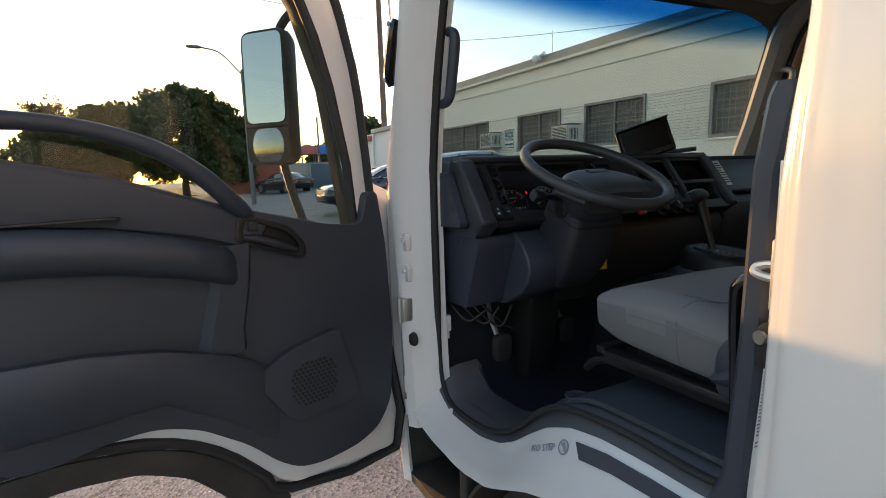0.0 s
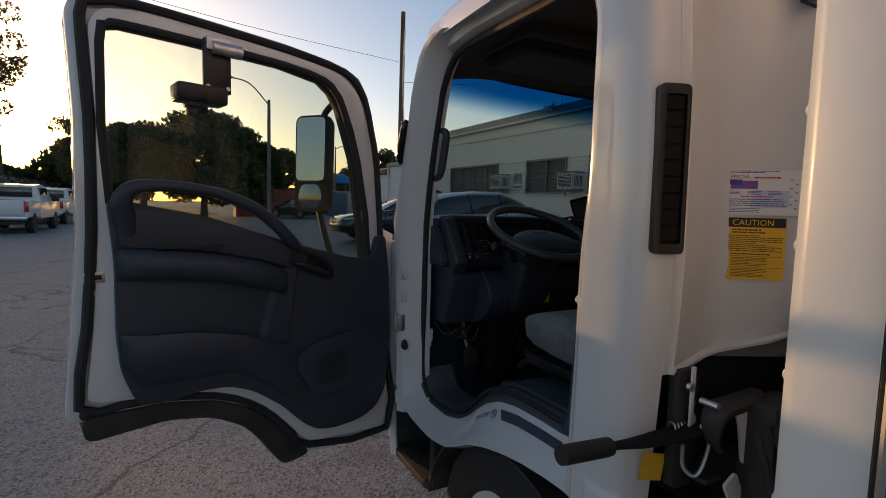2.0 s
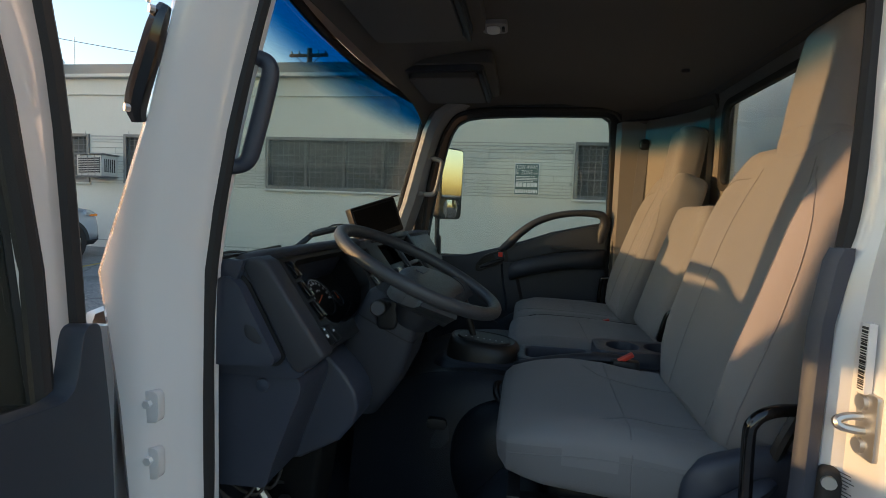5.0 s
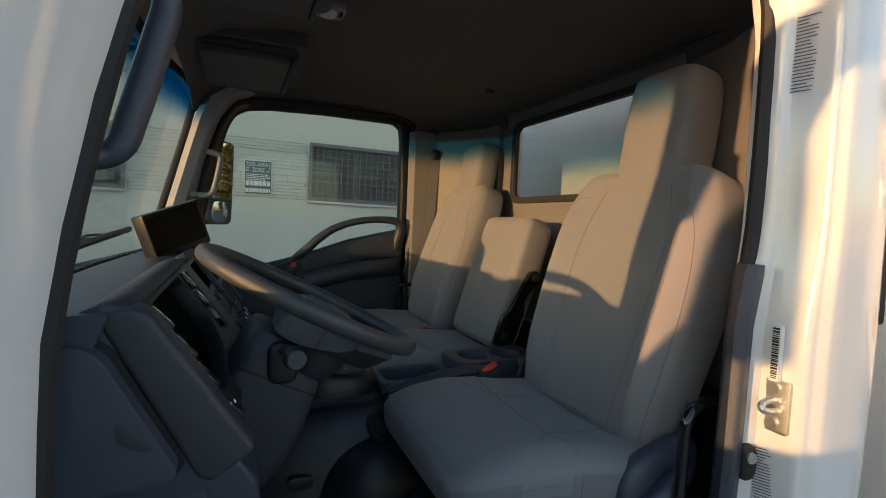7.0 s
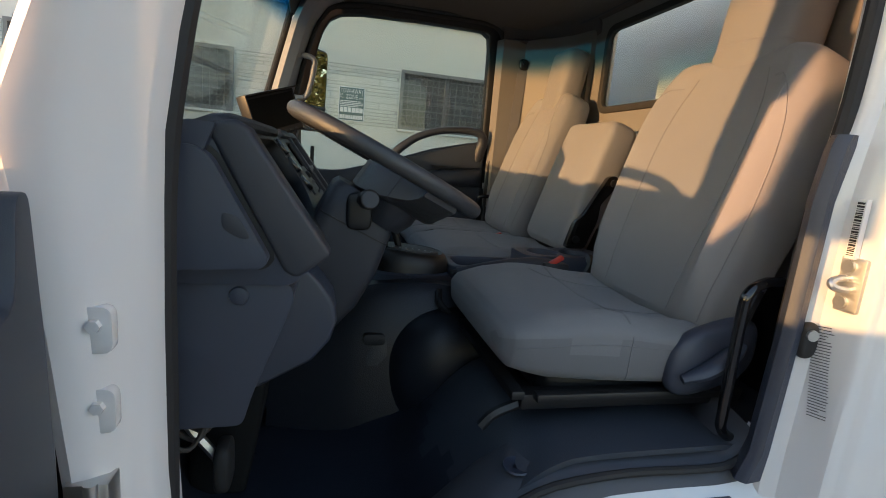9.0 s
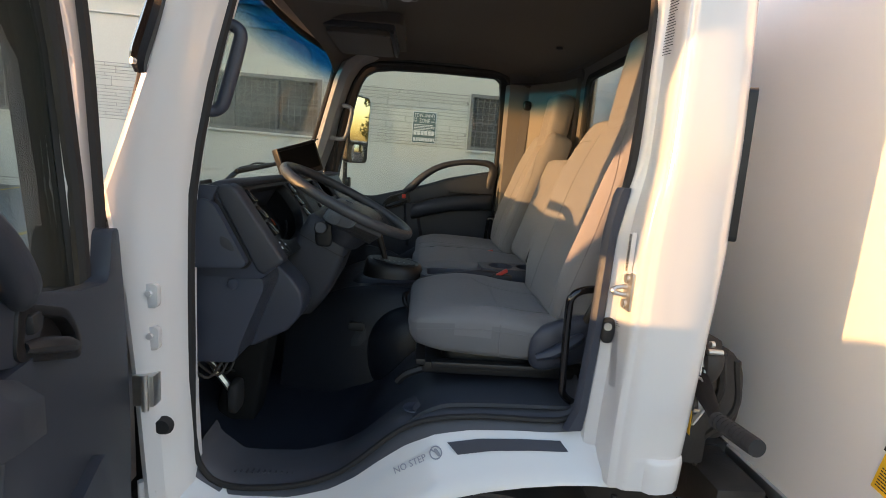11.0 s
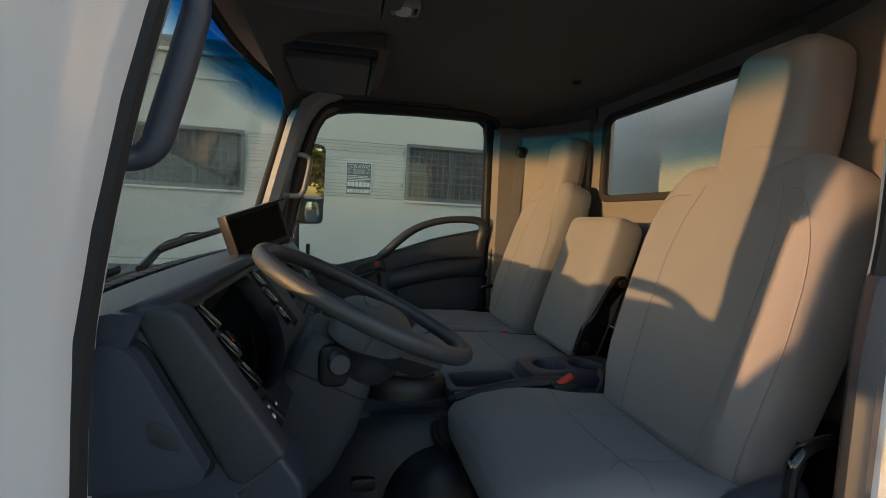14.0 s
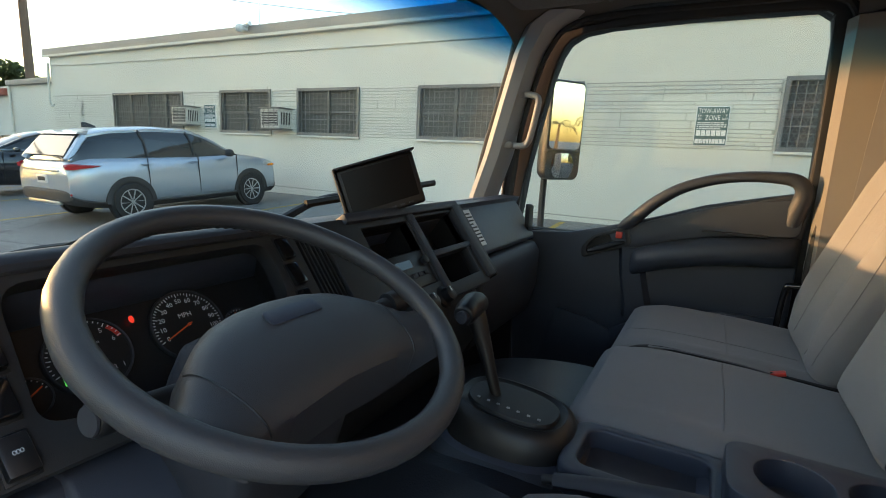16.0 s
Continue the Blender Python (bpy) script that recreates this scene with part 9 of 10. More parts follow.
# pick-up and service trucks beside the road
def pickup(x, y, heading, label, group="white work trucks"):
    M = car_pose(x, y, heading)
    e = thing("pickup_truck", label, "pickup truck", (x, y, ground_z(x, y)), group)

    def Q(nm, bm, mat, lab="", parent=None):
        return part(nm, moved(bm, M), mat, parent or e, lab)
    Q("bed", merged(box(-2.85, -0.95, -0.98, 0.98, 0.62, 1.28, 0.05), ), VWHITE)
    Q("bed_opening", box(-2.75, -1.0, -0.85, 0.85, 1.24, 1.285), BLACK)
    tg = Q("tailgate", box(-2.90, -2.84, -0.86, 0.86, 0.72, 1.27, 0.03), VWHITE)
    Q("plate", box(-2.92, -2.90, -0.16, 0.16, 0.62, 0.76, 0.004), PAPER, parent=tg)
    Q("badge", pillow((-2.905, 0, 1.05), (0.008, 0.11, 0.045), 2, 5), INKBLUE, "dark blue oval shape", tg)
    Q("bumper", box(-3.02, -2.88, -0.98, 0.98, 0.52, 0.68, 0.04), ALLOY)
    Q("cab", loft([[(u, w, 0.55), (u, w, 1.25), (u, w - 0.14, zt), (u, -w + 0.14, zt), (u, -w, 1.25), (u, -w, 0.55)] for u, w, zt in ((-0.95, 0.98, 1.30), (-0.90, 0.98, 1.88), (-0.3, 0.99, 1.95), (0.6, 0.99, 1.90), (1.2, 0.98, 1.32), (2.6, 0.97, 1.22), (2.9, 0.9, 1.05))]), VWHITE)
    Q("rear_glass", box(-0.98, -0.93, -0.72, 0.72, 1.40, 1.80, 0.02), CARGLASS)
    for s in (-1, 1):
        Q("side_glass", box(-0.7, 0.55, min(s * 0.87, s * 0.93), max(s * 0.87, s * 0.93), 1.35, 1.80, 0.02), CARGLASS)
        Q("tail_lamp", box(-2.91, -2.80, min(s * 0.87, s * 1.0), max(s * 0.87, s * 1.0), 0.85, 1.24, 0.02), TAIL)
        Q("wing_mirror", box(0.85, 1.0, min(s * 1.0, s * 1.28), max(s * 1.0, s * 1.28), 1.25, 1.55, 0.04), BLACK)
        for u in (-1.95, 1.75):
            t_ = Q("tyre", lathe([(0.22, -0.13), (0.38, -0.13), (0.40, -0.08), (0.40, 0.08), (0.38, 0.13), (0.24, 0.13)], facing((u, s * 0.86, 0.40), (0, s, 0)), 22), RUBBER)
            Q("rim", lathe([(0.24, 0.12), (0.2, 0.06), (0.001, 0.08)], facing((u, s * 0.86, 0.40), (0, s, 0)), 18), ALLOY, parent=t_)
    Q("underbody", box(-2.7, 2.5, -0.8, 0.8, 0.35, 0.6), GRIME)
    return e


pickup(-26.0, -6.9, 180, "white pickup truck parked beside the kerb")
pickup(-34.0, -7.2, 180, "white pickup truck parked further along the kerb")


def service_truck(x, y, heading, label, tall):
    M = car_pose(x, y, heading, kz + 0.1)
    e = thing("service_truck", label, "service truck", (x, y, kz + 0.1), "white work trucks")

    def Q(nm, bm, mat, lab="", parent=None):
        return part(nm, moved(bm, M), mat, parent or e, lab)
    Q("cab", loft([[(u, w, 0.6), (u, w, 1.35), (u, w - 0.13, zt), (u, -w + 0.13, zt), (u, -w, 1.35), (u, -w, 0.6)] for u, w, zt in ((0.3, 1.0, 2.0), (0.9, 1.0, 2.08), (1.6, 1.0, 2.0), (2.15, 1.0, 1.48), (3.2, 0.98, 1.38), (3.45, 0.92, 1.15))]), VWHITE)
    Q("windscreen", loft([[(1.66, w, 1.98), (2.13, w * 1.15, 1.50), (2.16, w * 1.15, 1.52), (1.70, w, 2.0)] for w in (-0.75, 0, 0.75)]), CARGLASS)
    Q("body", box(-2.8, 0.2, -1.12, 1.12, 0.75, 2.9 if tall else 1.55, 0.04), VWHITE)
    Q("bumper", box(3.4, 3.6, -0.98, 0.98, 0.55, 0.85, 0.04), ALLOY)
    Q("grille", box(3.43, 3.47, -0.6, 0.6, 0.90, 1.2, 0.02), BLACK)
    for s in (-1, 1):
        Q("side_glass", box(0.7, 1.55, min(s * 0.9, s * 0.965), max(s * 0.9, s * 0.965), 1.42, 1.90, 0.02), CARGLASS)
        Q("head_lamp", box(3.36, 3.48, min(s * 0.62, s * 0.95), max(s * 0.62, s * 0.95), 0.92, 1.18, 0.03), LAMPGLASS)
        for k in range(4):
            Q("locker_door", box(-2.7 + k * 0.72, -2.05 + k * 0.72, min(s * 1.115, s * 1.14), max(s * 1.115, s * 1.14), 0.95 if k in (0, 3) else 1.2, 1.5, 0.012), VWHITE)
        Q("mirror", box(1.85, 1.98, min(s * 1.05, s * 1.3), max(s * 1.05, s * 1.3), 1.35, 1.7, 0.03), BLACK)
        for u in (-1.6, 2.55):
            t_ = Q("tyre", lathe([(0.22, -0.15), (0.42, -0.15), (0.44, -0.08), (0.44, 0.08), (0.42, 0.15), (0.26, 0.15)], facing((u, s * 0.95, 0.44), (0, s, 0)), 22), RUBBER)
            Q("rim", lathe([(0.26, 0.13), (0.2, 0.05), (0.001, 0.10)], facing((u, s * 0.95, 0.44), (0, s, 0)), 18), ALLOY, parent=t_)
    Q("underbody", box(-2.7, 3.2, -0.8, 0.8, 0.4, 0.8), GRIME)
    if not tall:
        Q("boom", tube([(-1.8, 0.3, 1.6), (-1.6, 0.2, 2.4), (0.6, 0.1, 2.75), (1.6, 0, 2.6)], 0.16, 8), VWHITE)
    return e


service_truck(-24.2, -11.6, 0, "white service truck with a tall utility body", True)
service_truck(-33.0, -11.8, 180, "white bucket truck with its boom lowered", False)
fk = thing("forklift", "yellow forklift standing behind the fence", "forklift", (-29.5, -11.2, kz + 0.1))
for nm, bm, mt in (("body", merged(box(-30.4, -29.0, -11.9, -10.7, -0.85, -0.1, 0.08), box(-30.6, -30.0, -11.9, -10.7, -0.9, 0.15, 0.1)), ORANGE), ("mast", merged(box(-28.95, -28.85, -11.7, -11.55, -1.1, 1.4), box(-28.95, -28.85, -11.0, -10.85, -1.1, 1.4), box(-28.97, -28.83, -11.7, -10.85, 0.4, 0.5)), BLACK),
                   ("cage", merged(*[rod((xx, yy, -0.1), (xx + 0.05, yy, 1.25), 0.05, 6) for xx in (-30.2, -29.1) for yy in (-11.8, -10.8)], box(-30.3, -29.0, -11.9, -10.7, 1.22, 1.30)), BLACK), ("seat", box(-30.0, -29.6, -11.5, -11.1, -0.1, 0.4, 0.06), BLACK)):
    part(nm, bm, mt, fk)
for xx in (-30.2, -29.2):
    for yy in (-11.95, -10.65):
        part("wheel", lathe([(0.1, -0.12), (0.30, -0.12), (0.30, 0.12), (0.12, 0.12)], facing((xx, yy, kz + 0.40), (0, 1, 0)), 18), RUBBER, fk)

# ---- fence with barbed wire ----
fe = thing("chain_fence", "grey chain-link fence with barbed wire arms", "fence", (-30, -9.7, kz + 0.1))
FY = -9.75
GALV = material("galvanised", (0.35, 0.35, 0.34), 0.5, 0.7, mottle=0.4, tint=(0.22, 0.22, 0.21))
for x in np.arange(-16.0, -56, -2.6):
    p_ = part("post", rod((x, FY, kz), (x, FY, kz + 2.25), 0.035, 8), GALV, fe)
    for s in (-1, 1):
        part("arm", rod((x, FY, kz + 2.2), (x, FY + s * 0.28, kz + 2.55), 0.018, 6), GALV, p_)
for z in (2.2, 0.15):
    part("rail", rod((-16, FY, kz + z), (-55, FY, kz + z), 0.02, 6), GALV, fe)
for s in (-1, 1):
    for k in (0.35, 0.7, 1.0):
        part("wire", rod((-16, FY + s * 0.28 * k, kz + 2.2 + 0.35 * k), (-55, FY + s * 0.28 * k, kz + 2.2 + 0.35 * k), 0.006, 4), GALV, fe)
verts, faces = [], []
for s in (-1, 1):
    for x in np.arange(-16, -48, -0.11):
        b = len(verts)
        x2 = x + s * 2.0
        verts += [(x - 0.005, FY + 0.02, kz + 0.15), (x + 0.005, FY + 0.02, kz + 0.15), (x2 + 0.005, FY + 0.02, kz + 2.2), (x2 - 0.005, FY + 0.02, kz + 2.2)]
        faces.append((b, b + 1, b + 2, b + 3))
me = bpy.data.meshes.new("chain_mesh")
me.from_pydata(verts, [], faces)
bm = bmesh.new()
bm.from_mesh(me)
bpy.data.meshes.remove(me)
tagged(part("chain_mesh", bm, GALV, fe), kind="stuff")

# ---- lamp posts, poles and wires ----
POLE = material("weathered_pole", (0.17, 0.11, 0.08), 0.9, mottle=0.6, mottle_size=2, grain=0.4, grain_size=30, tint=(0.10, 0.07, 0.05), bump=0.4, bump_size=20)
LAMPPOST = material("lamp_post_grey", (0.20, 0.20, 0.20), 0.6, 0.4, mottle=0.4, tint=(0.13, 0.13, 0.13))


def street_lamp(x, y, h, ax, ay, rise, label):
    g = ground_z(x, y)
    e = thing("street_lamp", label, "street lamp", (x, y, g), "street lamps")
    part("post", rod((x, y, g), (x, y, g + h), 0.11, 10, 0.075), LAMPPOST, e)
    part("arm", tube([(x, y, g + h - 0.25), (x + ax * 0.5, y + ay * 0.5, g + h + rise * 0.75), (x + ax, y + ay, g + h + rise)], 0.035, 6), LAMPPOST, e)
    part("lamp_head", pillow((x + ax * 1.12, y + ay * 1.12, g + h + rise), (0.34 if abs(ax) > abs(ay) else 0.14, 0.34 if abs(ay) > abs(ax) else 0.14, 0.07), 3, 5), LAMPPOST, e)
    return e


street_lamp(-25.8, 3.2, 6.45, -0.3, -1.75, 0.95, "grey street lamp with a curved arm in the yard")
street_lamp(-50.0, 13.4, 6.9, 0.3, 1.3, 0.1, "grey street lamp with a short arm far off")


def wood_pole(x, y, h, label, arm, r=0.16):
    g = ground_z(x, y)
    e = thing("utility_pole", label, "utility pole", (x, y, g), "utility poles")
    part("pole", rod((x, y, g), (x + 0.05, y, g + h), r, 12, r * 0.7), POLE, e)
    for k in range(arm):
        z = g + h - 0.35 - k * 0.8
        c = part("cross_arm", box(x - 0.9, x + 0.9, y - 0.06, y + 0.06, z, z + 0.12, 0.01), POLE, e)
        for dx in (-0.8, -0.45, 0.45, 0.8):
            part("insulator", lathe([(0.04, 0), (0.05, 0.06), (0.02, 0.16)], pose(x + dx, y, z + 0.12), 8), GALV, c)
        part("brace", tube([(x - 0.6, y - 0.05, z + 0.02), (x, y - 0.1, z - 0.5), (x + 0.6, y - 0.05, z + 0.02)], 0.018, 5, res=1), POLE, c)
    return e


wood_pole(-28.6, 11.6, 13.0, "brown wooden utility pole behind the low wing", 0, 0.20)
wood_pole(-10.3, 20.5, 8.1, "wooden utility pole with cross arms behind the building", 2)
wood_pole(-32.0, -6.9 - 2.3, 8.0, "thin wooden pole beside the road", 0, 0.10)
wr = thing("overhead_wires", "thin black overhead wires", "wires", (-20, 20, 5.5))
for a, b, sag in (((-10.3, 20.5, 6.7), (30, 21, 6.8), 0.6), ((-10.3, 20.5, 6.7), (-60, 24, 6.5), 0.9), ((-9.5, 20.5, 6.0), (-60, 24.5, 5.9), 0.9), ((-10.3, 20.5, 6.1), (-28.6, 11.6, 8.0), 0.4), ((-28.6, 11.6, 9.2), (-10, -30, 9.0), 1.2)):
    A, B = Vector(a), Vector(b)
    part("wire", tube([A, A.lerp(B, 0.25) - Vector((0, 0, sag * 0.75)), A.lerp(B, 0.5) - Vector((0, 0, sag)), A.lerp(B, 0.75) - Vector((0, 0, sag * 0.75)), B], 0.012, 5, res=4), BLACK, wr)

ct = thing("shipping_container", "rust-red shipping container far down the yard", "container", (-46, 6, -0.9))
part("box", box(-47.5, -45.0, 3.4, 8.6, -1.1, 1.4), REDROOF, ct)
for k in range(20):
    part("rib", box(-45.0, -44.95, 3.5 + k * 0.25, 3.62 + k * 0.25, -1.0, 1.3), REDROOF, ct)

# ---- things behind the walk, seen in the mirrors ----
LIT = bpy.data.materials.new("lit_lamp")
LIT.use_nodes = True
LIT.node_tree.nodes["Principled BSDF"].inputs["Emission Color"].default_value = (1.0, 0.93, 0.8, 1)
LIT.node_tree.nodes["Principled BSDF"].inputs["Emission Strength"].default_value = 12.0
fp = thing("floodlight_pole", "tall pole with two lit floodlights", "floodlight", (27, -10.0, -1.25))
part("post", rod((27, -10.0, -1.25), (27, -10.0, 7.2), 0.11, 10, 0.08), LAMPPOST, fp)
part("yoke", tube([(27, -10.75, 8.3), (27, -10.7, 7.5), (27, -10.0, 7.2), (27, -9.3, 7.5), (27, -9.25, 8.3)], 0.07, 6), LAMPPOST, fp)
for y in (-10.75, -9.25):
    part("lamp_head", pillow((26.9, y, 8.5), (0.28, 0.38, 0.30), 2.5, 6), LIT, fp, "glowing floodlight")
ps_ = thing("pylon_sign", "blue and white pylon sign", "sign", (32, -5.5, -1.25))
part("post", rod((32, -5.5, -1.25), (32, -5.5, 4.2), 0.12, 8), LETTER, ps_)
part("panel", box(31.8, 32.2, -6.6, -4.4, 4.0, 5.7, 0.04), material("sign_blue", (0.03, 0.07, 0.33), 0.4), ps_)
part("digits", bars(1, 1.6, 0.9, facing((31.77, -5.5, 4.85), (-1, 0, 0)), 0.01, random.Random(3), 0.9), LETTER, ps_, "white bars of print")
PLWALL = material("far_wall", (0.30, 0.29, 0.28), 0.9, mottle=0.3)
sh = thing("far_building", "white and red low building across the yard", "building", (60, -25, -1.25))
part("wall", box(56, 70, -60, -14, -1.3, 3.0), PLWALL, sh)
part("band", box(55.9, 56, -60, -14, 2.0, 2.7), REDROOF, sh)
for k in range(9):
    w_ = part("window", box(55.9, 56.0, -58 + k * 4.8, -55.5 + k * 4.8, 0.0, 1.5), CARGLASS, sh)
for i in range(3):
    pickup(38 + i * 5.0, -16 - i * 1.5, 90 + i * 8, "white pickup truck parked across the yard")


# ---- trees ----
BARK = material("bark", (0.10, 0.075, 0.055), 0.95, mottle=0.6, mottle_size=3, grain=0.4, grain_size=20, tint=(0.05, 0.04, 0.03), bump=0.6, bump_size=15)


def leaf_material(name, a, b):
    mat = bpy.data.materials.new(name)
    mat.use_nodes = True
    nt = mat.node_tree
    bs = nt.nodes["Principled BSDF"]
    bs.inputs["Roughness"].default_value = 0.6
    g = nt.nodes.new("ShaderNodeNewGeometry")
    mx = nt.nodes.new("ShaderNodeMix")
    mx.data_type = 'RGBA'
    mx.inputs[6].default_value, mx.inputs[7].default_value = (*a, 1), (*b, 1)
    nt.links.new(g.outputs["Random Per Island"], mx.inputs[0])
    nt.links.new(mx.outputs[2], bs.inputs["Base Color"])
    tr = nt.nodes.new("ShaderNodeBsdfTranslucent")
    nt.links.new(mx.outputs[2], tr.inputs[0])
    ms = nt.nodes.new("ShaderNodeMixShader")
    ms.inputs[0].default_value = 0.4
    nt.links.new(bs.outputs[0], ms.inputs[1])
    nt.links.new(tr.outputs[0], ms.inputs[2])
    nt.links.new(ms.outputs[0], nt.nodes["Material Output"].inputs[0])
    return mat


LEAF_DARK = leaf_material("leaf_dark", (0.046, 0.068, 0.020), (0.105, 0.130, 0.042))
LEAF_DRY = leaf_material("leaf_dry", (0.065, 0.068, 0.028), (0.13, 0.115, 0.055))


def leaves(clumps, count, size, rnd):
    """Small bent leaf quads scattered in clumps (x, y, z, r, squash)."""
    tot = sum(c[3] ** 2 for c in clumps)
    V, F = [], []
    for cx, cy, cz, r, sq in clumps:
        n = int(count * r * r / tot)
        d = rnd.normal(size=(n, 3))
        d /= np.linalg.norm(d, axis=1)[:, None]
        rad = r * rnd.uniform(0.35, 1.0, n) ** 0.6
        p = d * rad[:, None] * (1, 1, sq) + (cx, cy, cz)
        a = rnd.normal(size=(n, 3))
        a /= np.linalg.norm(a, axis=1)[:, None]
        b = np.cross(a, rnd.normal(size=(n, 3)))
        b /= np.linalg.norm(b, axis=1)[:, None]
        s = size * rnd.uniform(0.6, 1.3, n)[:, None]
        base = len(V)
        quad = np.stack([p - a * s, p + b * s * 0.45, p + a * s, p - b * s * 0.45], 1).reshape(-1, 3)
        V += quad.tolist()
        F += [(base + 4 * i, base + 4 * i + 1, base + 4 * i + 2, base + 4 * i + 3) for i in range(n)]
    me = bpy.data.meshes.new("crown")
    me.from_pydata([(v[0], v[1], v[2] + GZ) for v in V], [], F)
    return me


def tree(name, label, x, y, limbs, clumps, count, size, mat, seed, group="", category="tree"):
    """limbs: lists of points with radii; clumps: leaf masses."""
    g = ground_z(x, y)
    e = thing(name, label, category, (x, y, g), group)
    bms = [tube([p[:3] for p in l], [p[3] for p in l], 7, res=4) for l in limbs]
    part("trunk", merged(*bms), BARK, e)
    me = leaves(clumps, count, size, np.random.RandomState(seed))
    me.transform(Matrix.Translation(-e.location))
    me.materials.append(mat)
    c = new("crown", me)
    c.parent = e
    return e


def broad_tree(x, y, top, spread, seed, count=9000, size=0.22, base=1.0, label="dark broad-leaved tree at the end of the yard"):
    rnd = random.Random(seed)
    g = ground_z(x, y)
    limbs = [[(x, y, g, 0.35), (x + 0.1, y, g + 1.2, 0.28), (x, y + 0.1, g + 2.4, 0.22)]]
    clumps = []
    for i in range(64):
        a = rnd.uniform(0, 2 * math.pi)
        q = rnd.random() ** 0.6
        cx, cy = x + spread * q * math.cos(a), y + spread * q * math.sin(a)
        hi = top - (top - base) * 0.55 * q * q
        cz = rnd.uniform(base + 0.3, hi) if i % 3 else hi - rnd.uniform(0.2, 0.8)
        r = rnd.uniform(0.7, 1.5) * spread / 4.0
        clumps.append((cx, cy, cz, r, 0.75))
        if i < 7:
            limbs.append([(x, y, g + 2.2, 0.16), ((x + cx) / 2, (y + cy) / 2, (g + 2.2 + cz) / 2 + 0.4, 0.10), (cx, cy, cz, 0.04)])
    return tree("broad_tree", label, x, y, limbs, clumps, count, size, LEAF_DARK, seed, "broad trees")


for i, (x, y, top, sp) in enumerate(((-47.5, 1.0, 7.6, 4.6), (-48.5, -3.6, 6.0, 4.0), (-47, 4.6, 6.3, 3.4), (-52, -7.2, 5.4, 3.8), (-55, 8.5, 5.6, 3.5))):
    broad_tree(x, y, top, sp, 20 + i, 20000, 0.25, 0.4)
for i, (x, y, top, sp) in enumerate(((-46, -21.5, 4.6, 4.2), (-46, -16.8, 4.4, 3.2), (-50, -13.2, 2.3, 2.4), (-52, -10.4, 2.0, 2.2), (-42, -26, 4.4, 4.5))):
    broad_tree(x, y, top, sp, 40 + i, 12000, 0.22, -0.6, "low dark tree behind the parked trucks")
for i, (x, y, top, sp) in enumerate(((-58, 20.5, 7.6, 3.6), (-60, 25.0, 6.2, 3.5), (-57, 16.6, 4.2, 2.6), (-40, 21, 5.6, 3.0))):
    broad_tree(x, y, top, sp, 60 + i, 12000, 0.22, 0.3, "dark tree behind the yard wall")


def gum_tree(x, y, h, seed, lean, label):
    """A tall thin tree with sparse tufts."""
    rnd = random.Random(seed)
    g = ground_z(x, y)
    limbs, clumps = [], []
    k = 0.55
    stem = [(x, y, g, 0.22), (x + lean[0] * 0.2, y + lean[1] * 0.2, g + h * 0.22, 0.17), (x + lean[0] * 0.55, y + lean[1] * 0.55, g + h * 0.46, 0.13), (x + lean[0] * 0.8, y + lean[1] * 0.8, g + h * 0.72, 0.08), (x + lean[0], y + lean[1], g + h * 0.96, 0.03)]
    limbs.append(stem)
    pts = smooth_path([Vector(p[:3]) for p in stem], 8)
    for i in range(15):
        f = rnd.uniform(0.36, 0.95)
        p = pts[int(f * (len(pts) - 1))]
        a = rnd.uniform(0, 2 * math.pi)
        ln = h * rnd.uniform(0.10, 0.26) * (1.3 - f)
        q = p + Vector((math.cos(a) * ln * 0.5, math.sin(a) * ln, ln * rnd.uniform(0.5, 1.1)))
        limbs.append([(*p, 0.06 * (1.3 - f)), (*(p.lerp(q, 0.5) + Vector((0, 0, -0.1 * ln))), 0.035), (*q, 0.012)])
        for j in range(4):
            w = p.lerp(q, rnd.uniform(0.55, 1.1))
            clumps.append((w.x + rnd.uniform(-0.5, 0.5), w.y + rnd.uniform(-0.6, 0.6), w.z + rnd.uniform(-0.4, 0.5), rnd.uniform(0.30, 0.75), 0.9))
    for j in range(12):
        p = pts[int(rnd.uniform(0.72, 0.99) * (len(pts) - 1))]
        clumps.append((p.x + rnd.uniform(-0.7, 0.7), p.y + rnd.uniform(-1.0, 1.0), p.z + rnd.uniform(-0.5, 0.8), rnd.uniform(0.4, 0.8), 0.9))
    return tree("gum_tree", label, x, y, limbs, clumps, 4600, 0.135, LEAF_DRY, seed, "tall thin trees")


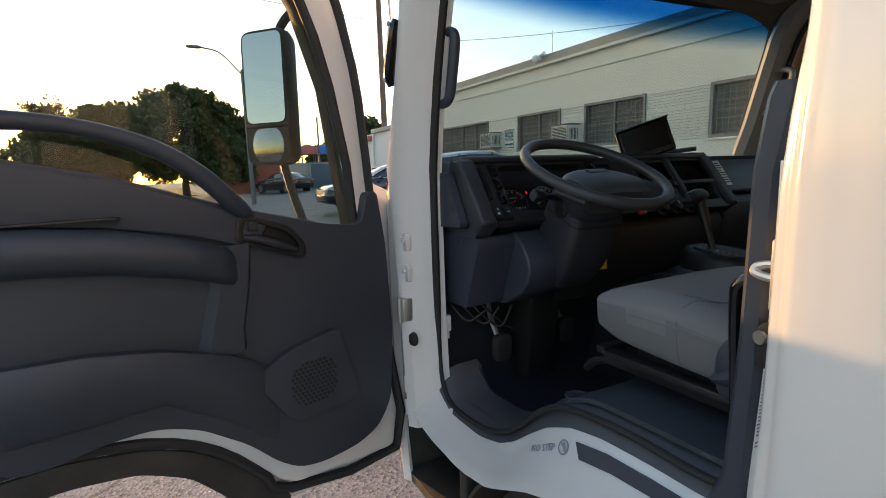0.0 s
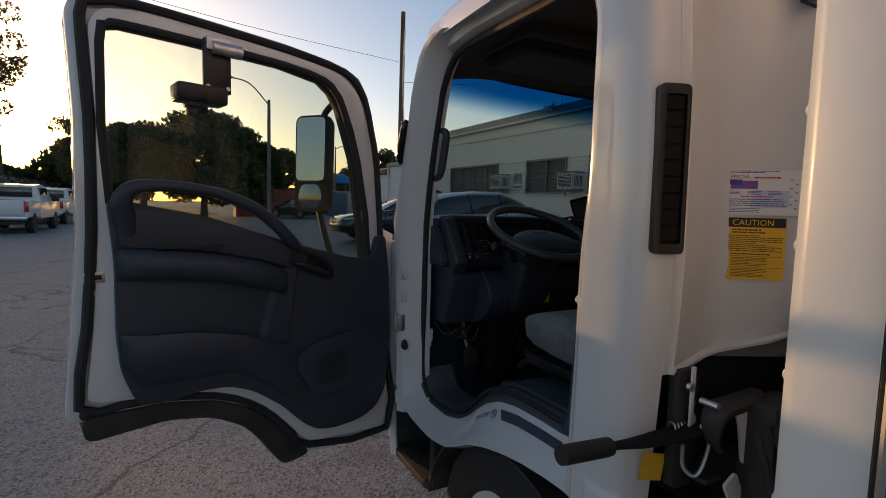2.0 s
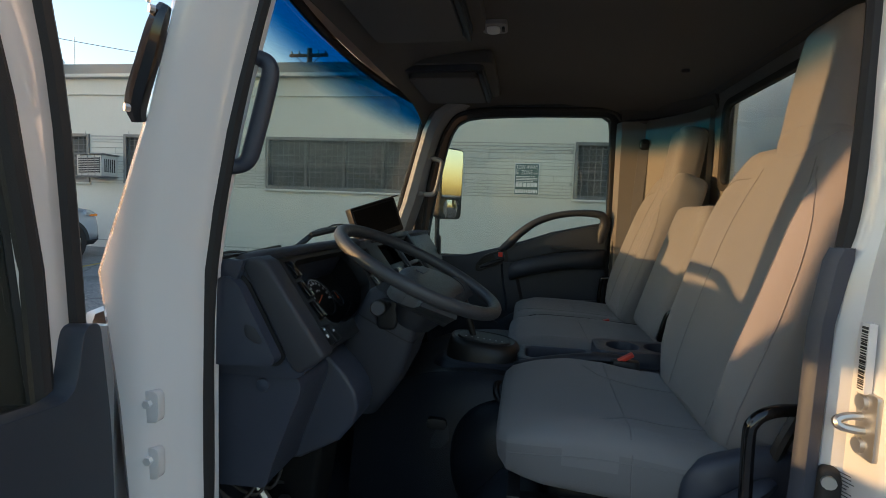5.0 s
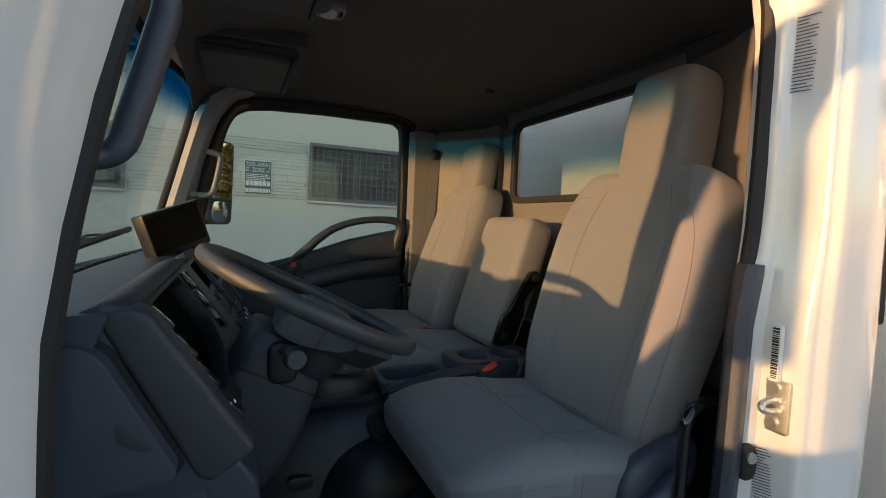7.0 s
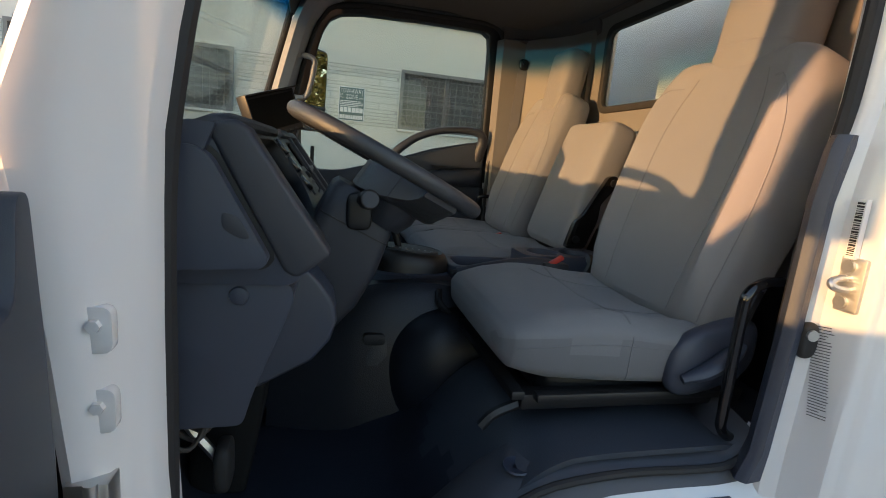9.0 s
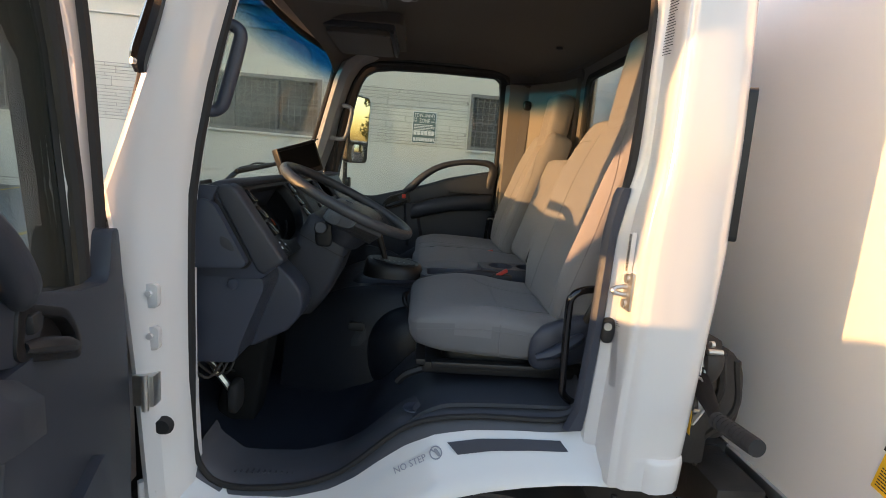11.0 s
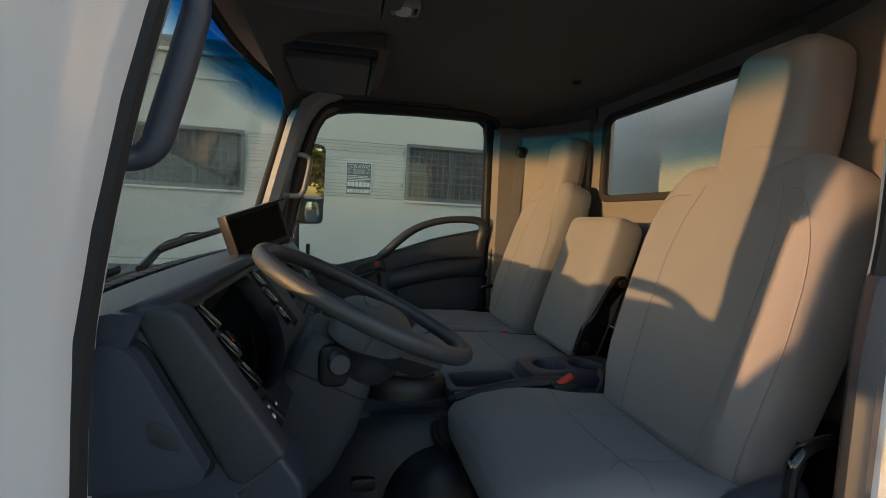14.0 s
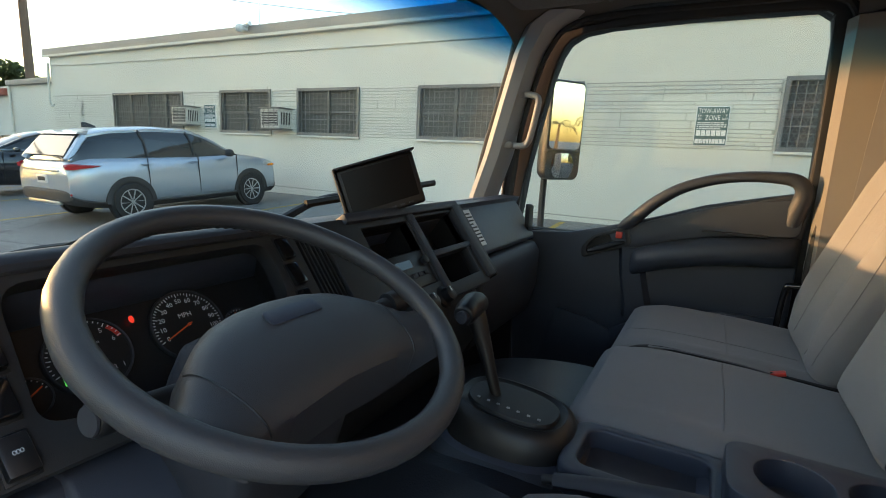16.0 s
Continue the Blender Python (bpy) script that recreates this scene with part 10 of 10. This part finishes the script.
gum_tree(-38.0, -11.9, 13.6, 3, (0.5, -2.6), "tall thin tree with sparse foliage leaning away")
gum_tree(-38.0, -10.3, 14.2, 8, (0.0, -0.3), "tall thin tree with sparse foliage against the sunset")
gum_tree(-44.0, -7.4, 7.4, 11, (0.0, 0.3), "small thin tree beside the road")


def palm(x, y, h, seed):
    rnd = random.Random(seed)
    g = ground_z(x, y)
    e = thing("palm_tree", "palm tree with a rough trunk and drooping fronds", "tree", (x, y, g), "palms")
    part("trunk", tube([(x, y, g), (x + 0.1, y + 0.1, g + h * 0.5), (x + 0.05, y + 0.2, g + h)], [0.24, 0.17, 0.14], 9), BARK, e)
    for i in range(15):
        a = 2 * math.pi * i / 15 + rnd.uniform(-0.15, 0.15)
        up = rnd.uniform(-0.3, 0.9)
        ln = rnd.uniform(1.7, 2.3)
        d = Vector((math.cos(a), math.sin(a), 0))
        c = Vector((x + 0.05, y + 0.2, g + h))
        spine = smooth_path([c, c + d * ln * 0.45 + Vector((0, 0, up * 0.7)), c + d * ln * 0.85 + Vector((0, 0, up * 0.6 - 0.4)), c + d * ln + Vector((0, 0, up * 0.3 - 1.0))], 5)
        V, F = [], []
        side = d.cross(Vector((0, 0, 1)))
        for k, p in enumerate(spine[1:]):
            for s in (-1, 1):
                b = len(V)
                t = side * s * 0.5 * math.sin(math.pi * min(0.97, (k + 1.5) / len(spine))) + Vector((0, 0, -0.22))
                V += [tuple(p), tuple(p + d * 0.10), tuple(p + t + d * 0.18)]
                F.append((b, b + 1, b + 2))
        me = bpy.data.meshes.new("f")
        me.from_pydata(V, [], F)
        bm = bmesh.new()
        bm.from_mesh(me)
        bpy.data.meshes.remove(me)
        part("frond", bm, LEAF_DRY, e)
    return e


palm(58, 4.6, 3.4, 1)
palm(66, 9.0, 4.2, 2)
broad_tree(31, 12.8, 6.4, 3.4, 71, 7000, 0.2, 0.2, "leafy tree behind the truck")
broad_tree(45, -3.0, 3.2, 3.0, 72, 5000, 0.2, 0.2, "leafy tree across the yard")
